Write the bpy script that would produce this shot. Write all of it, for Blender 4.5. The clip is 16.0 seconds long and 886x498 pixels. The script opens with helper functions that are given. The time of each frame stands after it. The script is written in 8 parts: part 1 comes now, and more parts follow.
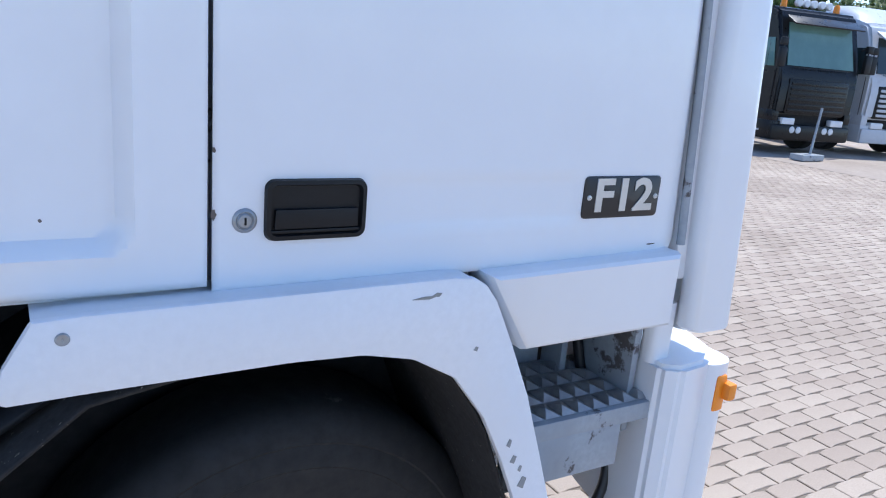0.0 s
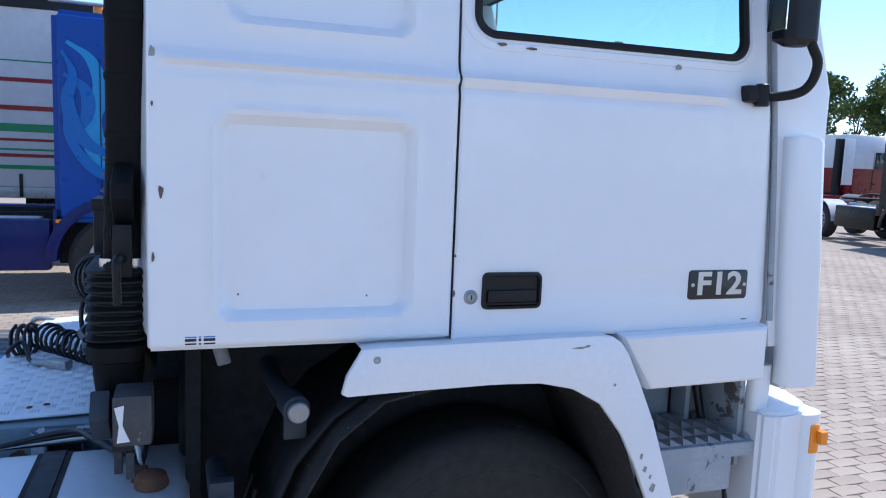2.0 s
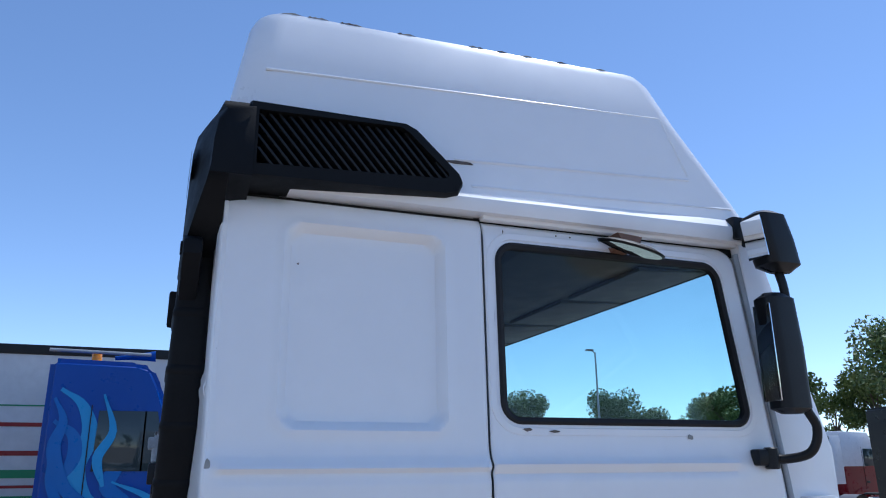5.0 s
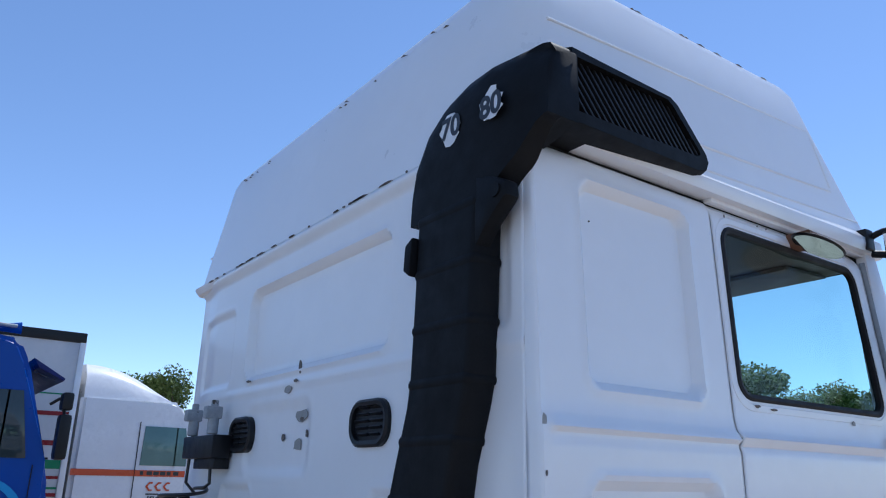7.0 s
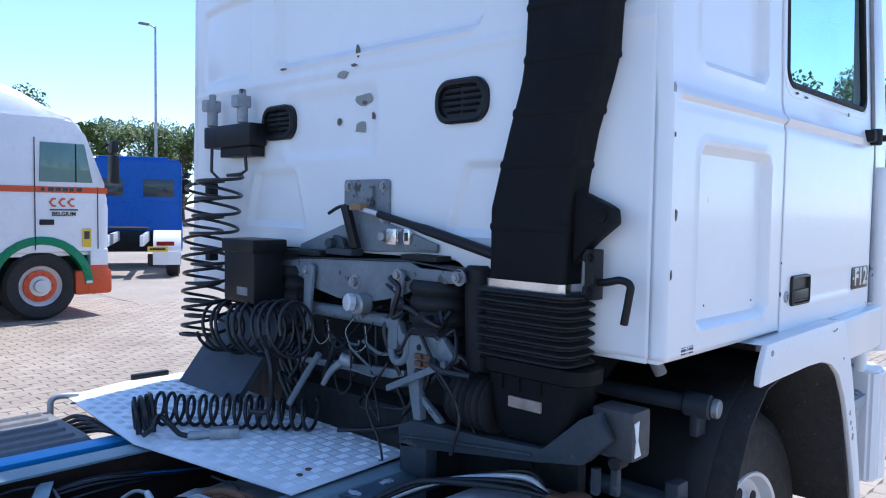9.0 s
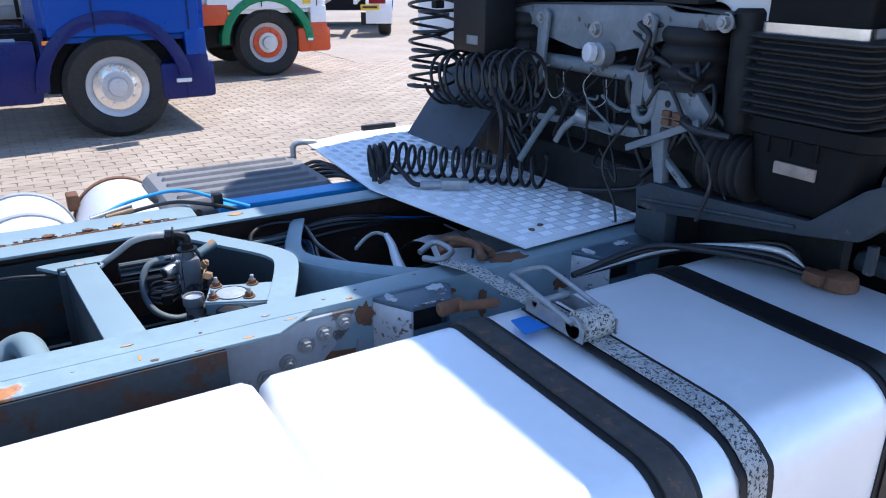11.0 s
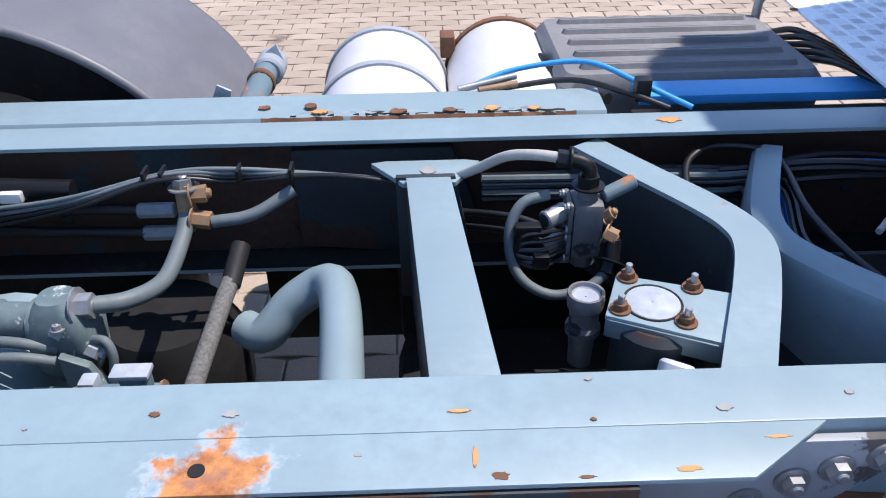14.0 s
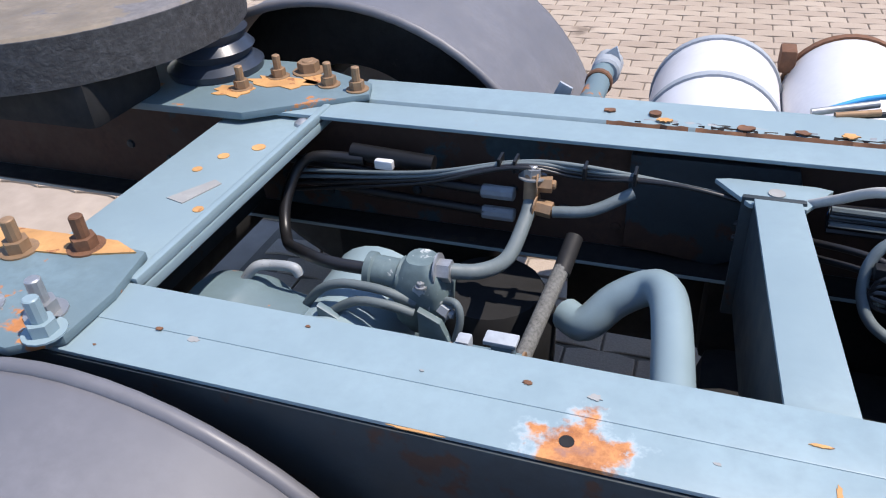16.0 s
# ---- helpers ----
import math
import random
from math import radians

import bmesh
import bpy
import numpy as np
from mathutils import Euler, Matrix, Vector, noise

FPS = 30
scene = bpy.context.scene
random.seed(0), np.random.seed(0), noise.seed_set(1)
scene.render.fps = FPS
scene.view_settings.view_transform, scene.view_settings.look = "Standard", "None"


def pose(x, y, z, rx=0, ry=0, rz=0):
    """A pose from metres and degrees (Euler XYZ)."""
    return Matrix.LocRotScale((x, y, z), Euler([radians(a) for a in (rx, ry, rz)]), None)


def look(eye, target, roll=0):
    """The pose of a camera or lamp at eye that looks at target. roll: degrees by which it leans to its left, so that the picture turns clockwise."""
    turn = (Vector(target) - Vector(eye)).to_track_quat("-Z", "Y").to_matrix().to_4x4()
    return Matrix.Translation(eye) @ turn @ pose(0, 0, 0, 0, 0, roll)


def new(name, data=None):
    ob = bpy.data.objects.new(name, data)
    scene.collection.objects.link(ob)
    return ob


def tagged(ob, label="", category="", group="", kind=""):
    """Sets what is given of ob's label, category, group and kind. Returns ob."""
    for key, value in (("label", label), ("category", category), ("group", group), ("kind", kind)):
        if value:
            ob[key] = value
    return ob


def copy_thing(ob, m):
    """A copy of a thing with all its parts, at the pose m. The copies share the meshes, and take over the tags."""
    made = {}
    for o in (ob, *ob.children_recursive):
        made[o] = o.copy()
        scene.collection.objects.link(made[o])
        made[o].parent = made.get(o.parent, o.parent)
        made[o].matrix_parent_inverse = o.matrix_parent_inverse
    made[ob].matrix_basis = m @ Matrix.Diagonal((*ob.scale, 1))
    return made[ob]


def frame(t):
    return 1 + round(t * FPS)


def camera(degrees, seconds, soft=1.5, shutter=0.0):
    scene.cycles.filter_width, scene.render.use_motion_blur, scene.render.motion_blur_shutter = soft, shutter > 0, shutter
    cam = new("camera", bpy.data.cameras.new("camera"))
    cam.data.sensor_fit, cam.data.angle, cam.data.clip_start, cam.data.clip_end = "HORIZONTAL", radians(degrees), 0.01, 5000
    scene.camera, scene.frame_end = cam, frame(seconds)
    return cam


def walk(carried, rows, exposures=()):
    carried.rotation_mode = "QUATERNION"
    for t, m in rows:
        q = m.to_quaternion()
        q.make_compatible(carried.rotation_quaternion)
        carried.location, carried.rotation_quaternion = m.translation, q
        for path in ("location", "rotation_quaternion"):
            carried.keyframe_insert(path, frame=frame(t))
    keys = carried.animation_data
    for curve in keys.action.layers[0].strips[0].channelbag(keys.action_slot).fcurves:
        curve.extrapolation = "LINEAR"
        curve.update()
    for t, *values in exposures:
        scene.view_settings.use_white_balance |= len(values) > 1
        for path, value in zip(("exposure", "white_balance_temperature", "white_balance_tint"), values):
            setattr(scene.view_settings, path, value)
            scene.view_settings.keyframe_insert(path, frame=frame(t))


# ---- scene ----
cam = camera(61.3, 16.0, soft=1.1)
PATH = [
    (0, (0.512, -1.138, 1.776), (1.52, 0.509, 1.26), 5.1),
    (0.5, (0.458, -1.235, 1.797), (1.492, 0.434, 1.416), 3.9),
    (1, (0.304, -1.325, 1.82), (1.188, 0.436, 1.47), 3.2),
    (1.5, (0.202, -1.565, 1.823), (0.92, 0.279, 1.528), 2.35),
    (2, (0.119, -1.828, 1.856), (0.772, 0.046, 1.612), 2.3),
    (2.5, (0.064, -1.995, 1.901), (0.714, -0.107, 1.781), 1.6),
    (3, (0.091, -2.046, 1.976), (0.748, -0.158, 2.044), 0.5),
    (3.5, (0.095, -2.053, 2.02), (0.73, -0.172, 2.264), -0.3),
    (4, (0.093, -2.054, 2.05), (0.705, -0.191, 2.442), -0.8),
    (4.2, (0.095, -2.042, 2.065), (0.703, -0.186, 2.496), -0.8),
    (6.3, (-0.714, -1.498, 1.962), (0.212, 0.137, 2.648), 0.5),
    (6.5, (-0.821, -1.417, 1.948), (0.155, 0.195, 2.617), 0.7),
    (7, (-1.125, -1.239, 1.929), (-0.012, 0.314, 2.521), 1.2),
    (7.5, (-1.351, -1.018, 1.871), (-0.102, 0.471, 2.343), 1.4),
    (8, (-1.524, -0.876, 1.841), (-0.171, 0.567, 2.131), 1.2),
    (8.5, (-1.664, -0.871, 1.795), (-0.244, 0.533, 1.901), 1.0),
    (9, (-1.674, -0.885, 1.759), (-0.241, 0.505, 1.65), 0.9),
    (9.5, (-1.631, -0.875, 1.729), (-0.264, 0.555, 1.432), 1.0),
    (10, (-1.659, -0.868, 1.705), (-0.431, 0.644, 1.252), 1.0),
    (10.2, (-1.686, -0.86, 1.702), (-0.527, 0.688, 1.19), 0.9),
    (12.3, (-1.557, -0.107, 1.67), (-0.807, 1.655, 0.671), -0.2),
    (12.5, (-1.486, 0.025, 1.619), (-0.794, 1.798, 0.598), -0.1),
    (13, (-1.412, 0.205, 1.583), (-0.91, 1.985, 0.466), -0.7),
    (13.5, (-1.493, 0.237, 1.571), (-1.193, 2.025, 0.395), -0.6),
    (14, (-1.566, 0.231, 1.559), (-1.537, 2.021, 0.353), -1.1),
    (14.5, (-1.619, 0.212, 1.568), (-1.815, 1.985, 0.35), -1.9),
    (15, (-1.66, 0.193, 1.585), (-2.027, 1.934, 0.362), -2.6),
    (15.5, (-1.697, 0.172, 1.604), (-2.206, 1.881, 0.382), -3.2),
    (16, (-1.729, 0.153, 1.623), (-2.368, 1.823, 0.41), -3.7),
]
EXPOSURES = [(0, 0.92, 5900, 10), (0.5, 0.78, 5900, 10), (1.5, 0.88, 5850, 10), (2, 0.80, 5800, 10), (3, 0.60, 5750, 10), (4, 0.3, 5700, 10), (7, 0.34, 5750, 10), (8, 0.60, 5700, 10), (8.5, 0.76, 5700, 10), (9, 1.0, 5750, 10), (9.5, 1.16, 5750, 10), (10.2, 1.22, 5850, 10), (12.5, 1.15, 6450, 15), (14, 1.05, 6600, 15), (16, 1.04, 6700, 14)]
walk(cam, [(t, look(eye, target, roll)) for t, eye, target, roll in PATH],
     exposures=EXPOSURES)


# ---- world and sun ----
SUN = Vector((0.46, 0.115, 1.0)).normalized()
world = bpy.data.worlds.new("world")
scene.world = world
world.use_nodes = True
wn = world.node_tree
sky = wn.nodes.new("ShaderNodeTexSky")
sky.sky_type = "NISHITA"
sky.sun_disc = False
sky.sun_elevation = math.asin(SUN.z)
sky.sun_rotation = math.atan2(SUN.x, SUN.y)
sky.air_density, sky.dust_density, sky.ozone_density = 0.9, 0.1, 1.9
sky.altitude = 1500
wn.nodes["Background"].inputs["Strength"].default_value = 0.15
wn.links.new(sky.outputs["Color"], wn.nodes["Background"].inputs["Color"])
sun_data = bpy.data.lights.new("sun", "SUN")
sun_data.energy, sun_data.angle, sun_data.color = 2.9, radians(0.55), (1.0, 0.95, 0.88)
sun = new("sun", sun_data)
sun.matrix_world = look(SUN * 40, (0, 0, 0))


# ---- materials ----
def nodes_of(name):
    m = bpy.data.materials.new(name)
    m.use_nodes = True
    nt = m.node_tree
    return m, nt, nt.nodes["Principled BSDF"]


def noise_node(nt, vec, scale, detail=5.0, rough=0.6):
    n = nt.nodes.new("ShaderNodeTexNoise")
    n.inputs["Scale"].default_value, n.inputs["Detail"].default_value = scale, detail
    n.inputs["Roughness"].default_value = rough
    nt.links.new(vec, n.inputs["Vector"])
    return n.outputs["Fac"]


def ramp(nt, fac, a, b, ca=(0, 0, 0, 1), cb=(1, 1, 1, 1)):
    r = nt.nodes.new("ShaderNodeValToRGB")
    r.color_ramp.elements[0].position, r.color_ramp.elements[1].position = a, b
    r.color_ramp.elements[0].color, r.color_ramp.elements[1].color = ca, cb
    nt.links.new(fac, r.inputs["Fac"])
    return r.outputs["Color"]


def mix(nt, fac, a, b, kind="MIX"):
    x = nt.nodes.new("ShaderNodeMix")
    x.data_type, x.blend_type = "RGBA", kind
    for sock, v in ((x.inputs[0], fac), (x.inputs[6], a), (x.inputs[7], b)):
        if isinstance(v, (int, float)):
            sock.default_value = v
        elif isinstance(v, tuple):
            sock.default_value = (*v[:3], 1)
        else:
            nt.links.new(v, sock)
    return x.outputs[2]


def obj_coord(nt):
    return nt.nodes.new("ShaderNodeTexCoord").outputs["Object"]


def pbr(name, base, rough=0.5, metal=0.0, var=0.12, scale=3.0, fine=60.0, bump=0.05, wear=None, spot=None, coat=0.0, per=0.0):
    """A painted, plastic, rubber or metal surface: broad and fine variation, relief, and patches of wear (colour, threshold, scale)."""
    m, nt, p = nodes_of(name)
    vec = obj_coord(nt)
    broad, grain = noise_node(nt, vec, scale), noise_node(nt, vec, fine, 3.0)
    dark, light = tuple(c * (1 - var) for c in base), tuple(min(1, c * (1 + var)) for c in base)
    col = ramp(nt, broad, 0.3, 0.7, (*dark, 1), (*light, 1))
    col = mix(nt, ramp(nt, grain, 0.35, 0.75), col, tuple(c * (1 - var * 0.6) for c in base))
    rough_out = ramp(nt, noise_node(nt, vec, scale * 4), 0.25, 0.8, (rough * 0.8,) * 3 + (1,), (min(1, rough * 1.25),) * 3 + (1,))
    if wear:
        wcol, thr, wsc = wear
        patch = ramp(nt, noise_node(nt, vec, wsc, 8.0, 0.65), thr, thr + 0.03)
        wvar = mix(nt, grain, tuple(c * 0.55 for c in wcol), tuple(min(1, c * 1.4) for c in wcol))
        col = mix(nt, patch, col, wvar)
        rough_out = mix(nt, patch, rough_out, (0.85, 0.85, 0.85))
    if spot:
        scol, centre, radius = spot
        sub = nt.nodes.new("ShaderNodeVectorMath")
        sub.operation = "DISTANCE"
        nt.links.new(vec, sub.inputs[0])
        sub.inputs[1].default_value = centre
        add = nt.nodes.new("ShaderNodeMath")
        add.operation = "MULTIPLY_ADD"
        nt.links.new(noise_node(nt, vec, 22.0, 6.0), add.inputs[0])
        add.inputs[1].default_value = radius * 2.6
        nt.links.new(sub.outputs["Value"], add.inputs[2])
        streak = noise_node(nt, vec, 34.0, 7.0, 0.7)
        pale = ramp(nt, add.outputs[0], radius * 2.15, radius * 2.4, (0.8, 0.8, 0.8, 1), (0, 0, 0, 1))
        col = mix(nt, mix(nt, ramp(nt, streak, 0.42, 0.52), (0, 0, 0), pale), col, (0.38, 0.46, 0.50))
        patch = ramp(nt, add.outputs[0], radius * 1.95, radius * 2.2, (1, 1, 1, 1), (0, 0, 0, 1))
        rusty = ramp(nt, streak, 0.38, 0.62, (0.30, 0.105, 0.035, 1), (*scol, 1))
        col = mix(nt, mix(nt, ramp(nt, noise_node(nt, vec, 26.0, 8.0, 0.75), 0.60, 0.66, (1, 1, 1, 1), (0.1, 0.1, 0.1, 1)), (0, 0, 0), patch), col, rusty)
        core = ramp(nt, add.outputs[0], radius * 1.35, radius * 1.6, (0.8, 0.8, 0.8, 1), (0, 0, 0, 1))
        col = mix(nt, core, col, mix(nt, grain, (0.16, 0.07, 0.06), (0.32, 0.19, 0.17)))
    if per:
        info = nt.nodes.new("ShaderNodeObjectInfo")
        col = mix(nt, ramp(nt, info.outputs["Random"], 0.0, 1.0, (1 - per,) * 3 + (1,), (1, 1, 1, 1)), (0, 0, 0), col)
    nt.links.new(col, p.inputs["Base Color"])
    nt.links.new(rough_out, p.inputs["Roughness"])
    p.inputs["Metallic"].default_value = metal
    p.inputs["Coat Weight"].default_value = coat
    p.inputs["Coat Roughness"].default_value = 0.08
    if bump:
        b = nt.nodes.new("ShaderNodeBump")
        b.inputs["Strength"].default_value, b.inputs["Distance"].default_value = bump, 0.004
        nt.links.new(mix(nt, 0.5, grain, broad), b.inputs["Height"])
        nt.links.new(b.outputs["Normal"], p.inputs["Normal"])
    return m


def glass(name, tint=(0.75, 0.88, 0.86)):
    m, nt, p = nodes_of(name)
    g = nt.nodes.new("ShaderNodeBsdfGlossy")
    g.inputs["Roughness"].default_value = 0.02
    t = nt.nodes.new("ShaderNodeBsdfTransparent")
    t.inputs["Color"].default_value = (*tint, 1)
    s = nt.nodes.new("ShaderNodeMixShader")
    s.inputs[0].default_value = 0.035
    nt.links.new(t.outputs[0], s.inputs[1])
    nt.links.new(g.outputs[0], s.inputs[2])
    nt.links.new(s.outputs[0], nt.nodes["Material Output"].inputs["Surface"])
    return m


WHITE = pbr("white_cab_paint", (0.82, 0.825, 0.835), 0.33, var=0.035, scale=1.3, fine=9, bump=0.02, coat=0.3)
WHITE_WORN = pbr("worn_white_paint", (0.76, 0.77, 0.78), 0.42, var=0.06, scale=2.5, bump=0.04, wear=((0.09, 0.05, 0.035), 0.70, 9.0))
FENDER = pbr("white_fender_paint", (0.8, 0.8, 0.81), 0.38, var=0.04, scale=2.0, bump=0.03, wear=((0.25, 0.24, 0.23), 0.74, 14.0))
BLACK = pbr("black_plastic", (0.010, 0.0105, 0.012), 0.42, var=0.25, scale=5, fine=140, bump=0.12)
DUCT = pbr("black_duct_plastic", (0.007, 0.0075, 0.0085), 0.6, var=0.3, scale=4, fine=120, bump=0.12, wear=((0.022, 0.022, 0.024), 0.70, 5.0))
RUBBER = pbr("black_rubber", (0.016, 0.016, 0.017), 0.62, var=0.3, scale=6, bump=0.15)
TYRE = pbr("tyre_rubber", (0.016, 0.0155, 0.0155), 0.75, var=0.3, scale=7, fine=90, bump=0.2, wear=((0.09, 0.08, 0.07), 0.66, 6.0))
HOSE = pbr("black_hose", (0.014, 0.014, 0.016), 0.38, var=0.2, bump=0.05)
GREYHOSE = pbr("grey_hose", (0.12, 0.15, 0.16), 0.6, var=0.2, scale=8, bump=0.15)
# near-black put in for shaded depths and holes as well as grimy parts
DARK = pbr("dark_shade_and_grime", (0.010, 0.010, 0.011), 0.8, var=0.4, scale=5, bump=0.2, wear=((0.035, 0.027, 0.02), 0.66, 5.0))
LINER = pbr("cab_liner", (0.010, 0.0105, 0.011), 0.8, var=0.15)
for matte, level in ((DUCT, 0.16), (BLACK, 0.28), (LINER, 0.2), (RUBBER, 0.3)):
    matte.node_tree.nodes["Principled BSDF"].inputs["Specular IOR Level"].default_value = level
GRIME = pbr("grimy_grey_steel", (0.30, 0.325, 0.35), 0.55, var=0.3, scale=6, bump=0.15, wear=((0.06, 0.055, 0.05), 0.60, 9.0))
VISOR = pbr("grey_visor", (0.06, 0.063, 0.063), 0.6, var=0.1)
FRAME = pbr("blue_grey_frame_paint", (0.23, 0.312, 0.345), 0.42, var=0.1, scale=3.5, fine=40, bump=0.06, wear=((0.36, 0.15, 0.05), 0.69, 11.0), spot=((0.58, 0.25, 0.085), (-1.765, 0.712, 1.0), 0.060))
# frame paint darkened to stand for shade on webs, with brown grime patches
FRAME_DARK = pbr("shaded_grimy_frame_paint", (0.022, 0.034, 0.042), 0.65, var=0.35, scale=4, bump=0.12, wear=((0.055, 0.028, 0.018), 0.56, 3.5))
FRAME_RUST = pbr("rusty_frame_paint", (0.13, 0.19, 0.215), 0.5, var=0.15, scale=4, bump=0.15, wear=((0.42, 0.17, 0.06), 0.60, 9.0))
RUST = pbr("rust", (0.17, 0.078, 0.04), 0.85, var=0.4, scale=20, fine=90, bump=0.5)
ORANGE_RUST = pbr("ochre_rust", (0.55, 0.29, 0.11), 0.8, var=0.35, scale=15, bump=0.4, wear=((0.3, 0.12, 0.05), 0.58, 18.0))
STEEL = pbr("grey_steel", (0.36, 0.37, 0.38), 0.45, 0.6, var=0.25, scale=8, bump=0.12, wear=((0.16, 0.10, 0.07), 0.66, 12.0))
BRIGHT = pbr("bright_metal", (0.75, 0.75, 0.76), 0.22, 1.0, var=0.1, bump=0.03)
ALU = pbr("brushed_aluminium", (0.91, 0.92, 0.93), 0.36, 0.25, var=0.06, scale=2.5, fine=30, bump=0.04)
ALU_DULL = pbr("dull_aluminium", (0.72, 0.72, 0.73), 0.5, 0.35, var=0.08, scale=3, bump=0.05)
GALV = pbr("galvanised_steel", (0.42, 0.45, 0.48), 0.5, 0.5, var=0.2, scale=9, bump=0.08)
GREYPAINT = pbr("grey_painted_steel", (0.33, 0.36, 0.39), 0.5, var=0.2, scale=5, bump=0.12, wear=((0.10, 0.09, 0.085), 0.6, 7.0))
BRASS = pbr("weathered_brass", (0.30, 0.19, 0.11), 0.65, 0.3, var=0.3, scale=20, bump=0.2)
PALEHOSE = pbr("pale_grey_hose", (0.40, 0.39, 0.37), 0.7, var=0.2, scale=20, bump=0.2)
STRIPBLUE = pbr("bright_blue_strip", (0.04, 0.34, 0.72), 0.45, var=0.12, bump=0.05)
BLUEPLASTIC = pbr("blue_plastic", (0.01, 0.19, 0.62), 0.4, var=0.1, bump=0.05)
GREYPLASTIC = pbr("weathered_grey_plastic", (0.21, 0.206, 0.21), 0.62, var=0.25, scale=5, fine=50, bump=0.15, wear=((0.2, 0.2, 0.2), 0.66, 6.0))
MUDGUARD = pbr("grey_mudguard_plastic", (0.145, 0.145, 0.16), 0.5, var=0.15, scale=4, bump=0.08, wear=((0.2, 0.2, 0.21), 0.67, 5.0))
TANKWHITE = pbr("white_tank_paint", (0.64, 0.64, 0.66), 0.4, var=0.06, scale=3, bump=0.03)
ORANGE = pbr("orange_lens", (0.9, 0.28, 0.02), 0.2, var=0.05, bump=0)
MIRROR = pbr("mirror_glass", (0.85, 0.87, 0.88), 0.03, 1.0, var=0.01, bump=0)
GLASS = glass("clear_glass")
DARKGLASS = pbr("dark_window_glass", (0.03, 0.045, 0.05), 0.06, var=0.1, bump=0)
BADGE = pbr("badge_black", (0.02, 0.02, 0.022), 0.35, var=0.2, bump=0.05)
SILVER = pbr("silver_letters", (0.62, 0.62, 0.6), 0.35, 0.5, var=0.1, bump=0.05)
FELT = pbr("rough_grease_pad", (0.05, 0.05, 0.053), 0.8, var=0.6, scale=45, fine=130, bump=1.0)
GREASE = pbr("dried_grease", (0.20, 0.165, 0.125), 0.7, var=0.3, scale=10, bump=0.3, wear=((0.16, 0.15, 0.15), 0.55, 6.0))
WEB = pbr("worn_webbing", (0.46, 0.45, 0.43), 0.9, var=0.4, scale=40, fine=260, bump=0.5, wear=((0.05, 0.05, 0.05), 0.53, 170.0))


# ---- mesh helpers ----
def part(name, bm, material, parent=None, label="", smooth=35):
    bmesh.ops.recalc_face_normals(bm, faces=bm.faces)
    me = bpy.data.meshes.new(name)
    bm.to_mesh(me)
    bm.free()
    me.materials.append(material)
    me.polygons.foreach_set("use_smooth", [True] * len(me.polygons))
    me.set_sharp_from_angle(angle=radians(smooth))
    ob = new(name, me)
    if parent:
        ob.parent = parent
    if label:
        ob["label"] = label
    return ob


BASE = Matrix()
CHASSIS = Matrix.Translation((0.098, -0.023, -0.1342)) @ Matrix.Scale(1.08, 4)


def thing(name, label, category, group="", kind=""):
    ob = tagged(new(name), label, category, group, kind)
    ob.matrix_basis = BASE
    return ob


def join(bm, other):
    me = bpy.data.meshes.new("tmp")
    other.to_mesh(me)
    other.free()
    bm.from_mesh(me)
    bpy.data.meshes.remove(me)
    return bm


def box(lo, hi, bev=0.004, bm=None, seg=2, m=None):
    b = bmesh.new()
    c = [(a + d) / 2 for a, d in zip(lo, hi)]
    s = [abs(d - a) for a, d in zip(lo, hi)]
    bmesh.ops.create_cube(b, size=1, matrix=Matrix.Translation(c) @ Matrix.Diagonal((*s, 1)))
    bev = min(bev, min(s) * 0.45)
    if bev > 0:
        bmesh.ops.bevel(b, geom=b.edges[:], offset=bev, segments=seg, affect="EDGES", profile=0.6)
    if m:
        b.transform(m)
    return join(bm, b) if bm else b


def prism(pts, axis, a, c, bev=0.003, bm=None, m=None):
    """A polygon in the two other axes (in xyz order), pulled along axis from a to c."""
    b = bmesh.new()
    i = "xyz".index(axis)

    def place(p, w):
        q = list(p)
        q.insert(i, w)
        return b.verts.new(q)
    lo, hi = [place(p, a) for p in pts], [place(p, c) for p in pts]
    n = len(pts)
    b.faces.new(lo), b.faces.new(hi)
    for k in range(n):
        b.faces.new((lo[k], lo[(k + 1) % n], hi[(k + 1) % n], hi[k]))
    bmesh.ops.recalc_face_normals(b, faces=b.faces)
    if bev > 0:
        bmesh.ops.bevel(b, geom=b.edges[:], offset=bev, segments=2, affect="EDGES", profile=0.6, clamp_overlap=True)
    if m:
        b.transform(m)
    return join(bm, b) if bm else b


def loft(rings, bm=None, caps=True, closed=True):
    b = bm or bmesh.new()
    vs = [[b.verts.new(p) for p in r] for r in rings]
    n = len(rings[0])
    for r, s in zip(vs, vs[1:]):
        for k in range(n if closed else n - 1):
            b.faces.new((r[k], r[(k + 1) % n], s[(k + 1) % n], s[k]))
    if caps:
        b.faces.new(vs[0]), b.faces.new(vs[-1])
    return b


def smooth_path(pts, per=6):
    pts = [Vector(p) for p in pts]
    if len(pts) < 3:
        return pts
    q = [pts[0] * 2 - pts[1], *pts, pts[-1] * 2 - pts[-2]]
    out = []
    for i in range(1, len(q) - 2):
        p0, p1, p2, p3 = q[i - 1:i + 3]
        for k in range(per):
            t = k / per
            out.append(0.5 * ((2 * p1) + (p2 - p0) * t + (2 * p0 - 5 * p1 + 4 * p2 - p3) * t * t + (3 * p1 - p0 - 3 * p2 + p3) * t ** 3))
    return out + [pts[-1]]


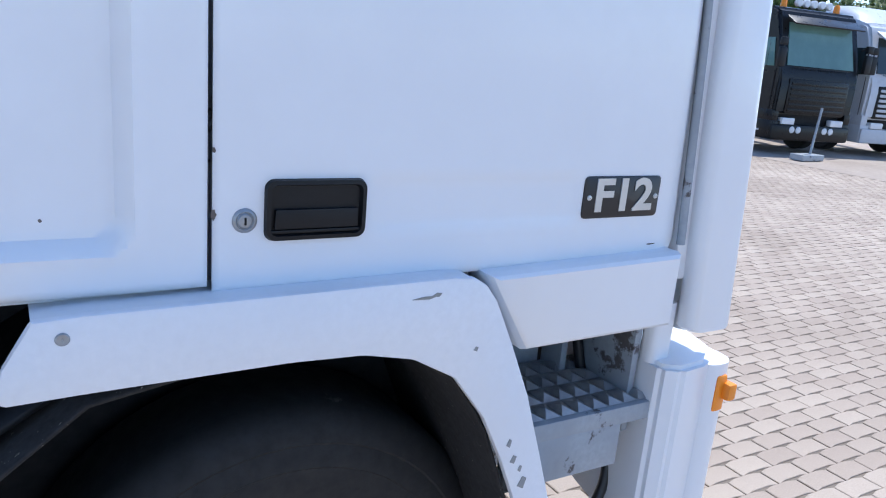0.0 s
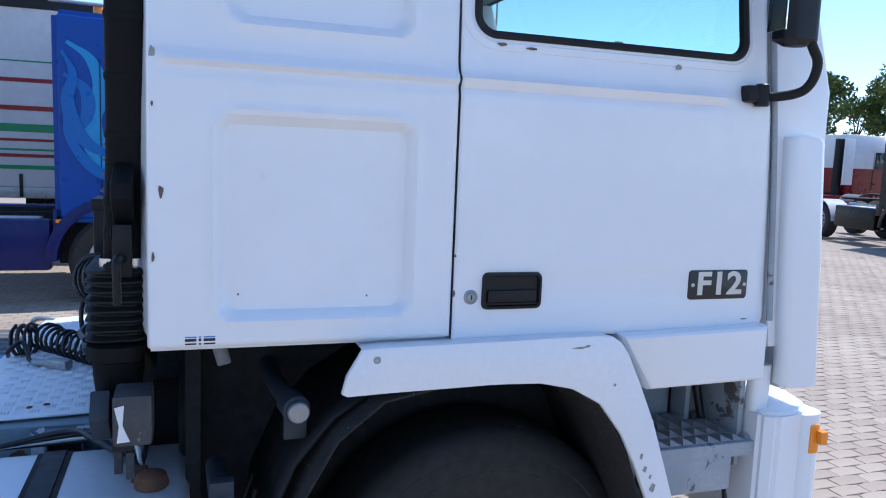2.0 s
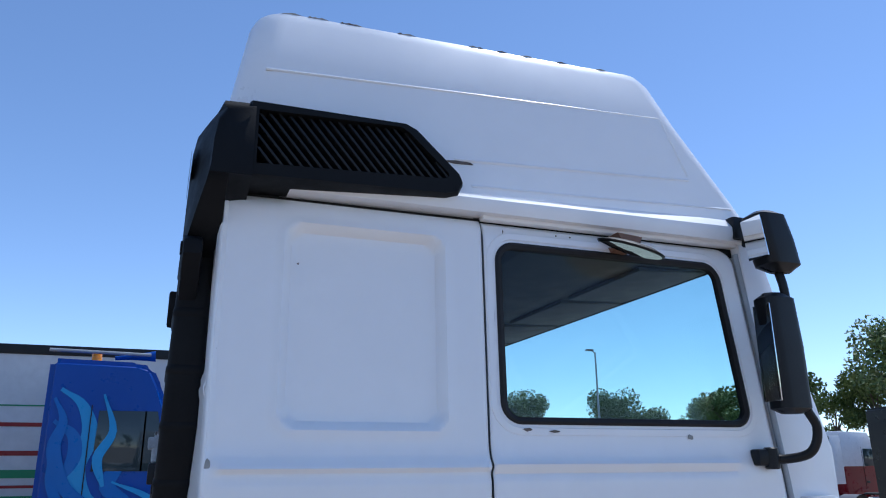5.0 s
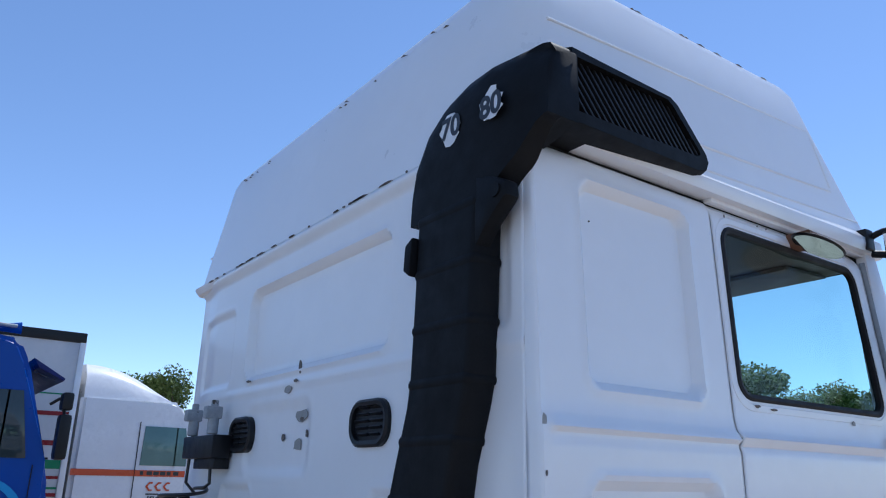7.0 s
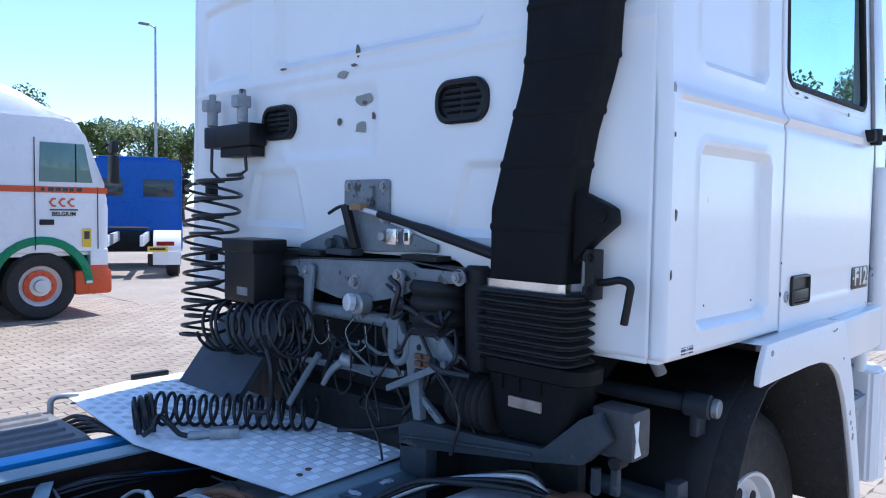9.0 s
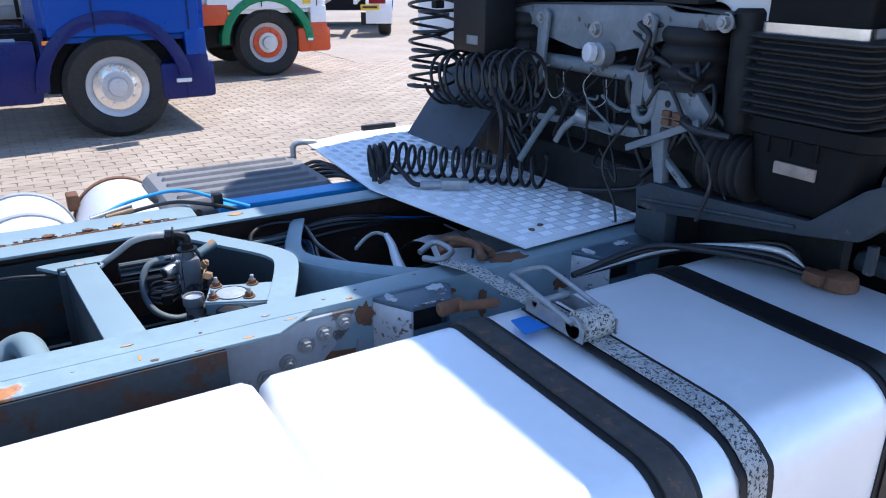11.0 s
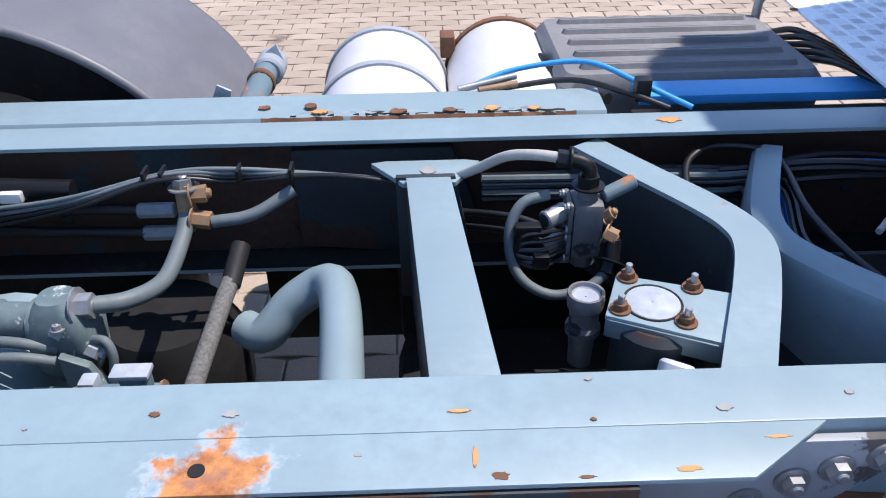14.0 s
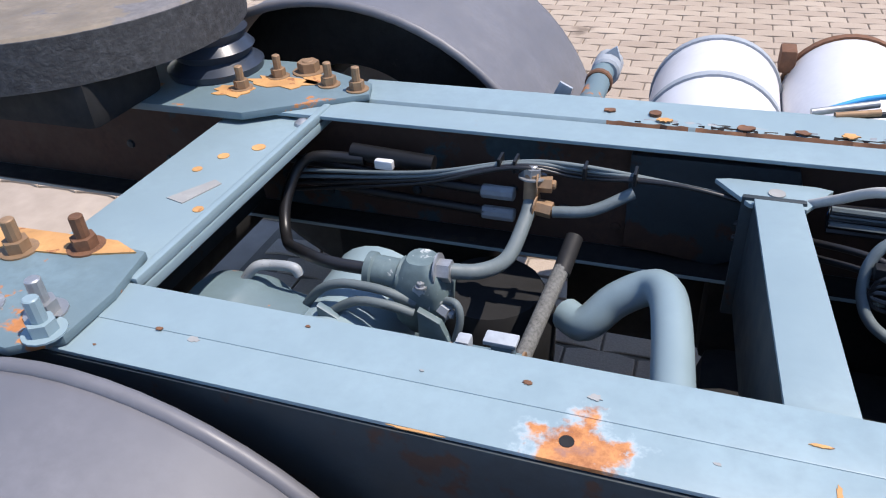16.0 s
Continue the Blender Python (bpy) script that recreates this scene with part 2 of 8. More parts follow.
def tube(pts, r, n=10, bm=None, per=6, caps=True):
    """A round hose or bar through the points; r is a radius or a function of 0..1."""
    n = 12 if 6 < n < 12 else n
    path = smooth_path(pts, per) if per else [Vector(p) for p in pts]
    rings, side = [], None
    for i, p in enumerate(path):
        t = (path[min(i + 1, len(path) - 1)] - path[max(i - 1, 0)]).normalized()
        if side is None:
            side = t.cross(Vector((0, 0, 1)) if abs(t.z) < 0.9 else Vector((1, 0, 0)))
        side = (side - t * side.dot(t)).normalized()
        up = t.cross(side)
        rr = r(i / (len(path) - 1)) if callable(r) else r
        rings.append([p + (side * math.cos(a) + up * math.sin(a)) * rr for a in (2 * math.pi * k / n for k in range(n))])
    return loft(rings, bm, caps)


def cyl(p, q, r, n=20, bm=None, bev=0.0):
    p, q = Vector(p), Vector(q)
    if bev <= 0:
        return tube((p, q), r, n, bm, 0)
    d = (q - p).normalized()
    path, radii = [p, p + d * bev, q - d * bev, q], [r - bev, r, r, r - bev]
    side = d.cross(Vector((0, 0, 1)) if abs(d.z) < 0.9 else Vector((1, 0, 0))).normalized()
    up = d.cross(side)
    return loft([[c + (side * math.cos(a) + up * math.sin(a)) * s for a in (2 * math.pi * k / n for k in range(n))] for c, s in zip(path, radii)], bm)


def turned(profile, p, axis, n=32, bm=None, caps=False):
    """A turned body: (distance along axis, radius) from p."""
    p, d = Vector(p), Vector(axis).normalized()
    side = d.cross(Vector((0, 0, 1)) if abs(d.z) < 0.9 else Vector((1, 0, 0))).normalized()
    up = d.cross(side)
    return loft([[p + d * u + (side * math.cos(a) + up * math.sin(a)) * r for a in (2 * math.pi * k / n for k in range(n))] for u, r in profile], bm, caps)


def hexbolt(p, axis, r=0.014, h=0.012, stud=0.0, bm=None):
    b = bm or bmesh.new()
    p, d = Vector(p), Vector(axis).normalized()
    tube((p, p + d * 0.003), r * 1.5, 16, b, 0)
    tube((p + d * 0.003, p + d * (0.003 + h)), r, 6, b, 0)
    if stud:
        cyl(p + d * h, p + d * (h + stud), r * 0.55, 10, b, 0.002)
    return b


def rrect(w, h, r, n=6, cx=0.0, cy=0.0):
    """A rounded rectangle's outline, anticlockwise."""
    out = []
    for sx, sy, a0 in ((1, 1, 0), (-1, 1, 90), (-1, -1, 180), (1, -1, 270)):
        for k in range(n + 1):
            a = radians(a0 + 90 * k / n)
            out.append((cx + sx * (w / 2 - r) + r * math.cos(a), cy + sy * (h / 2 - r) + r * math.sin(a)))
    return out


def sd_rrect(x, y, x0, x1, y0, y1, r):
    qx, qy = abs(x - (x0 + x1) / 2) - (x1 - x0) / 2 + r, abs(y - (y0 + y1) / 2) - (y1 - y0) / 2 + r
    return math.hypot(max(qx, 0), max(qy, 0)) + min(max(qx, qy), 0) - r


def step01(a, b, x):
    t = max(0.0, min(1.0, (x - a) / (b - a)))
    return t * t * (3 - 2 * t)


def sheet(u0, u1, v0, v1, step, place, inside=None, bm=None):
    """A pressed metal sheet: place(u, v) gives its points, inside(u, v) is negative where there is metal."""
    b = bm or bmesh.new()
    nu, nv = max(2, round((u1 - u0) / step)), max(2, round((v1 - v0) / step))
    du, dv = (u1 - u0) / nu, (v1 - v0) / nv
    grid, out = {}, {}
    for i in range(nu + 1):
        for j in range(nv + 1):
            u, v = u0 + i * du, v0 + j * dv
            d = inside(u, v) if inside else -1
            if 0 < d < step * 1.5:
                e = step * 0.1
                gu, gv = (inside(u + e, v) - inside(u - e, v)) / (2 * e), (inside(u, v + e) - inside(u, v - e)) / (2 * e)
                g2 = max(gu * gu + gv * gv, 0.05)
                u, v = u - gu * d / g2, v - gv * d / g2
                out[i, j] = 1
            elif d >= step * 1.5:
                out[i, j] = 2
                continue
            grid[i, j] = b.verts.new(place(u, v))
    for i in range(nu):
        for j in range(nv):
            ks = [(i, j), (i + 1, j), (i + 1, j + 1), (i, j + 1)]
            ks = [k for k in ks if out.get(k) != 2]
            if len(ks) >= 3 and any(k not in out for k in ks):
                b.faces.new([grid[k] for k in ks])
    bmesh.ops.delete(b, geom=[v for v in b.verts if not v.link_faces], context="VERTS")
    return b


def thick(ob, t, off=-1):
    s = ob.modifiers.new("thickness", "SOLIDIFY")
    s.thickness, s.offset = t, off
    return ob


def text(body, size, m, material, parent, name="lettering", depth=0.001):
    c = bpy.data.curves.new(name, "FONT")
    c.offset = size * 0.03
    c.body, c.size, c.extrude, c.align_x, c.align_y = body, size, depth, "CENTER", "CENTER"
    tmp = new("tmp", c)
    me = bpy.data.meshes.new_from_object(tmp.evaluated_get(bpy.context.evaluated_depsgraph_get()))
    bpy.data.objects.remove(tmp)
    me.transform(m)
    me.materials.clear()
    me.materials.append(material)
    ob = new(name, me)
    ob.parent = parent
    return ob

# ---- the white truck: cab ----
CAB_W = 2.42
MID = CAB_W / 2


def tumble(z):
    return 0.0 + 0.035 * step01(2.02, 2.12, z) * 0.4 + max(0.0, z - 2.08) * 0.03


def dent(sd, depth, w=0.02):
    return depth * (1 - step01(-w, 0.0, sd)) - depth * 0.22 * math.exp(-((sd - 0.008) / 0.007) ** 2)


def belt_bulge(z):
    return -0.014 * math.exp(-((z - 2.056) / 0.011) ** 2) + 0.006 * math.exp(-((z - 2.035) / 0.010) ** 2)


def rear_bow(y):
    return 0.036 * (1 - step01(0.06, 0.36, min(y, CAB_W - y)))


def quarter_place(u, z):
    r = 0.045
    if u < 0:
        a = min(-u / r, math.pi / 2)
        x, y = r - (r - 0.036) * math.sin(a), r - r * math.cos(a)
    else:
        x, y = r + u, 0.0
    y += tumble(z) * (1 if u > 0 else 0.6)
    if u > 0:
        y += dent(sd_rrect(x, z, 0.19, 0.672, 1.447, 1.938, 0.045), 0.024, 0.022) + dent(sd_rrect(x, z, 0.212, 0.662, 2.148, 2.692, 0.05), 0.024, 0.022)
        y += belt_bulge(z) * step01(0, 0.05, u)
        y += 0.05 * step01(2.73, 2.81, z)
    return x, y, z


def door_front(z):
    return 1.70 + (2.76 - z) * 0.10 if z < 2.76 else 1.70


def door_place(u, z):
    x = 0.7885 + u * (door_front(z) - 0.7885)
    y = tumble(z) + belt_bulge(z) * (1 - step01(1.55, 1.68, x)) + 0.03 * step01(2.70, 2.80, z)
    y += 0.004 * dent(abs(z - 1.508) - 0.047, 1.0, 0.008) * step01(1.04, 1.07, x) * (1 - step01(1.50, 1.53, x))
    y += 0.03 * step01(1.72, 1.86, x) ** 2
    return x, y, z


def win_x(z):
    return 1.626 + (2.69 - z) * 0.105


def window_sd(x, z, grow=0.0):
    s = 0.82 / (win_x(z) - 0.834)
    return sd_rrect(0.834 + (x - 0.834) * s, z, 0.834 - grow, 1.654 + grow, 2.178 - grow, 2.688 + grow, 0.05 + grow)


def window_ring(grow, y, n=8):
    pts = []
    for x, z in rrect(0.82 + 2 * grow, 0.51 + 2 * grow, 0.05 + grow, n, 0.834 + 0.41, 2.433):
        pts.append((0.834 + (x - 0.834) * (win_x(z) - 0.834) / 0.82, y + tumble(z), z))
    return pts


def mirrored(bm):
    bm.transform(Matrix.Translation((0, CAB_W, 0)) @ Matrix.Diagonal((1, -1, 1, 1)))
    return bm


cab = thing("truck_cab", "white high-roof sleeper truck cab with scuffed paint", "truck cab")


def quarter():
    return sheet(-0.07, 0.736, 1.385, 2.80, 0.0115, quarter_place)


def door_sheet():
    def inside(u, z):
        x = 0.7885 + u * (door_front(z) - 0.7885)
        return max(-window_sd(x, z), sd_rrect(x, z, 0.60, door_front(z), 1.372, 2.757, 0.05) if x > 1.5 else -1)
    b = bmesh.new()
    return sheet(0, 1, 1.372, 2.757, 0.0118, door_place, inside, b)


for side, flip in (("quarter_panel", False), ("quarter_panel", True)):
    b = quarter()
    thick(part(side, mirrored(b) if flip else b, WHITE, cab), 0.004, 0)
for flip in (False, True):
    b = door_sheet()
    door = thick(part("door", mirrored(b) if flip else b, WHITE, cab, "white cab door with a black recessed handle"), 0.006, 0)
    if not flip:
        door_near = door
    rings = [window_ring(0.012, -0.006), window_ring(0.004, -0.010), window_ring(-0.008, -0.006), window_ring(-0.010, 0.012), window_ring(0.012, 0.012)]
    b = loft(rings + rings[:1], caps=False)
    part("window_seal", mirrored(b) if flip else b, RUBBER, door)
    # pressed surround of the window
    rings = [window_ring(0.045, 0.0005), window_ring(0.040, -0.005), window_ring(0.022, -0.006), window_ring(0.014, 0.004)]
    b = loft(rings, caps=False)
    part("window_surround", mirrored(b) if flip else b, WHITE, door)
    b = bmesh.new()
    b.faces.new([b.verts.new(p) for p in window_ring(0.0, 0.004)])
    pane = part("window_pane", mirrored(b) if flip else b, GLASS, door)
    pane.visible_shadow = False
    # door frame behind the gap
    b = box((0.765, 0.05, 1.375), (0.83, 0.075, 2.76), 0.003)
    box((0.70, 0.06, 2.74), (1.75, 0.08, 2.77), 0.003, b)
    g = box((0.786, 0.022, 2.763), (1.74, 0.06, 2.80), 0.004)
    part("roof_gutter", mirrored(g) if flip else g, WHITE, cab)
    part("door_frame", mirrored(b) if flip else b, GREYPAINT, cab)


# handle, lock and badge
b = loft([[(x, y, z) for x, z in rrect(w, h, r, 5, 0.9565, 1.5045)] for w, h, r, y in
          ((0.176, 0.102, 0.016, -0.001), (0.172, 0.098, 0.016, -0.012), (0.158, 0.084, 0.012, -0.013), (0.152, 0.078, 0.010, -0.0035))], caps=False)
b.faces.new([b.verts.new((x, -0.0035, z)) for x, z in rrect(0.156, 0.078, 0.010, 5, 0.9565, 1.5045)])
handle = part("door_handle", b, BLACK, door_near)
b = prism([(0.886, 1.506), (1.027, 1.506), (1.029, 1.474), (0.884, 1.474)], "y", -0.0115, -0.004, 0.002)
box((0.878, -0.010, 1.466), (1.033, -0.004, 1.472), 0.002, b)
part("pull_flap", b, BLACK, handle)
b = turned([(0, 0.02), (0.004, 0.02), (0.006, 0.018), (0.007, 0.015), (0.005, 0.013), (0.008, 0.010), (0.009, 0.001)], (0.838, 0.0, 1.489), (0, -1, 0), 24)
lock = part("door_lock", b, STEEL, door_near, "worn metal door lock")
part("key_slot", box((0.8365, -0.0105, 1.483), (0.8395, -0.008, 1.495), 0.0005), BLACK, lock)
b = loft([[(x, y, z) for x, z in rrect(w, h, 0.01, 4, 1.633, 1.509)] for w, h, y in ((0.212, 0.088, 0.003), (0.212, 0.088, -0.005), (0.206, 0.082, -0.007))])
badge = part("model_badge", b, BADGE, door_near, "black badge plate with worn silver lettering")
text("F12", 0.094, pose(1.635, -0.0075, 1.510, 90, 0, 0) @ Matrix.Diagonal((1.2, 1, 1, 1)), SILVER, badge, depth=0.0015)
for x in (1.541, 1.727):
    part("rivet", turned([(0, 0.006), (0.002, 0.005), (0.003, 0.001)], (x, -0.007, 1.509), (0, -1, 0), 12), SILVER, badge)
# small sticker with unreadable words
stick = part("sticker", box((0.117, -0.0016, 1.387), (0.19, 0.0004, 1.414), 0), WHITE, cab, "small white dealer sticker")
for z0, z1, mt in ((1.407, 1.410, BLUEPLASTIC), (1.398, 1.405, BADGE), (1.390, 1.394, BADGE)):
    for x0, x1 in ((0.119, 0.145), (0.150, 0.156), (0.161, 0.188)):
        part("print_bar", box((x0, -0.0022, z0), (x1, -0.001, z1), 0), mt, stick)


# rear wall with pressed panels
def rear_place(y, z):
    x = rear_bow(y)
    x += dent(sd_rrect(y, z, 0.585, 1.665, 2.295, 2.655, 0.05), 0.026, 0.022)
    x += dent(sd_rrect(y, z, 0.09, 0.43, 2.28, 2.62, 0.04), 0.010, 0.025) + dent(sd_rrect(y, z, 1.84, 2.30, 2.28, 2.62, 0.04), 0.010, 0.025)
    x -= 0.006 * (1 - step01(0.0, 0.02, abs(z - 2.245)))
    for y0 in (0.30, 1.46):
        t = max(0.0, min(1.0, (z - 1.68) / 0.22))
        x += dent(sd_rrect(y, z, y0 + 0.07 * t, y0 + 0.42 - 0.07 * t, 1.68, 1.90, 0.02), 0.016, 0.02)
    x += dent(sd_rrect(y, z, 1.05, 1.62, 1.93, 2.19, 0.06), 0.008, 0.04)
    x -= 0.020 * step01(2.745, 2.785, z)
    return x, y, z


def rear_inside(y, z):
    return -sd_rrect(y, z, 0.60 + (z - 1.4) * 0.2, 1.82 - (z - 1.4) * 0.2, 1.0, 1.60, 0.05)


REAR = thick(part("rear_wall", sheet(0.045, CAB_W - 0.045, 1.385, 2.80, 0.0125, rear_place, rear_inside), WHITE, cab), 0.004, 0)
# raised seam along the rear corner and the lip at the bottom
b = tube([(0.040, 0.036, 1.39), (0.040, 0.036, 2.1), (0.042, 0.045, 2.78)], 0.005, 8, per=4)
part("corner_seam", b, WHITE, cab)
part("bottom_lip", box((0.042, 0.02, 1.372), (0.78, 0.05, 1.388), 0.004), WHITE_WORN, cab)
part("bottom_lip", box((0.034, 0.05, 1.372), (0.07, 0.60, 1.388), 0.004), WHITE_WORN, cab)
part("bottom_lip", box((0.034, 1.82, 1.372), (0.07, 2.39, 1.388), 0.004), WHITE_WORN, cab)
# paint chips with bare filler and rust
CHIP = pbr("chipped_paint", (0.14, 0.115, 0.10), 0.8, var=0.4, scale=30, bump=0.2)
FILLER = pbr("grey_filler", (0.30, 0.30, 0.29), 0.7, var=0.2, scale=12, bump=0.15)


def chip(name, c, w, h, plane, material, seed):
    rnd = random.Random(seed)
    pts = []
    for k in range(11):
        a = 2 * math.pi * k / 11
        s = 0.6 + 0.4 * rnd.random()
        p, q = w / 2 * s * math.cos(a), h / 2 * s * math.sin(a)
        pts.append((c[1] + p, c[2] + q) if plane == "x" else (c[0] + p, c[2] + q))
    o = c[0] if plane == "x" else c[1]
    b = prism(pts, plane, o - 0.0035, o - 0.0010, 0)
    return part(name, b, material, cab)


for i, (y, z, w, h, mt) in enumerate(((1.265, 2.062, 0.026, 0.034, CHIP), (1.075, 2.068, 0.022, 0.034, CHIP), (1.13, 2.13, 0.10, 0.055, FILLER),
                                      (1.145, 2.035, 0.075, 0.05, FILLER), (1.16, 2.30, 0.03, 0.06, CHIP), (1.24, 2.225, 0.07, 0.03, FILLER),
                                      (1.60, 2.285, 0.05, 0.012, CHIP), (1.125, 2.118, 0.04, 0.02, CHIP), (1.17, 2.25, 0.04, 0.014, CHIP))):
    chip("paint_chip", (rear_place(y, z)[0] - (0.0042 if mt is FILLER else 0.0055), y, z), w, h, "x", mt, i)
for i, (x, z, w, h) in enumerate(((0.068, 1.752, 0.014, 0.036), (0.555, 1.50, 0.006, 0.006), (0.24, 1.51, 0.006, 0.008), (0.245, 2.578, 0.007, 0.007),
                                  (0.050, 2.34, 0.008, 0.02), (0.050, 2.06, 0.02, 0.05), (0.050, 1.60, 0.008, 0.03), (0.050, 2.60, 0.007, 0.016), (0.050, 1.95, 0.007, 0.014),
                                  (1.445, 2.135, 0.026, 0.018), (0.90, 2.152, 0.035, 0.012), (0.985, 2.148, 0.04, 0.008), (0.79, 1.50, 0.010, 0.02), (1.74, 1.40, 0.03, 0.004),
                                  (0.79, 1.60, 0.006, 0.01), (1.03, 2.735, 0.006, 0.006), (1.08, 2.735, 0.006, 0.006), (0.85, 2.73, 0.004, 0.012))):
    chip("paint_chip", (x, tumble(z) - (0.001 if x < 0.06 else 0.006 if z > 2.1 and x > 0.8 else 0.0), z), w, h, "y", FILLER if i in (5, 9) else CHIP, 40 + i)

# rear wall vents
for y in (0.663, 1.642):
    b = loft([[(x, p, q) for p, q in rrect(w, h, h * 0.42, 6, y, 2.083)] for w, h, x in
              ((0.215, 0.135, 0.010), (0.215, 0.135, -0.014), (0.20, 0.12, -0.020), (0.178, 0.098, -0.018), (0.176, 0.096, -0.005))], caps=False)
    b.faces.new([b.verts.new((-0.0055, p, q)) for p, q in rrect(0.178, 0.098, 0.04, 6, y, 2.083)])
    vent = part("air_vent", b, BLACK, cab, "black plastic louvred air vent")
    for k in range(5):
        z = 2.083 + (k - 2) * 0.019
        w = 0.082 - 0.012 * abs(k - 2)
        for s in (-1, 1):
            y0, y1 = sorted((y + s * 0.006, y + s * w))
            part("louvre", box((-0.017, y0, z - 0.002), (-0.004, y1, z + 0.002), 0.001, m=Matrix.Translation((0, 0, z)) @ Matrix.Rotation(radians(35), 4, "Y") @ Matrix.Translation((0, 0, -z))), BLACK, vent)


# high roof
def roof_ring(x0, x1, y0, y1, zr, zf, r, n=7):
    out = []
    for x, y in rrect(x1 - x0, y1 - y0, r, n, (x0 + x1) / 2, (y0 + y1) / 2):
        t = (x - x0) / (x1 - x0)
        out.append((x, y, zr + (zf - zr) * t))
    return out


W2 = CAB_W
b = loft([roof_ring(-0.006, 1.86, -0.004, W2 + 0.004, 2.775, 2.775, 0.05), roof_ring(-0.02, 1.85, -0.012, W2 + 0.012, 2.795, 2.80, 0.05),
          roof_ring(-0.022, 1.845, -0.012, W2 + 0.012, 2.805, 2.825, 0.05), roof_ring(0.005, 1.80, 0.018, W2 - 0.018, 2.825, 2.86, 0.06),
          roof_ring(0.012, 1.77, 0.028, W2 - 0.028, 2.90, 2.935, 0.08), roof_ring(0.055, 1.585, 0.044, W2 - 0.044, 3.15, 3.205, 0.10),
          roof_ring(0.085, 1.50, 0.060, W2 - 0.060, 3.325, 3.350, 0.10), roof_ring(0.10, 1.475, 0.080, W2 - 0.080, 3.365, 3.388, 0.10),
          roof_ring(0.125, 1.45, 0.125, W2 - 0.125, 3.388, 3.412, 0.10), roof_ring(0.19, 1.39, 0.20, W2 - 0.20, 3.402, 3.428, 0.10), roof_ring(0.30, 1.30, 0.33, W2 - 0.33, 3.408, 3.434, 0.10)])
bmesh.ops.triangulate(b, faces=[f for f in b.faces if len(f.verts) > 4])
roof = part("high_roof", b, WHITE, cab, "white high roof with chipped upper edges", smooth=28)


def side_y(z):
    return np.interp(z, [2.83, 2.92, 3.17, 3.34], [0.018, 0.028, 0.045, 0.060])


# pressed lines on the roof's side
for line in ([(0.13, 3.15), (0.8, 3.185), (1.475, 3.215), (1.56, 3.005)], [(0.70, 2.945), (1.1, 2.965), (1.56, 2.99)], [(0.75, 2.862), (1.2, 2.878), (1.72, 2.90)]):
    b = bmesh.new()
    for a, c in zip(line, line[1:]):
        pts = [(a[0] + (c[0] - a[0]) * k / 8, float(side_y(a[1] + (c[1] - a[1]) * k / 8 - 0.06 * 0)) + 0.0005, a[1] + (c[1] - a[1]) * k / 8) for k in range(9)]
        tube(pts, 0.0055, 6, b, 0)
    part("pressed_line", b, WHITE, roof)
b = bmesh.new()
tube([(0.03, 0.06, 2.965), (0.03, 2.36, 2.965)], 0.005, 6, b, 0)
part("pressed_line", b, WHITE, roof)
rnd = random.Random(5)
for k in range(34):
    y = 0.2 + rnd.random() * 2.0
    w = 0.012 + 0.08 * rnd.random() ** 2
    b = prism([(y - w / 2, 2.799), (y - w * 0.2, 2.805), (y + w * 0.3, 2.804), (y + w / 2, 2.800), (y, 2.797)], "x", -0.0245, -0.018, 0)
    part("rust_chip", b, CHIP, roof)
for k in range(16):
    t = rnd.random()
    w = 0.01 + 0.03 * rnd.random()
    b = prism([(-w, -0.004), (0, 0.004), (w, -0.002)], "y", -0.001, 0.001, 0, m=Matrix.Translation((0.16 + t * 1.2, 0.081, 3.368 + t * 0.02)) @ Matrix.Rotation(radians(35), 4, "X"))
    part("paint_chip", b, FILLER if k % 3 else CHIP, roof)
for k in range(14):
    t = rnd.random()
    w = 0.008 + 0.02 * rnd.random()
    b = prism([(-w, -0.006), (0, 0.004), (w, 0.001)], "x", -0.001, 0.001, 0, m=Matrix.Translation((0.083, 0.25 + t * 1.9, 3.318 + 0.02 * rnd.random())) @ Matrix.Rotation(radians(-25), 4, "Y"))
    part("paint_chip", b, CHIP, roof)
part("bare_patch", prism([(0.66, 2.936), (0.70, 2.941), (0.75, 2.940), (0.76, 2.934), (0.70, 2.931)], "y", 0.026, 0.034, 0), CHIP, roof)

# cab front, floor, inner lining
b = box((1.93, 0.02, 1.15), (2.02, CAB_W - 0.02, 2.10), 0.03)
part("front_panel", b, WHITE, cab)
b = bmesh.new()
b.faces.new([b.verts.new(p) for p in ((2.0, 0.08, 2.1), (2.0, CAB_W - 0.08, 2.1), (1.80, CAB_W - 0.1, 2.76), (1.80, 0.1, 2.76))])
part("windscreen", b, GLASS, cab).visible_shadow = False
for flip in (False, True):
    b = prism([(1.845, 1.40), (1.72, 2.78), (1.80, 2.78), (2.01, 2.10), (2.01, 1.30), (1.86, 1.30)], "y", 0.012, 0.09, 0.012)
    part("front_pillar", mirrored(b) if flip else b, WHITE, cab)
    b = loft([[(x, y, z) for x, y in rrect(w, 0.06, 0.028, 5, cx, 0.0)] for w, cx, z in ((0.13, 1.972, 1.176), (0.15, 1.966, 1.185), (0.148, 1.935, 1.60), (0.138, 1.910, 1.945), (0.118, 1.905, 1.958))])
    part("air_deflector", mirrored(b) if flip else b, WHITE, cab, "white plastic corner air deflector")
    b = tube([(1.85, 0.008, 1.39), (1.80, 0.010, 2.0), (1.72, 0.03, 2.74)], 0.010, 8)
    part("door_gutter", mirrored(b) if flip else b, GREYPAINT, cab)
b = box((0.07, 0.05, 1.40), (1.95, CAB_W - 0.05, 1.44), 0)
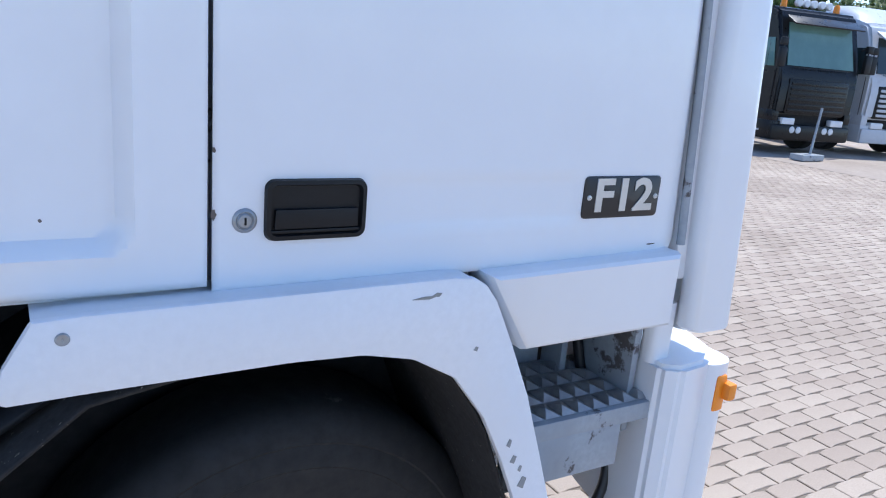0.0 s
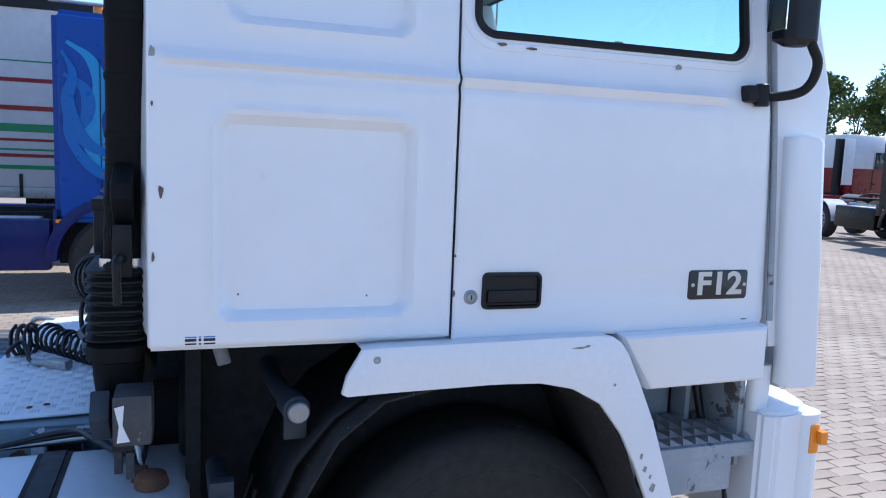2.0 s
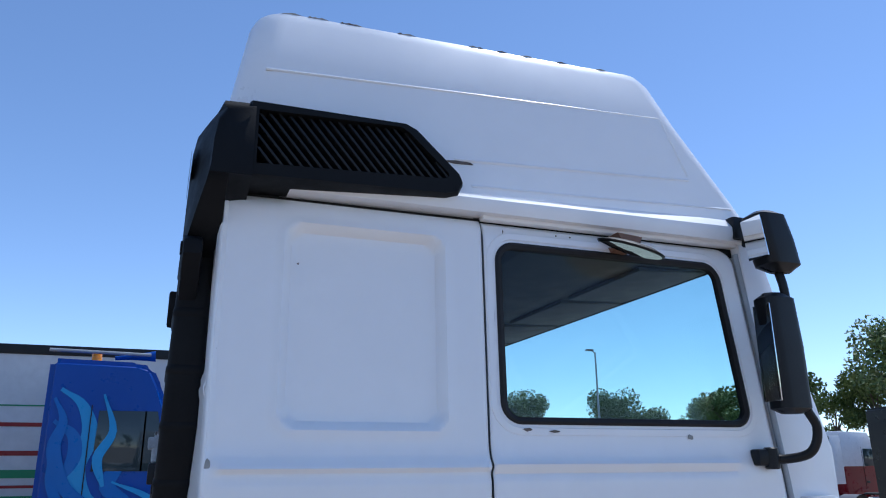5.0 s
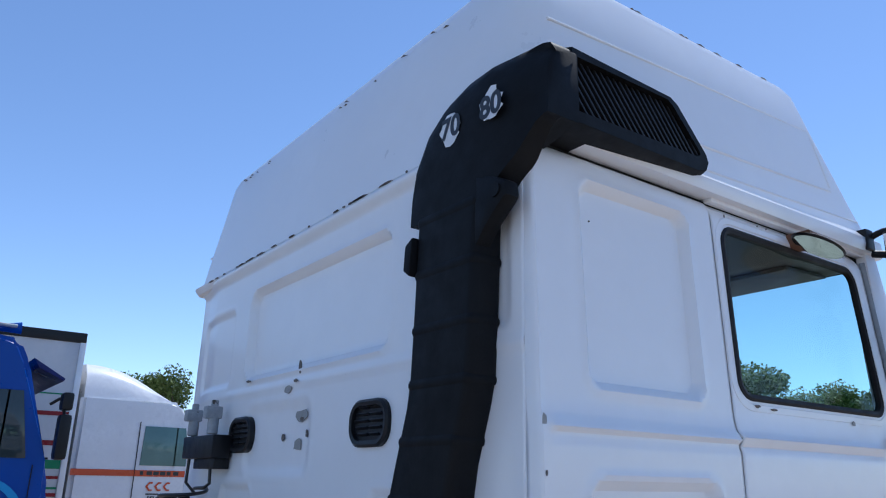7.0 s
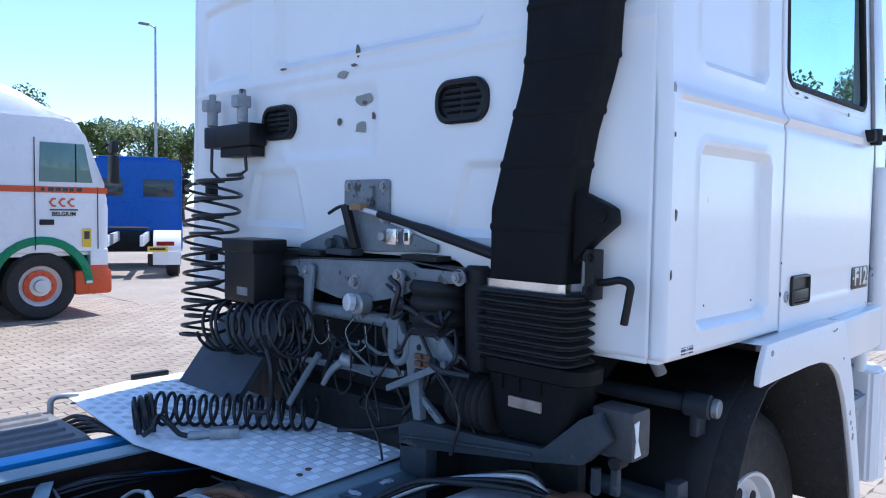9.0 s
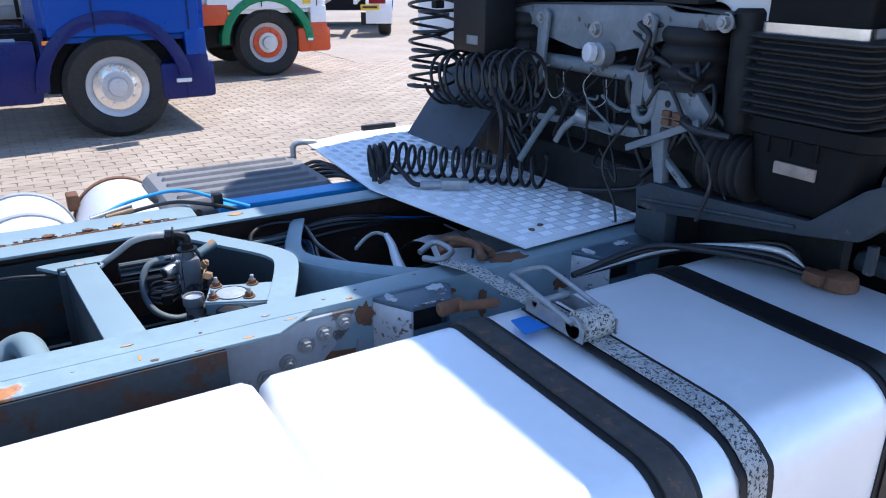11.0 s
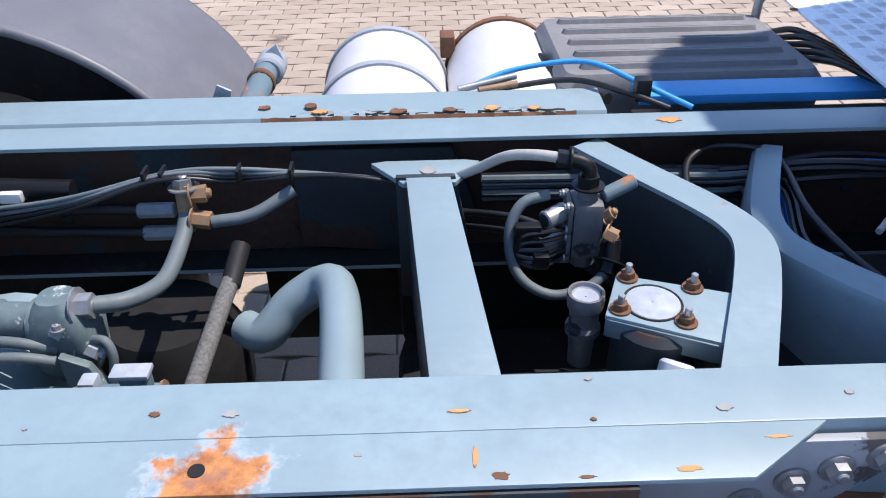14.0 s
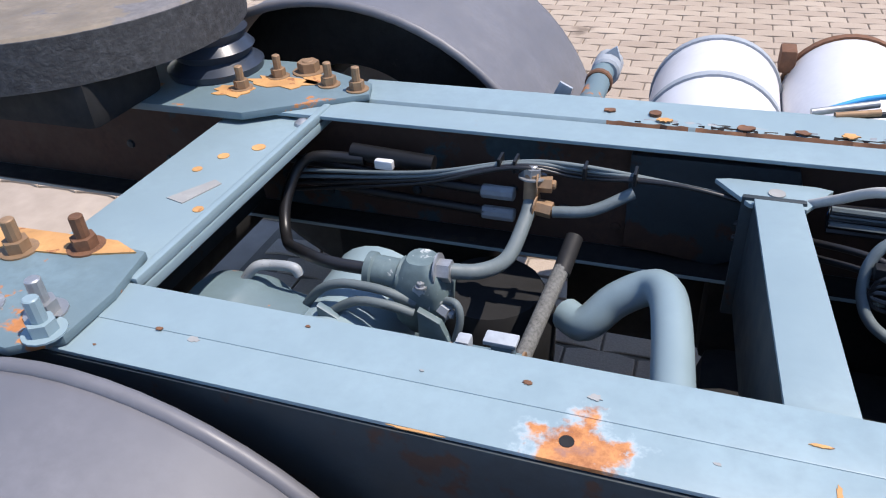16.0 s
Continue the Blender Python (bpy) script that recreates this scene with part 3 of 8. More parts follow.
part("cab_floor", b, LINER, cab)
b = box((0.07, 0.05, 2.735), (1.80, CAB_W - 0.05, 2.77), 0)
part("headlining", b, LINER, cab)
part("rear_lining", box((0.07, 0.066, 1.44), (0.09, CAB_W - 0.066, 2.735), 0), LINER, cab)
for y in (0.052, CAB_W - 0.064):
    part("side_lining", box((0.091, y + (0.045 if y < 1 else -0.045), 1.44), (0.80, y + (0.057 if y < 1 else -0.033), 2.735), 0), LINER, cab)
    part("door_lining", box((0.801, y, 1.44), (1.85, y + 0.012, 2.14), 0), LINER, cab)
b = prism([(0.95, 2.735), (1.74, 2.735), (1.74, 2.722), (1.35, 2.705), (0.98, 2.715)], "y", 0.10, CAB_W - 0.10, 0.003)
shelf = part("overhead_shelf", b, VISOR, cab)
for k in range(4):
    b = prism([(1.42, 2.705), (1.70, 2.712), (1.70, 2.704), (1.42, 2.690)], "y", 0.16 + k * 0.54, 0.64 + k * 0.54, 0.002)
    part("shelf_flap", b, VISOR, shelf)
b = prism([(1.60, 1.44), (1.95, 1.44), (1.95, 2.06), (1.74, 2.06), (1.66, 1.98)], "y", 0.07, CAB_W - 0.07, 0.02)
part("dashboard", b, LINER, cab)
for y in (0.45, 1.62):
    b = box((0.75, y, 1.44), (1.2, y + 0.5, 1.95), 0.05)
    box((0.62, y, 1.90), (0.74, y + 0.46, 2.22), 0.05, b)
    part("seat", b, RUBBER, cab)
b = tube([(1.45 + 0.22 * math.sin(a) * 0.5, 1.95 + 0.22 * math.cos(a), 2.02 + 0.19 * math.sin(a)) for a in (2 * math.pi * k / 24 for k in range(25))], 0.014, 8, per=0)
part("steering_wheel", b, BLACK, cab)

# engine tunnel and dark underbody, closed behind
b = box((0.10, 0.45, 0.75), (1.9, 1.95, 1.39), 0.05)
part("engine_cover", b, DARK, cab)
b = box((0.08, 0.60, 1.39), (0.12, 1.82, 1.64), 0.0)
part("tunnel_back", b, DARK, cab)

# mirrors
main = thing("wing_mirror", "black truck wing mirror on a tubular arm", "mirror")
b = loft([[(x, y, z) for x, y in rrect(w, d, 0.03, 5, cx + 0.10, -0.125)] for w, d, cx, z in
          ((0.07, 0.05, 1.62, 2.20), (0.115, 0.085, 1.62, 2.215), (0.12, 0.09, 1.615, 2.40), (0.115, 0.085, 1.608, 2.55), (0.07, 0.05, 1.605, 2.568))])
part("mirror_shell", b, BLACK, main)
part("mirror_glass", box((1.653, -0.16, 2.235), (1.658, -0.09, 2.53), 0.002), MIRROR, main)
b = tube([(1.72, 0.0, 2.075), (1.76, -0.04, 2.07), (1.80, -0.10, 2.09), (1.81, -0.125, 2.16), (1.77, -0.125, 2.25), (1.76, -0.125, 2.5), (1.75, -0.125, 2.62), (1.74, -0.08, 2.74), (1.73, -0.01, 2.77)], 0.014, 10)
part("mirror_arm", b, BLACK, main)
b = box((1.665, -0.03, 2.05), (1.745, 0.03, 2.10), 0.012)
cyl((1.72, -0.02, 2.04), (1.72, -0.02, 2.105), 0.022, 14, b, 0.004)
part("arm_bracket", b, BLACK, main)
wide = thing("wide_angle_mirror", "black wide-angle mirror above the wing mirror", "mirror")
b = loft([[(x, y, z) for x, y in rrect(w, d, 0.03, 5, cx + 0.075, -0.13)] for w, d, cx, z in
          ((0.08, 0.05, 1.65, 2.60), (0.125, 0.10, 1.645, 2.62), (0.125, 0.11, 1.625, 2.70), (0.115, 0.10, 1.61, 2.78), (0.07, 0.06, 1.61, 2.795))])
part("mirror_shell", b, BLACK, wide)
part("mirror_glass", prism([(1.647, 2.64), (1.630, 2.77), (1.627, 2.77), (1.644, 2.64)], "y", -0.175, -0.09, 0), MIRROR, wide)
b = tube([(1.71, 0.0, 2.79), (1.72, -0.06, 2.81), (1.73, -0.12, 2.80)], 0.012, 8)
box((1.665, -0.02, 2.74), (1.72, 0.03, 2.82), 0.008, b)
part("mirror_arm", b, BLACK, wide)
wide.location = (0.02, 0, 0.04)
kerb = thing("kerb_mirror", "oval kerb mirror hanging above the door window", "mirror")
KM = Matrix.Translation((1.243, -0.055, 2.688)) @ Matrix.Rotation(radians(11), 4, "Y") @ Matrix.Rotation(radians(12), 4, "X") @ Matrix.Diagonal((1.25, 0.75, 1, 1))
b = turned([(0.0, 0.001), (0.001, 0.088), (0.006, 0.092), (0.016, 0.07), (0.022, 0.02), (0.0225, 0.001)], (0, 0, 0), (0, 0, 1), 28)
b.transform(KM)
part("mirror_shell", b, BLACK, kerb)
b = turned([(-0.0035, 0.001), (-0.001, 0.085)], (0, 0, 0), (0, 0, 1), 28)
b.transform(KM)
part("mirror_glass", b, MIRROR, kerb)
b = prism([(1.225, 2.70), (1.275, 2.695), (1.29, 2.735), (1.20, 2.742)], "y", -0.055, 0.03, 0.004)
part("mirror_bracket", b, pbr("tan_bracket", (0.20, 0.10, 0.06), 0.6, bump=0.2), kerb)

# front wing, step panel, step well, bumper corner
wing = thing("front_wing", "white front wheel arch with scratches and a rivet hole", "wheel arch")
outer = [(0.484, 1.262), (0.497, 1.31), (0.535, 1.375), (0.60, 1.378), (1.20, 1.384), (1.245, 1.380), (1.275, 1.362), (1.30, 1.33), (1.345, 1.24), (1.40, 1.12), (1.45, 0.98), (1.52, 0.78), (1.56, 0.62)]
inner = [(1.50, 0.60), (1.455, 0.74), (1.405, 0.86), (1.35, 0.985), (1.295, 1.09), (1.22, 1.185), (1.13, 1.235), (1.03, 1.257), (0.90, 1.262), (0.60, 1.258), (0.50, 1.255)]
b = prism(outer + inner, "y", -0.065, -0.045, 0.007)
n_out = len(outer)
skirt = [(x, z - 0.003) for x, z in outer[2:]]
rings = [[(x, y, z) for x, z in skirt] for y in (-0.05, 0.03, 0.10)]
loft(rings, b, caps=False, closed=False)
part("arch_panel", b, FENDER, wing)
arch = [(0.35, 0.80), (0.40, 1.0), (0.48, 1.14), (0.60, 1.235), (0.80, 1.272), (1.03, 1.262), (1.15, 1.232), (1.24, 1.17), (1.32, 1.05), (1.40, 0.85), (1.48, 0.62)]
b = loft([[(x, y, z) for x, z in arch] for y in (-0.045, 0.2, 0.5)], caps=False, closed=False)
thick(part("arch_liner", b, pbr("speckled_liner", (0.016, 0.015, 0.015), 0.85, var=0.4, scale=20, bump=0.4, wear=((0.16, 0.14, 0.12), 0.66, 60.0)), wing), 0.008)
part("rivet_hole", turned([(0, 0.010), (0.002, 0.008), (0.001, 0.001)], (0.572, -0.0655, 1.347), (0, -1, 0), 14), STEEL, wing)
for x, z, w, h in ((1.14, 1.352, 0.05, 0.006), (1.165, 1.356, 0.02, 0.008), (1.26, 1.12 + 0.12, 0.01, 0.01), (1.365, 1.02, 0.012, 0.02), (1.38, 0.98, 0.016, 0.02), (1.41, 0.92, 0.022, 0.03), (1.40, 0.955, 0.01, 0.016)):
    b = prism([(x - w / 2, z - h * 0.2), (x, z + h / 2), (x + w / 2, z + h * 0.3), (x + w * 0.2, z - h / 2)], "y", -0.0665, -0.064, 0)
    part("scratch", b, FILLER, wing)
stepbox = thing("step_panel", "white panel over the cab entry step", "cab step")
b = loft([[(x, y, z) for x, z in rr] for rr, y in (([(1.29, 1.375), (1.80, 1.388), (1.80, 1.214), (1.39, 1.208)], -0.03), ([(1.297, 1.372), (1.795, 1.384), (1.795, 1.219), (1.395, 1.214)], -0.046),
          ([(1.31, 1.366), (1.785, 1.376), (1.785, 1.227), (1.402, 1.222)], -0.052))])
part("panel", b, WHITE, stepbox)
part("panel_side", prism([(1.29, 1.375), (1.80, 1.388), (1.80, 1.214), (1.39, 1.208)], "y", -0.03, 0.06, 0.004), WHITE, stepbox)
step = thing("cab_step", "grey toothed metal cab entry step", "cab step")
b = box((1.42, 0.00, 0.955), (1.86, 0.30, 1.0), 0.004)
box((1.40, 0.0, 0.85), (1.745, 0.012, 0.96), 0.004, b)
part("step_box", b, GREYPAINT, step)
for i in range(9):
    for j in range(4):
        x0, y0 = 1.43 + i * 0.047, 0.015 + j * 0.068
        b = bmesh.new()
        q = [b.verts.new(p) for p in ((x0, y0, 1.002), (x0 + 0.045, y0, 1.002), (x0 + 0.045, y0 + 0.066, 1.002), (x0, y0 + 0.066, 1.002))]
        a = b.verts.new((x0 + 0.012, y0 + 0.02, 1.018))
        for k in range(4):
            b.faces.new((q[k], q[(k + 1) % 4], a))
        part("tooth", b, STEEL, step, smooth=10)
b = box((1.40, 0.305, 0.70), (1.72, 0.315, 1.36), 0.003)
box((1.80, 0.05, 0.90), (1.82, 0.25, 1.38), 0.003, b)
box((1.725, 0.22, 0.90), (1.745, 0.30, 1.38), 0.003, b)
part("well_plate", b, GREYPAINT, step)
for z in (1.08, 1.16):
    part("slot", loft([[(x, y, q) for x, q in rrect(0.028, 0.075, 0.013, 5, 1.54, z)] for y in (0.302, 0.306)]), DARK, step)
hose = tube([(1.72, 0.1, 0.62), (1.80, 0.1, 0.66), (1.84, 0.12, 0.78), (1.80, 0.2, 0.95), (1.76, 0.26, 1.25)], 0.014, 8)
part("loose_hose", hose, HOSE, step)
bump = thing("bumper_corner", "white front bumper end with an orange side lamp", "bumper")
b = loft([[(x, y, z) for x, y in ((1.83, -0.015), (1.875, -0.045), (1.97, -0.035), (2.06, 0.03), (2.10, 0.15), (2.10, 0.6), (1.95, 0.6), (1.83, 0.1))] for z in (0.62, 1.10)])
bmesh.ops.bevel(b, geom=[e for e in b.edges], offset=0.012, segments=2, affect="EDGES")
part("bumper_shell", b, WHITE, bump)
b = loft([[(x, y, z) for x, y in rrect(0.07, 0.05, 0.02, 4, 1.86, 0.04)] for z in (1.09, 1.24)])
part("bumper_post", b, WHITE, bump)
b = loft([[(x, y, z) for x, y in rrect(0.12, 0.30, 0.05, 4, 2.03, 0.12)] for z in (0.60, 0.75, 1.08)])
part("bumper_lower", b, WHITE, bump)
lamp = part("side_lamp", box((2.02, -0.035, 0.95), (2.06, 0.03, 1.05), 0.01), ORANGE, bump, "orange side marker lamp")
part("lamp_lens", box((2.045, -0.055, 0.985), (2.075, -0.02, 1.03), 0.008), ORANGE, lamp)


def wheel(c, face, tyre_r=0.525, width=0.31, nuts=10, rim_r=0.30):
    """A wheel of the white truck whose outer side faces face (a sign of y)."""
    d = (0, face, 0)
    p = Vector(c)
    prof = [(-0.02, rim_r + 0.006), (-0.008, rim_r), (-0.012, rim_r - 0.012), (-0.05, rim_r - 0.03), (-0.07, rim_r - 0.07), (-0.03, 0.17), (-0.02, 0.10), (0.03, 0.095), (0.04, 0.08), (0.042, 0.001)]
    w = part("wheel", turned(prof, p, d, 40), ALU_DULL, cab, "grey steel truck wheel")
    prof = [(-width, rim_r), (-width, tyre_r - 0.08), (-width + 0.03, tyre_r - 0.02), (-width + 0.06, tyre_r), (-0.06, tyre_r), (-0.03, tyre_r - 0.018), (-0.012, tyre_r - 0.05), (-0.006, tyre_r - 0.07), (-0.009, tyre_r - 0.075), (0.0, tyre_r - 0.10), (0.003, tyre_r - 0.12), (-0.001, tyre_r - 0.125), (0.002, rim_r + 0.06), (-0.012, rim_r + 0.01), (-0.02, rim_r - 0.01)]
    part("tyre", turned(prof, p, d, 56), TYRE, w)
    for k in range(nuts):
        a = 2 * math.pi * k / nuts
        part("wheel_nut", hexbolt(p + Vector((0.135 * math.cos(a), -0.022 * face, 0.135 * math.sin(a))), d, 0.014, 0.025, 0.01), STEEL, w)
        a += math.pi / nuts
        q = p + Vector((0.215 * math.cos(a), 0, 0.215 * math.sin(a))) + Vector(d) * -0.043
        part("hand_hole", cyl(q, q + Vector(d) * 0.004, 0.026, 14), DARK, w)
    return w


front_wheel = wheel((0.98, 0.14, 0.525), -1)

part("hub_flange", turned([(-0.03, 0.175), (0.045, 0.172), (0.055, 0.165), (0.055, 0.085), (0.03, 0.08), (0.03, 0.06)], (0.98, 0.14, 0.525), (0, -1, 0), 40), STEEL, front_wheel)
part("hub_cap", turned([(0.02, 0.05), (0.06, 0.046), (0.068, 0.036), (0.069, 0.001)], (0.98, 0.14, 0.525), (0, -1, 0), 28), BLUEPLASTIC, front_wheel, "blue hub cap")
for k in range(10):
    a = 2 * math.pi * (k + 0.3) / 10
    part("hub_nut", hexbolt((0.98 + 0.125 * math.cos(a), 0.085, 0.525 + 0.125 * math.sin(a)), (0, -1, 0), 0.017, 0.022, 0.012), ALU_DULL, front_wheel)

# ---- intake duct on the rear wall ----
intake = thing("air_intake", "black plastic air intake stack with a slatted side hood", "air intake")


def duct_ring(z, y0, y1, x0=-0.060, x1=-0.002, r=0.02):
    return [(x, y, z) for x, y in rrect(x1 - x0, y1 - y0, r, 5, (x0 + x1) / 2, (y0 + y1) / 2)]


# height, near and far side, back and front
spec = [(1.555, 0.228, 0.485, -0.080, 0.016), (1.66, 0.226, 0.488, -0.076, 0.018), (1.76, 0.222, 0.492, -0.072, 0.022), (1.85, 0.212, 0.470, -0.069, 0.026), (1.965, 0.192, 0.440, -0.066, 0.028), (2.10, 0.152, 0.402, -0.062, 0.032), (2.17, 0.136, 0.391, -0.061, 0.034), (2.31, 0.130, 0.388, -0.058, 0.036), (2.52, 0.125, 0.388, -0.052, 0.040), (2.72, 0.118, 0.390, -0.046, 0.044)]
b = loft([duct_ring(*s) for s in spec])
stack = part("intake_pipe", b, DUCT, intake, smooth=50)
for z in (1.71, 1.88, 2.02, 2.16, 2.30, 2.45, 2.6):
    y0, y1, x0, x1 = (float(np.interp(z, [s[0] for s in spec], [s[i] for s in spec])) for i in (1, 2, 3, 4))
    b = loft([duct_ring(z + d, y0 - g, y1 + g, x0 - g, x1 + g) for d, g in ((-0.012, 0.0005), (-0.004, 0.003), (0.004, 0.003), (0.012, 0.0005))], caps=False)
    part("stack_rib", b, DUCT, stack)
# mounting lugs
for y, z, s in ((0.175, 1.745, 1), (0.085, 2.60, 1)):
    b = prism([(y + 0.05, z + 0.07), (y - 0.035, z + 0.035), (y - 0.065, z + 0.02), (y - 0.07, z - 0.02), (y + 0.0, z - 0.075), (y + 0.05, z - 0.13)], "x", -0.05, 0.0, 0.012)
    cyl((-0.055, y - 0.035, z), (-0.045, y - 0.035, z), 0.018, 14, b)
    part("mounting_lug", b, DUCT, stack)
part("mounting_lug", prism([(0.38, 2.56), (0.415, 2.54), (0.42, 2.47), (0.39, 2.45)], "x", -0.07, -0.015, 0.006), DUCT, stack)
# hood: bends forward over the cab corner
outline = [(-0.050, 2.60), (-0.047, 2.80), (-0.044, 2.88), (-0.035, 2.935), (-0.014, 2.97), (0.02, 2.984), (0.10, 2.988), (0.10, 2.735), (0.07, 2.725), (0.05, 2.715), (0.044, 2.70), (0.042, 2.60)]
rings = []
for y, top in ((0.418, 2.74), (0.405, 2.82), (0.36, 2.90), (0.29, 2.955), (0.20, 2.982), (0.10, 2.988), (0.0, 2.988), (-0.05, 2.984), (-0.078, 2.974), (-0.088, 2.958)):
    c = max(0.0, min(1.0, (0.06 - y) / 0.12))
    rings.append([(x + (0.045 * c if x < 0.0 else 0.0), y, z + (2.768 - z) * c if z < 2.75 else (2.62 + (z - 2.62) * (top - 2.62) / 0.368 if z > 2.75 else z)) for x, z in outline])
b = loft(rings)
hood = part("hood", b, DUCT, intake, smooth=60)
face = [(0.085, 2.986), (0.525, 3.004), (0.56, 2.99), (0.695, 2.868), (0.705, 2.842), (0.69, 2.812), (0.65, 2.80), (0.085, 2.768)]
hole = [(0.108, 2.958), (0.505, 2.984), (0.53, 2.972), (0.652, 2.868), (0.655, 2.858), (0.645, 2.850), (0.615, 2.846), (0.108, 2.806)]


def lean(x, y):
    return y + 0.045 * max(0.0, min(1.0, (x - 0.1) / 0.6))


b = loft([[(x, 0.06, z) for x, z in face], [(x, lean(x, -0.062), z) for x, z in face],
          [(x + (0.3 - x) * 0.02, lean(x, -0.084), z + (2.88 - z) * 0.06) for x, z in face], [(x, lean(x, -0.084), z) for x, z in hole], [(x, 0.0, z) for x, z in hole]], caps=False)
part("hood_frame", b, DUCT, hood, smooth=40)
b = bmesh.new()
b.faces.new([b.verts.new((x, 0.0, z)) for x, z in hole])
part("hood_back", b, RUBBER, hood)


def clip_slat(x):
    """The slat through x at half height, cut to the opening."""
    lo, hi = None, None
    for k in range(60):
        z = 2.79 + k * 0.0033
        xx = x - (z - 2.88) * 0.85
        top = np.interp(xx, [0.108, 0.505, 0.53, 0.652], [2.958, 2.984, 2.972, 2.868])
        low = np.interp(xx, [0.108, 0.615, 0.645, 0.655], [2.806, 2.846, 2.850, 2.858])
        if 0.108 < xx < 0.652 and low < z < top:
            lo, hi = lo or (xx, z), (xx, z)
    return lo, hi


for k in range(22):
    lo, hi = clip_slat(0.09 + k * 0.0285)
    if lo and hi and hi[1] - lo[1] > 0.02:
        b = prism([(lo[0] - 0.005, lo[1]), (lo[0] + 0.005, lo[1]), (hi[0] + 0.005, hi[1]), (hi[0] - 0.005, hi[1])], "y", lean(lo[0], -0.078), -0.015, 0.002)
        part("slat", b, BLACK, hood)
# worn speed stickers on the hood's back
for body, y, z, tip in (("70", 0.24, 2.837, 1), ("80", 0.072, 2.834, 1)):
    x = -0.0465
    m = Matrix.Translation((x - 0.0012, y, z)) @ Matrix.Rotation(radians(tip), 4, "Y")
    b = bmesh.new()
    rnd = random.Random(int(body))
    b.faces.new([b.verts.new((0, 0.055 * math.cos(a) * (0.62 + 0.38 * rnd.random()), 0.058 * math.sin(a) * (0.6 + 0.4 * rnd.random()))) for a in (2 * math.pi * k / 16 for k in range(16))])
    b.transform(m)
    st = part("speed_sticker", b, WHITE_WORN, hood, "torn white speed limit sticker")
    text(body, 0.085, m @ pose(-0.0012, 0, 0, 90, 0, -90), BADGE, st, depth=0.0004)
# clamp, bellows, lower housing
b = loft([duct_ring(1.540, 0.222, 0.491, -0.088, 0.022), duct_ring(1.566, 0.222, 0.491, -0.088, 0.022)], caps=False)
part("clamp_band", b, BRIGHT, intake, "bright steel clamp band")
rings = []
for k in range(49):
    z = 1.542 - 0.20 * k / 48
    g = 0.010 * math.sin(k / 48 * 2 * math.pi * 8) + 0.012
    rings.append(duct_ring(z, 0.200 - g, 0.490 + g, -0.100 - g, 0.02 + g * 0.4, 0.04))
part("bellows", loft(rings), RUBBER, intake, "ribbed black rubber bellows", smooth=60)
b = loft([duct_ring(1.352, 0.14, 0.485, -0.115, 0.02, 0.05), duct_ring(1.315, 0.142, 0.485, -0.115, 0.02, 0.05), duct_ring(1.308, 0.155, 0.475, -0.105, 0.01, 0.05), duct_ring(1.22, 0.175, 0.465, -0.10, 0.01, 0.05), duct_ring(1.155, 0.205, 0.445, -0.095, 0.0, 0.04), duct_ring(1.135, 0.235, 0.42, -0.08, -0.02, 0.025)])
housing = part("lower_housing", b, DUCT, intake)
part("rust_plate", box((-0.109, 0.27, 1.225), (-0.099, 0.38, 1.255), 0.004), pbr("worn_label", (0.35, 0.27, 0.22), 0.8, var=0.4, scale=30, bump=0.3), housing)
for y in (0.27, 0.34, 0.40):
    part("housing_rib", box((-0.112, y, 1.27), (-0.098, y + 0.006, 1.315), 0.002), DUCT, housing)
rings = []
for k in range(33):
    y = 0.46 + 0.15 * k / 32
    r = 0.075 + 0.008 * math.sin(k / 32 * 2 * math.pi * 6)
    rings.append([(-0.05 + r * math.cos(a), y, 1.20 + r * math.sin(a)) for a in (2 * math.pi * i / 24 for i in range(24))])
part("side_bellows", loft(rings), RUBBER, intake, smooth=60)
crank = thing("crank_bar", "bent black bar on the cab's rear wall", "bar")
part("bent_bar", tube([(-0.02, 0.18, 1.572), (-0.03, 0.13, 1.578), (-0.032, 0.09, 1.586), (-0.033, 0.062, 1.576), (-0.033, 0.064, 1.545), (-0.033, 0.076, 1.476)], 0.010, 10), BLACK, crank)
b = box((-0.05, 0.155, 1.53), (-0.005, 0.185, 1.66), 0.004)
hexbolt((-0.051, 0.17, 1.64), (-1, 0, 0), 0.012, 0.01, 0.01, b), hexbolt((-0.051, 0.17, 1.555), (-1, 0, 0), 0.012, 0.01, 0.01, b)
part("bar_bracket", b, BLACK, crank)

# ---- things on the rear wall ----
valve = thing("air_coupling_bracket", "black coupling bracket with two red-stained air couplings", "air coupling")
b = box((-0.09, 1.72, 1.995), (-0.01, 2.08, 2.085), 0.008)
box((-0.07, 1.74, 1.955), (-0.005, 1.98, 2.0), 0.006, b)
part("bracket_box", b, BLACK, valve)
for y, mt in ((1.82, GRIME), (2.06, GRIME)):
    b = cyl((-0.06, y, 2.09), (-0.06, y, 2.16), 0.022, 14, bev=0.004)
    box((-0.10, y - 0.022, 2.15), (-0.03, y + 0.022, 2.20), 0.008, b)
    cyl((-0.06, y, 2.19), (-0.06, y, 2.225), 0.015, 12, b, 0.003)
    part("air_coupling", b, mt, valve)


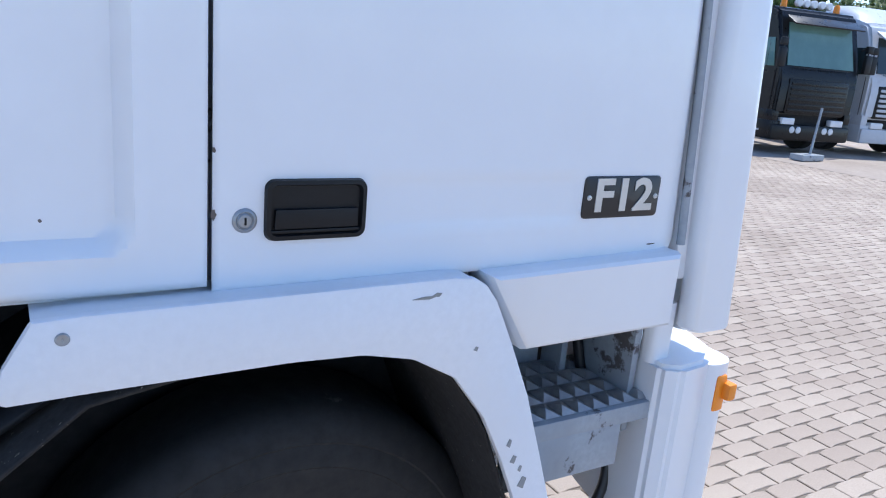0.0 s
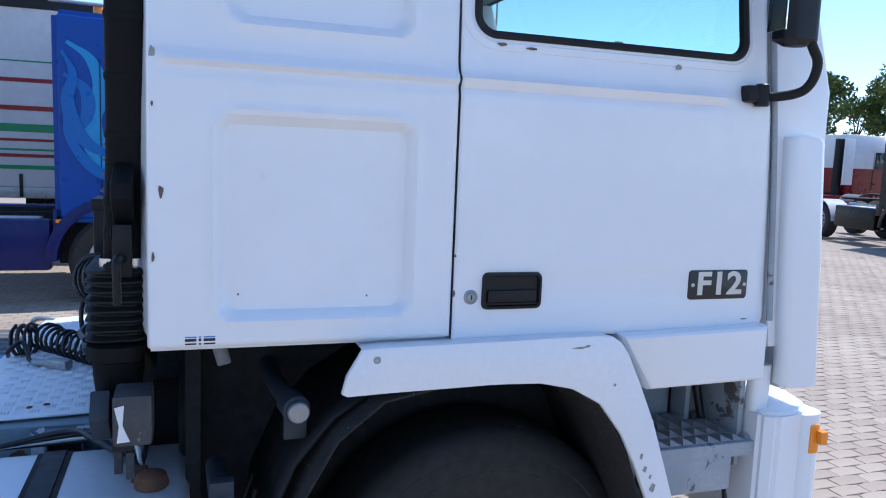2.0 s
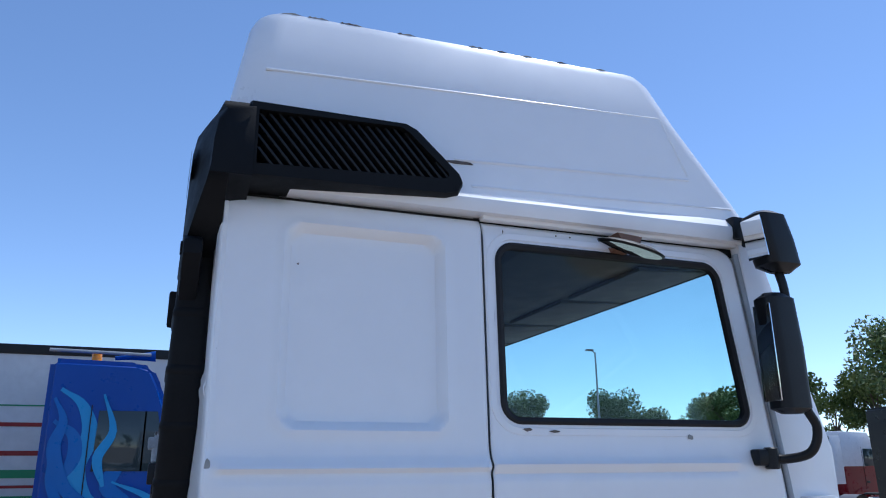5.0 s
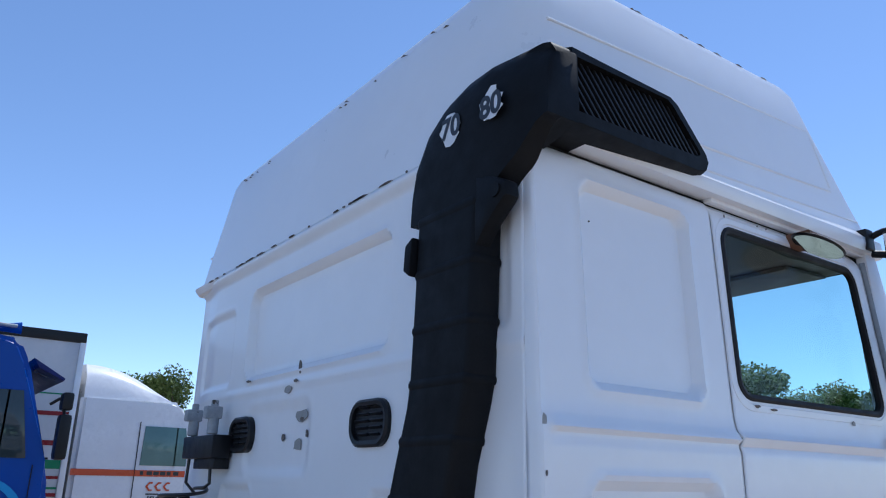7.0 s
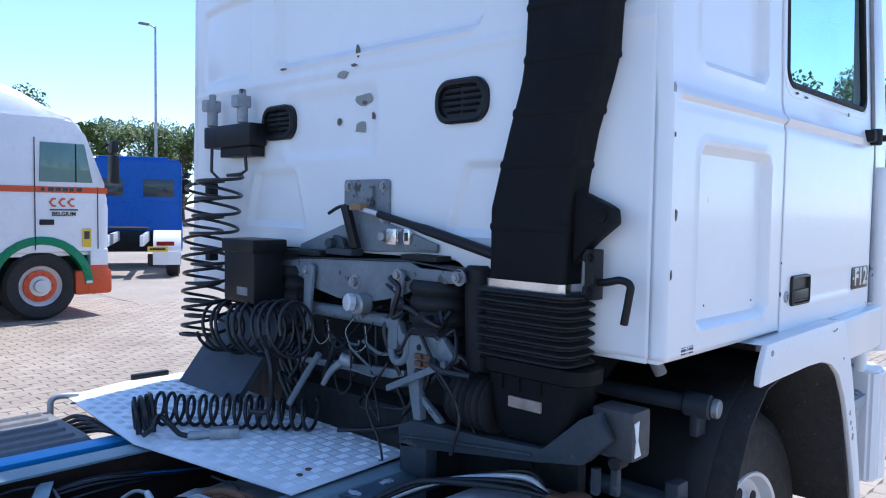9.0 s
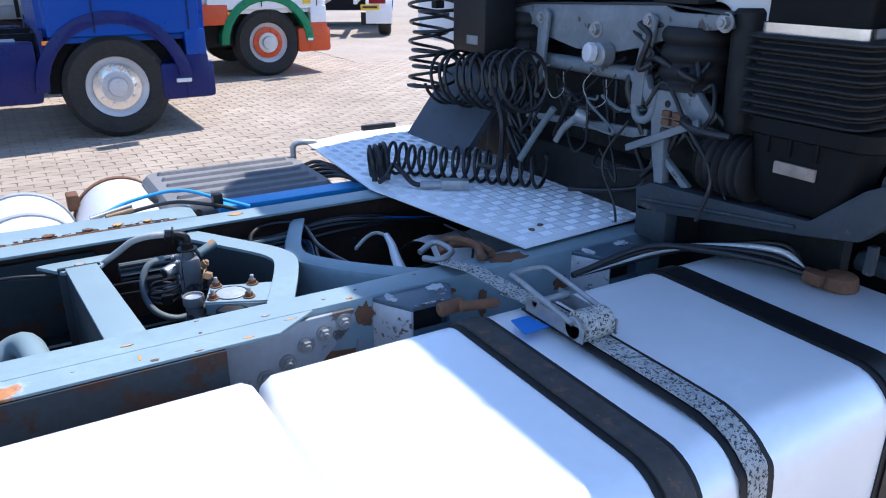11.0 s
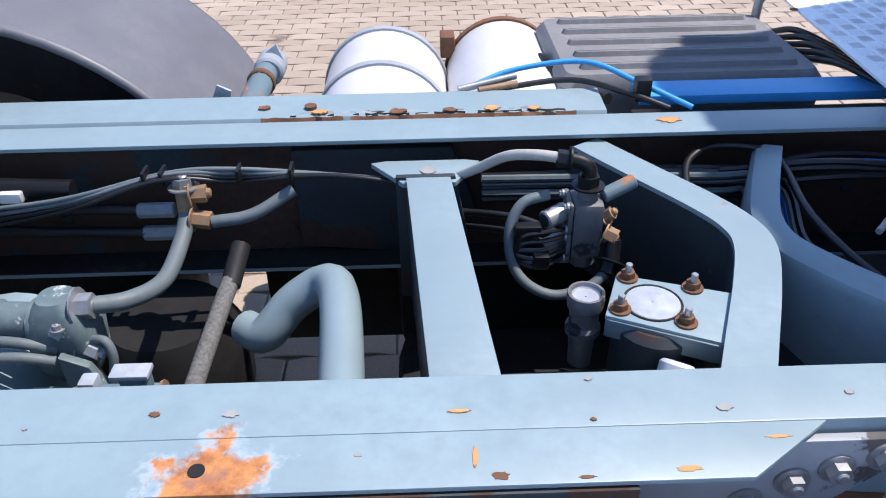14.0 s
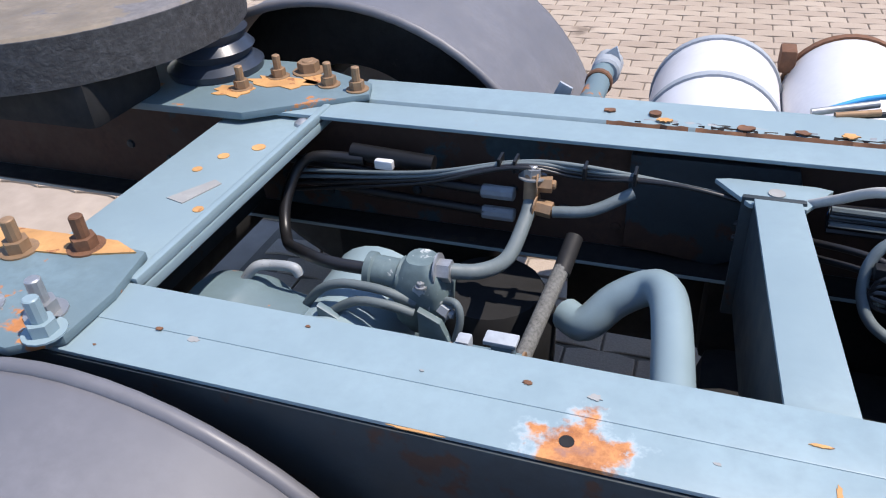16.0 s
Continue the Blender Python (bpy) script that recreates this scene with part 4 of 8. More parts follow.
def helix(a, c, r, turns, n=16, seed=0, squash=1.0, grow=0.0):
    rnd = random.Random(seed)
    a, c = Vector(a), Vector(c)
    d = (c - a).normalized()
    s = d.cross(Vector((0, 1, 0.2))).normalized()
    u = d.cross(s)
    out, wob, ph = [], [rnd.uniform(-1, 1) for _ in range(turns + 2)], 0.0
    for k in range(turns * n + 1):
        t = k / (turns * n)
        i = int(t * turns)
        f = t * turns - i
        j = wob[i] * (1 - f) + wob[i + 1] * f
        q = a.lerp(c, t) + d * j * 0.012
        ang = 2 * math.pi * k / n
        rr = r * (1 + grow * t) * (1 + 0.10 * j)
        out.append(q + s * rr * math.cos(ang) + u * rr * math.sin(ang) * squash + Vector((0, 0.012 * j, 0)))
    return out


coils = thing("coiled_air_hoses", "two black coiled air hoses hanging from couplings", "hose")
top = [(-0.06, 1.80, 1.97), (-0.06, 1.79, 1.90), (-0.07, 1.81, 1.885), (-0.08, 1.90, 1.88)]
part("coil", tube(top + helix((-0.13, 1.87, 1.88), (-0.17, 1.93, 1.20), 0.090, 10, 20, 3), 0.0066, 7, per=0), HOSE, coils)
part("coil", tube([(-0.06, 2.06, 2.09), (-0.065, 2.06, 1.90)] + helix((-0.11, 2.04, 1.86), (-0.15, 2.00, 1.22), 0.080, 9, 20, 7), 0.0066, 7, per=0), HOSE, coils)
part("coil", tube(helix((-0.16, 1.86, 1.27), (-0.20, 1.22, 1.34), 0.080, 10, 18, 9, 1.25), 0.0066, 7, per=0), HOSE, coils)
part("hose_run", tube([(-0.24, 1.38, 1.30), (-0.26, 1.30, 1.20), (-0.25, 1.33, 1.05), (-0.27, 1.42, 1.03)], 0.0085, 7), HOSE, coils)
for z in (1.80, 1.52):
    part("hose_clip", box((-0.09, 2.03, z), (-0.05, 2.07, z + 0.05), 0.004), BLACK, coils)
BASE = CHASSIS
cable = thing("coiled_trailer_cable", "coiled black trailer cable with a grey plug on the catwalk", "cable")
pts = helix((-0.53, 1.66, 1.058), (-0.17, 1.20, 1.062), 0.052, 15, 16, 12)
part("cable_coil", tube(pts, 0.0062, 7, per=0), HOSE, cable)
part("cable_coil", tube(helix((-0.61, 1.60, 1.055), (-0.55, 1.58, 1.06), 0.060, 5, 16, 15, 0.9), 0.0062, 7, per=0), HOSE, cable)
part("cable_end", tube([(-0.62, 1.50, 1.02), (-0.61, 1.46, 1.05), (-0.575, 1.49, 1.075), (-0.55, 1.47, 1.05), (-0.535, 1.425, 1.022), (-0.50, 1.395, 1.018)], 0.0085, 7), HOSE, cable)
part("cable_end", tube([(-0.20, 1.05, 1.05), (-0.12, 0.95, 1.06), (-0.08, 0.86, 1.10), (-0.07, 0.92, 1.2)], 0.0075, 7), HOSE, cable)
b = cyl((-0.52, 1.405, 1.018), (-0.46, 1.367, 1.02), 0.014, 16, bev=0.003)
b = box((-0.045, -0.021, -0.016), (0.045, 0.021, 0.018), 0.005, b, m=Matrix.Translation((-0.425, 1.345, 1.022)) @ Matrix.Rotation(radians(-32), 4, "Z"))
part("plug", b, STEEL, cable, "grey metal trailer plug")

BASE = Matrix()
ebox = thing("electrical_box", "black plastic electrical box behind the cab", "box")
b = box((-0.23, 1.46, 1.40), (-0.10, 1.67, 1.63), 0.015)
part("box_body", b, BLACK, ebox)
part("box_lid", box((-0.236, 1.455, 1.585), (-0.09, 1.675, 1.635), 0.008), BLACK, ebox)
part("box_label", box((-0.233, 1.50, 1.43), (-0.228, 1.57, 1.46), 0.002), GREYPLASTIC, ebox)

susp = thing("cab_suspension", "grimy blue-grey cab suspension beam with links and air springs", "cab suspension")
LINK = pbr("worn_blue_grey_steel", (0.19, 0.215, 0.24), 0.5, var=0.3, scale=7, bump=0.15, wear=((0.075, 0.07, 0.065), 0.60, 11.0))
SOOT = pbr("grimy_blue_black", (0.030, 0.039, 0.050), 0.6, var=0.35, scale=6, bump=0.2, wear=((0.09, 0.085, 0.08), 0.62, 9.0))
b = prism([(1.60, 1.535), (1.415, 1.566), (0.82, 1.588), (0.78, 1.572), (0.60, 1.572), (0.59, 1.540), (0.74, 1.522), (0.80, 1.50), (0.885, 1.470), (1.04, 1.437), (1.19, 1.440), (1.32, 1.462), (1.41, 1.498), (1.60, 1.497)], "x", -0.062, -0.044, 0.005)
beam = part("beam", b, LINK, susp)
part("beam_flange", prism([(1.60, 1.540), (1.415, 1.572), (0.82, 1.594), (0.60, 1.577), (0.60, 1.571), (0.82, 1.588), (1.415, 1.566), (1.60, 1.534)], "x", -0.066, 0.03, 0.002), SOOT, beam)
for y, z in ((0.61, 1.555), (1.09, 1.505)):
    part("beam_bolt", hexbolt((-0.062, y, z), (-1, 0, 0), 0.017, 0.016, 0.008), STEEL, beam)
# wall plate with slanting wings
b = loft([[(x, y, z) for y, z in rrect(0.235, 0.17, 0.014, 4, 1.098, 1.768)] for x in (-0.014, -0.004)])
plate = part("bracket_plate", b, LINK, susp, "galvanised wall plate with four bolts")
part("plate_rib", prism([(1.20, 1.70), (1.13, 1.70), (1.13, 1.61), (1.17, 1.60)], "x", -0.030, -0.004, 0.004), LINK, plate)
part("plate_rib", box((-0.028, 1.050, 1.76), (-0.014, 1.062, 1.83), 0.002), LINK, plate)
for pts in ([(1.475, 1.615), (1.225, 1.694), (1.15, 1.70), (1.15, 1.604), (1.475, 1.596)], [(1.16, 1.715), (0.97, 1.704), (0.748, 1.645), (0.75, 1.620), (1.16, 1.604)]):
    part("plate_wing", prism(pts, "x", -0.018, -0.006, 0.003), LINK, plate)
for y in (1.005, 1.19):
    for z in (1.725, 1.83):
        part("bracket_bolt", hexbolt((-0.014, y, z), (-1, 0, 0), 0.012, 0.010, 0.005), STEEL, plate)
part("sensor", box((-0.048, 0.905, 1.638), (-0.018, 0.955, 1.690), 0.004), BRIGHT, plate)
part("sensor_stub", cyl((-0.045, 0.985, 1.662), (-0.018, 0.985, 1.662), 0.016, 12, bev=0.003), STEEL, plate)
part("clip", box((-0.030, 0.86, 1.640), (-0.018, 0.89, 1.690), 0.003), BRIGHT, plate)
part("clip_gap", box((-0.033, 0.869, 1.652), (-0.029, 0.882, 1.678), 0), SOOT, plate)
# lock lever with its gas strut
b = prism([(1.182, 1.765), (1.145, 1.765), (1.085, 1.62), (1.12, 1.615)], "x", -0.062, -0.040, 0.004)
part("lever", b, BLACK, susp)
part("lever_handle", tube([(-0.052, 1.255, 1.735), (-0.052, 1.20, 1.757), (-0.052, 1.165, 1.762)], 0.006, 8, per=3), BLACK, susp)
part("rod_tip", tube([(-0.052, 1.10, 1.756), (-0.052, 0.97, 1.733)], 0.0085, 10, per=0), TANKWHITE, susp)
part("lift_rod", tube([(-0.052, 0.985, 1.736), (-0.050, 0.76, 1.690), (-0.045, 0.44, 1.618)], lambda t: 0.013 if t < 0.45 else 0.017, 12, per=4), BLACK, susp)
part("rod_boss", box((-0.075, 1.055, 1.747), (-0.035, 1.115, 1.772), 0.005), BRASS, susp)
b = box((-0.075, 1.10, 1.592), (-0.02, 1.245, 1.615), 0.005)
cyl((-0.085, 1.22, 1.63), (-0.03, 1.22, 1.63), 0.018, 14, b, 0.004)
prism([(1.22, 1.66), (1.17, 1.65), (1.15, 1.60), (1.25, 1.60)], "x", -0.06, -0.04, 0.004, b)
part("latch", b, SOOT, susp)
part("top_pad", box((-0.07, 0.70, 1.594), (0.0, 0.86, 1.612), 0.006), RUBBER, susp)
part("top_pad", box((-0.075, 1.28, 1.580), (0.0, 1.50, 1.598), 0.006), RUBBER, susp)
# hanging links
for pts in ([(1.352, 1.545), (1.318, 1.555), (1.297, 1.54), (1.325, 1.32), (1.34, 1.302), (1.362, 1.315)], [(0.862, 1.565), (0.838, 1.565), (0.825, 1.55), (0.848, 1.40), (0.852, 1.31), (0.90, 1.30), (0.893, 1.40)]):
    link = part("link", prism(pts, "x", -0.088, -0.074, 0.005), LINK, susp)
    y, z = (pts[0][0] + pts[1][0]) / 2, pts[0][1] - 0.018
    part("link_bolt", hexbolt((-0.088, y, z), (-1, 0, 0), 0.013, 0.010, 0.006), STEEL, link)
part("link_loop", tube([(-0.082, 0.885, 1.31), (-0.082, 0.87, 1.275), (-0.082, 0.835, 1.272), (-0.082, 0.812, 1.30), (-0.082, 0.806, 1.36)], 0.012, 8), LINK, susp)
# air springs between beam and seats
for y in (0.745, 1.50):
    rings = []
    for k in range(61):
        z = 1.535 - 0.165 * k / 60
        r = 0.088 + 0.012 * abs(math.sin(k / 60 * math.pi * 3.5))
        rings.append([(0.0 + r * math.cos(a), y + r * math.sin(a), z) for a in (2 * math.pi * i / 28 for i in range(28))])
    part("air_spring", loft(rings), RUBBER, susp, smooth=60)
part("damper", cyl((0.0, 0.585, 1.59), (0.0, 0.575, 1.26), 0.045, 18, bev=0.01), RUBBER, susp)
# bright forked bracket that carries the spring
b = prism([(0.83, 1.362), (0.655, 1.372), (0.635, 1.35), (0.60, 1.315), (0.615, 1.295), (0.70, 1.285), (0.755, 1.24), (0.742, 1.09), (0.772, 1.085), (0.80, 1.20), (0.81, 1.27), (0.86, 1.35), (0.94, 1.39), (0.935, 1.405), (0.85, 1.40)], "x", -0.085, -0.055, 0.006)
seat = part("spring_seat", b, LINK, susp, "pale steel spring bracket")
part("seat_hole", cyl((-0.087, 0.752, 1.330), (-0.084, 0.752, 1.330), 0.010, 12), DARK, seat)
part("diagonal_leg", prism([(0.835, 1.215), (0.815, 1.222), (0.655, 1.112), (0.68, 1.102)], "x", -0.075, -0.055, 0.005), LINK, susp)
for y in (0.745, 0.705):
    for z in (1.282, 1.305, 1.256):
        part("terminal", box((-0.100, y - 0.014, z - 0.009), (-0.086, y + 0.014, z + 0.009), 0.003), RUST if z > 1.27 else BADGE, seat)
part("cross_bar", prism([(1.43, 1.200), (1.43, 1.180), (0.90, 1.205), (0.84, 1.222), (0.84, 1.240)], "x", -0.065, -0.045, 0.004), LINK, susp)
part("cross_bar", prism([(0.885, 1.192), (0.88, 1.172), (0.62, 1.290), (0.625, 1.312)], "x", -0.105, -0.090, 0.004), LINK, susp)
b = cyl((-0.115, 1.03, 1.437), (-0.062, 1.03, 1.437), 0.036, 18, bev=0.006)
part("solenoid", b, STEEL, susp)
part("solenoid_cap", turned([(0, 0.030), (0.02, 0.030), (0.026, 0.022), (0.027, 0.001)], (-0.112, 1.045, 1.442), (-1, 0.25, 0.1), 8), TANKWHITE, susp)
part("torsion_bar", cyl((-0.03, 1.58, 1.385), (-0.03, 0.9, 1.385), 0.024, 14, bev=0.004), LINK, susp)
part("pin_lever", tube([(-0.11, 1.10, 1.235), (-0.125, 1.14, 1.20), (-0.135, 1.17, 1.15)], lambda t: 0.014 - 0.004 * t, 10), STEEL, susp)
part("pin_body", cyl((-0.09, 1.07, 1.235), (-0.12, 1.10, 1.25), 0.022, 12, bev=0.004), STEEL, susp)
rnd = random.Random(11)
loom = thing("wiring_loom", "tangle of black cables and hoses behind the cab", "cable", kind="stuff")
for k in range(34):
    y0, z0 = rnd.uniform(0.62, 1.5), rnd.uniform(1.15, 1.45)
    p = [(-0.03 - 0.08 * rnd.random(), y0, z0)]
    for _ in range(4):
        q = p[-1]
        p.append((min(-0.02, q[0] + rnd.uniform(-0.05, 0.05)), q[1] + rnd.uniform(-0.12, 0.12), max(0.95, q[2] + rnd.uniform(-0.16, 0.09))))
    part("cable_run", tube(p, rnd.choice((0.004, 0.006, 0.009)), 7), rnd.choice((HOSE, HOSE, HOSE, GREYHOSE)), loom)
part("plug_lead", tube([(-0.19, 1.12, 1.27), (-0.21, 1.17, 1.19), (-0.24, 1.22, 1.09)], 0.011, 8), GREYHOSE, loom)
for k in range(5):
    y0 = 0.9 + 0.1 * k
    part("thin_wire", tube([(-0.11, y0 + 0.04, 1.39), (-0.12, y0 + 0.07, 1.33 + 0.01 * k), (-0.12, y0 + 0.02, 1.285), (-0.115, y0 - 0.03, 1.31), (-0.11, y0 - 0.02, 1.37)], 0.0016, 5), WEB if k % 2 else HOSE, loom)
gear = thing("engine_and_gearbox", "grimy black engine and gearbox under the cab", "engine")
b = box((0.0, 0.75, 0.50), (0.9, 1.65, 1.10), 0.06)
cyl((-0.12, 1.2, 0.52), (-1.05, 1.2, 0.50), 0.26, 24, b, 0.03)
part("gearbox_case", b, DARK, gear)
# added dark block that hides sunlit ground between the rails
part("dark_underfloor", box((-1.10, 0.80, 0.30), (-0.02, 1.80, 0.60), 0.04), DARK, gear)
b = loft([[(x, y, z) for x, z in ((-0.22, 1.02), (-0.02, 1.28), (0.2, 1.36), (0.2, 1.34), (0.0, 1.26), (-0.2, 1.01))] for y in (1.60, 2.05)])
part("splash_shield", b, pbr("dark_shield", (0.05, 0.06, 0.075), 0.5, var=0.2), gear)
# added dark panel that closes the view below the cab
part("dark_backing", box((0.12, 0.30, 0.55), (0.16, 2.12, 1.36), 0), DARK, gear)

# stabiliser, bracket and grey box behind the front wheel
stay = thing("cab_mount_arm", "grimy steel stabiliser arm with clamp", "suspension arm")
b = tube([(0.36, 0.60, 1.21), (0.36, 0.28, 1.205), (0.385, 0.06, 1.20)], 0.026, 12, per=4)
cyl((0.38, 0.11, 1.20), (0.39, 0.03, 1.198), 0.036, 16, b, 0.006)
box((0.36, 0.06, 1.11), (0.42, 0.085, 1.19), 0.006, b)
part("arm", b, SOOT, stay)
part("arm_end", cyl((0.39, 0.03, 1.198), (0.393, 0.008, 1.197), 0.028, 14, bev=0.004), STEEL, stay)
b = cyl((0.20, 0.30, 0.965), (0.205, -0.02, 0.962), 0.028, 14, bev=0.005)
box((0.175, 0.02, 0.93), (0.235, 0.06, 1.03), 0.006, b)
part("lower_arm", b, SOOT, stay)
part("arm_end", cyl((0.205, -0.02, 0.962), (0.206, -0.035, 0.962), 0.020, 12, bev=0.003), RUST, stay)
gbox = thing("grey_mount_box", "dirty dark plastic box with a torn white label", "box")
b = box((-0.045, 0.035, 1.135), (0.045, 0.155, 1.262), 0.012)
part("box_body", b, pbr("dirty_dark_plastic", (0.05, 0.052, 0.056), 0.6, var=0.4, scale=9, bump=0.2, wear=((0.16, 0.155, 0.15), 0.63, 12.0)), gbox)
part("torn_label", prism([(-0.040, 1.235), (-0.018, 1.24), (-0.022, 1.19), (-0.006, 1.15), (-0.035, 1.148), (-0.03, 1.19)], "y", 0.0325, 0.0352, 0), WHITE_WORN, gbox)
part("box_lug", cyl((-0.05, 0.085, 1.125), (0.0, 0.085, 1.125), 0.018, 12, bev=0.004), DARK, gbox)
b = box((-0.02, 0.09, 1.03), (0.0, 0.11, 1.10), 0.003)
box((-0.05, 0.13, 1.03), (-0.03, 0.15, 1.10), 0.003, b)
part("stud", b, SOOT, gbox)
cross = thing("support_bracket", "grey-blue steel bracket carrying the air intake", "bracket")
b = prism([(0.83, 1.075), (0.77, 1.102), (0.49, 1.115), (0.27, 1.131), (0.155, 1.233), (0.114, 1.256), (0.075, 1.19), (0.146, 1.117), (0.287, 1.090), (0.487, 1.060), (0.82, 1.005)], "x", -0.10, -0.055, 0.006)
part("bracket_arm", b, SOOT, cross)
part("arm_edge", tube([(-0.103, 0.80, 1.045), (-0.103, 0.52, 1.082), (-0.103, 0.30, 1.108)], 0.006, 8, per=3), SOOT, cross)
part("arm_foot", box((-0.10, 0.70, 0.93), (-0.05, 0.82, 1.03), 0.008), SOOT, cross)
guard = thing("front_mudguard_rear", "black plastic mudguard behind the front wheel", "mudguard")
arc = [(0.30, 0.45), (0.28, 0.70), (0.31, 0.90), (0.38, 1.06), (0.48, 1.18), (0.60, 1.255)]
b = loft([[(x, y, z) for x, z in arc] for y in (0.02, 0.10, 0.5)], caps=False, closed=False)
thick(part("guard_shell", b, RUBBER, guard), 0.012)
b = bmesh.new()
for y in (0.14, 0.24):
    tube([(0.275, y, 0.72), (0.272, y, 0.85), (0.30, y, 0.95)], 0.008, 8, b)
part("guard_rib", b, BLACK, guard)
b = cyl((0.20, 0.12, 1.36), (0.215, 0.10, 1.31), 0.018, 12, bev=0.003)
part("drain_stub", b, GREYPLASTIC, cab)

# ---- chassis ----
BASE = CHASSIS
RAIL_Z = 0.99
frame_t = thing("chassis_frame", "blue-grey painted steel chassis frame with rust spots", "truck chassis")


def rail_section(web, tip, z1, z0, t=0.008):
    s = 1 if tip > web else -1
    return [(web, z1), (tip, z1), (tip, z1 - t), (web + s * t, z1 - t), (web + s * t, z0 + t), (tip, z0 + t), (tip, z0), (web, z0)]


b = prism(rail_section(0.762, 0.842, RAIL_Z, 0.71), "x", -4.6, 0.6, 0.0022)
near_rail = part("near_rail", b, FRAME, frame_t)
b = prism(rail_section(1.532, 1.445, RAIL_Z, 0.71), "x", -4.6, 0.6, 0.0015)
far_rail = part("far_rail", b, FRAME, frame_t)
# outer angle along the near rail, with a chamfered end
b = prism([(-4.6, 0.7635), (-1.14, 0.7635), (-1.24, 0.694), (-4.6, 0.688)], "z", RAIL_Z - 0.008, RAIL_Z - 0.0015, 0.0015)
part("outer_angle", b, FRAME, near_rail)
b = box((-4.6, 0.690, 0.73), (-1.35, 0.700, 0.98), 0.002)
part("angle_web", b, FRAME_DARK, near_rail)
b = prism([(-1.36, 0.975), (-1.052, 0.975), (-1.050, 0.945), (-1.06, 0.935), (-1.20, 0.80), (-1.24, 0.70), (-1.36, 0.70)], "y", 0.746, 0.757, 0.002)
splice = part("splice_plate", b, GREYPAINT, near_rail, "grey bolted splice plate")
for x, z in ((-1.078, 0.950), (-1.125, 0.934), (-1.168, 0.916), (-1.212, 0.886), (-1.262, 0.862), (-1.31, 0.80)):
    part("bolt", hexbolt((x, 0.746, z), (0, -1, 0), 0.013, 0.011, 0.006), STEEL, splice)


def blotch(owner, axis, c, w, h, seed, mt, t=0.002):
    """A ragged flake of rust or bare metal on a flat face."""
    r = random.Random(seed)
    i = "xyz".index(axis)
    pts = []
    for k in range(18):
        a = 2 * math.pi * k / 18
        q = 0.55 + 0.45 * r.random()
        pts.append((w / 2 * q * math.cos(a), h / 2 * q * math.sin(a)))
    rest = [c[k] for k in range(3) if k != i]
    return part("rust_patch", prism([(p[0] + rest[0], p[1] + rest[1]) for p in pts], axis, c[i] - t, c[i] + 0.0005, 0), mt, owner)


for k, (x, z, w, h, mt) in enumerate(((-1.02, 0.945, 0.06, 0.075, RUST), (-1.10, 0.80, 0.22, 0.16, RUST), (-0.70, 0.90, 0.03, 0.10, RUST), (-0.62, 0.80, 0.05, 0.04, RUST), (-0.80, 0.955, 0.05, 0.03, RUST), (-0.45, 0.90, 0.06, 0.05, RUST), (-1.03, 0.86, 0.03, 0.10, GRIME), (-0.76, 0.80, 0.04, 0.12, RUST))):
    blotch(near_rail, "y", (x, 0.7615, z), w, h, 70 + k, mt)
for k, (x, y, w, h, mt) in enumerate(((-1.05, 0.772, 0.022, 0.010, ORANGE_RUST), (-0.60, 0.80, 0.16, 0.07, RUST), (-0.86, 0.82, 0.012, 0.008, FILLER), (-1.52, 0.788, 0.03, 0.006, ORANGE_RUST), (-0.73, 0.79, 0.05, 0.02, RUST))):
    blotch(near_rail, "z", (x, y, 0.9912), w, h, 90 + k, mt, 0.0008)
for k, (x, y, w, h, mt) in enumerate(((-1.505, 0.728, 0.008, 0.03, ORANGE_RUST), (-1.30, 0.706, 0.03, 0.008, ORANGE_RUST), (-1.94, 0.690, 0.09, 0.004, ORANGE_RUST), (-1.62, 0.735, 0.012, 0.006, FILLER), (-1.20, 0.742, 0.03, 0.006, ORANGE_RUST), (-1.40, 0.70, 0.02, 0.005, RUST))):
    blotch(near_rail, "z", (x, y, 0.9888), w, h, 120 + k, mt, 0.0008)
part("rust_hole", cyl((-1.776, 0.722, 0.987), (-1.776, 0.722, 0.9895), 0.0085, 14), DARK, near_rail)
rnd = random.Random(3)
for k in range(13):
    x, y = -1.0 - rnd.random() * 1.6, 0.70 + rnd.random() * 0.13
    w = 0.003 + 0.008 * rnd.random() ** 2
    blotch(near_rail, "z", (x, y, 0.9888 if y < 0.758 else 0.9912), w * 2.2, w * 1.4, 300 + k, FILLER if k % 2 else RUST, 0.0008)
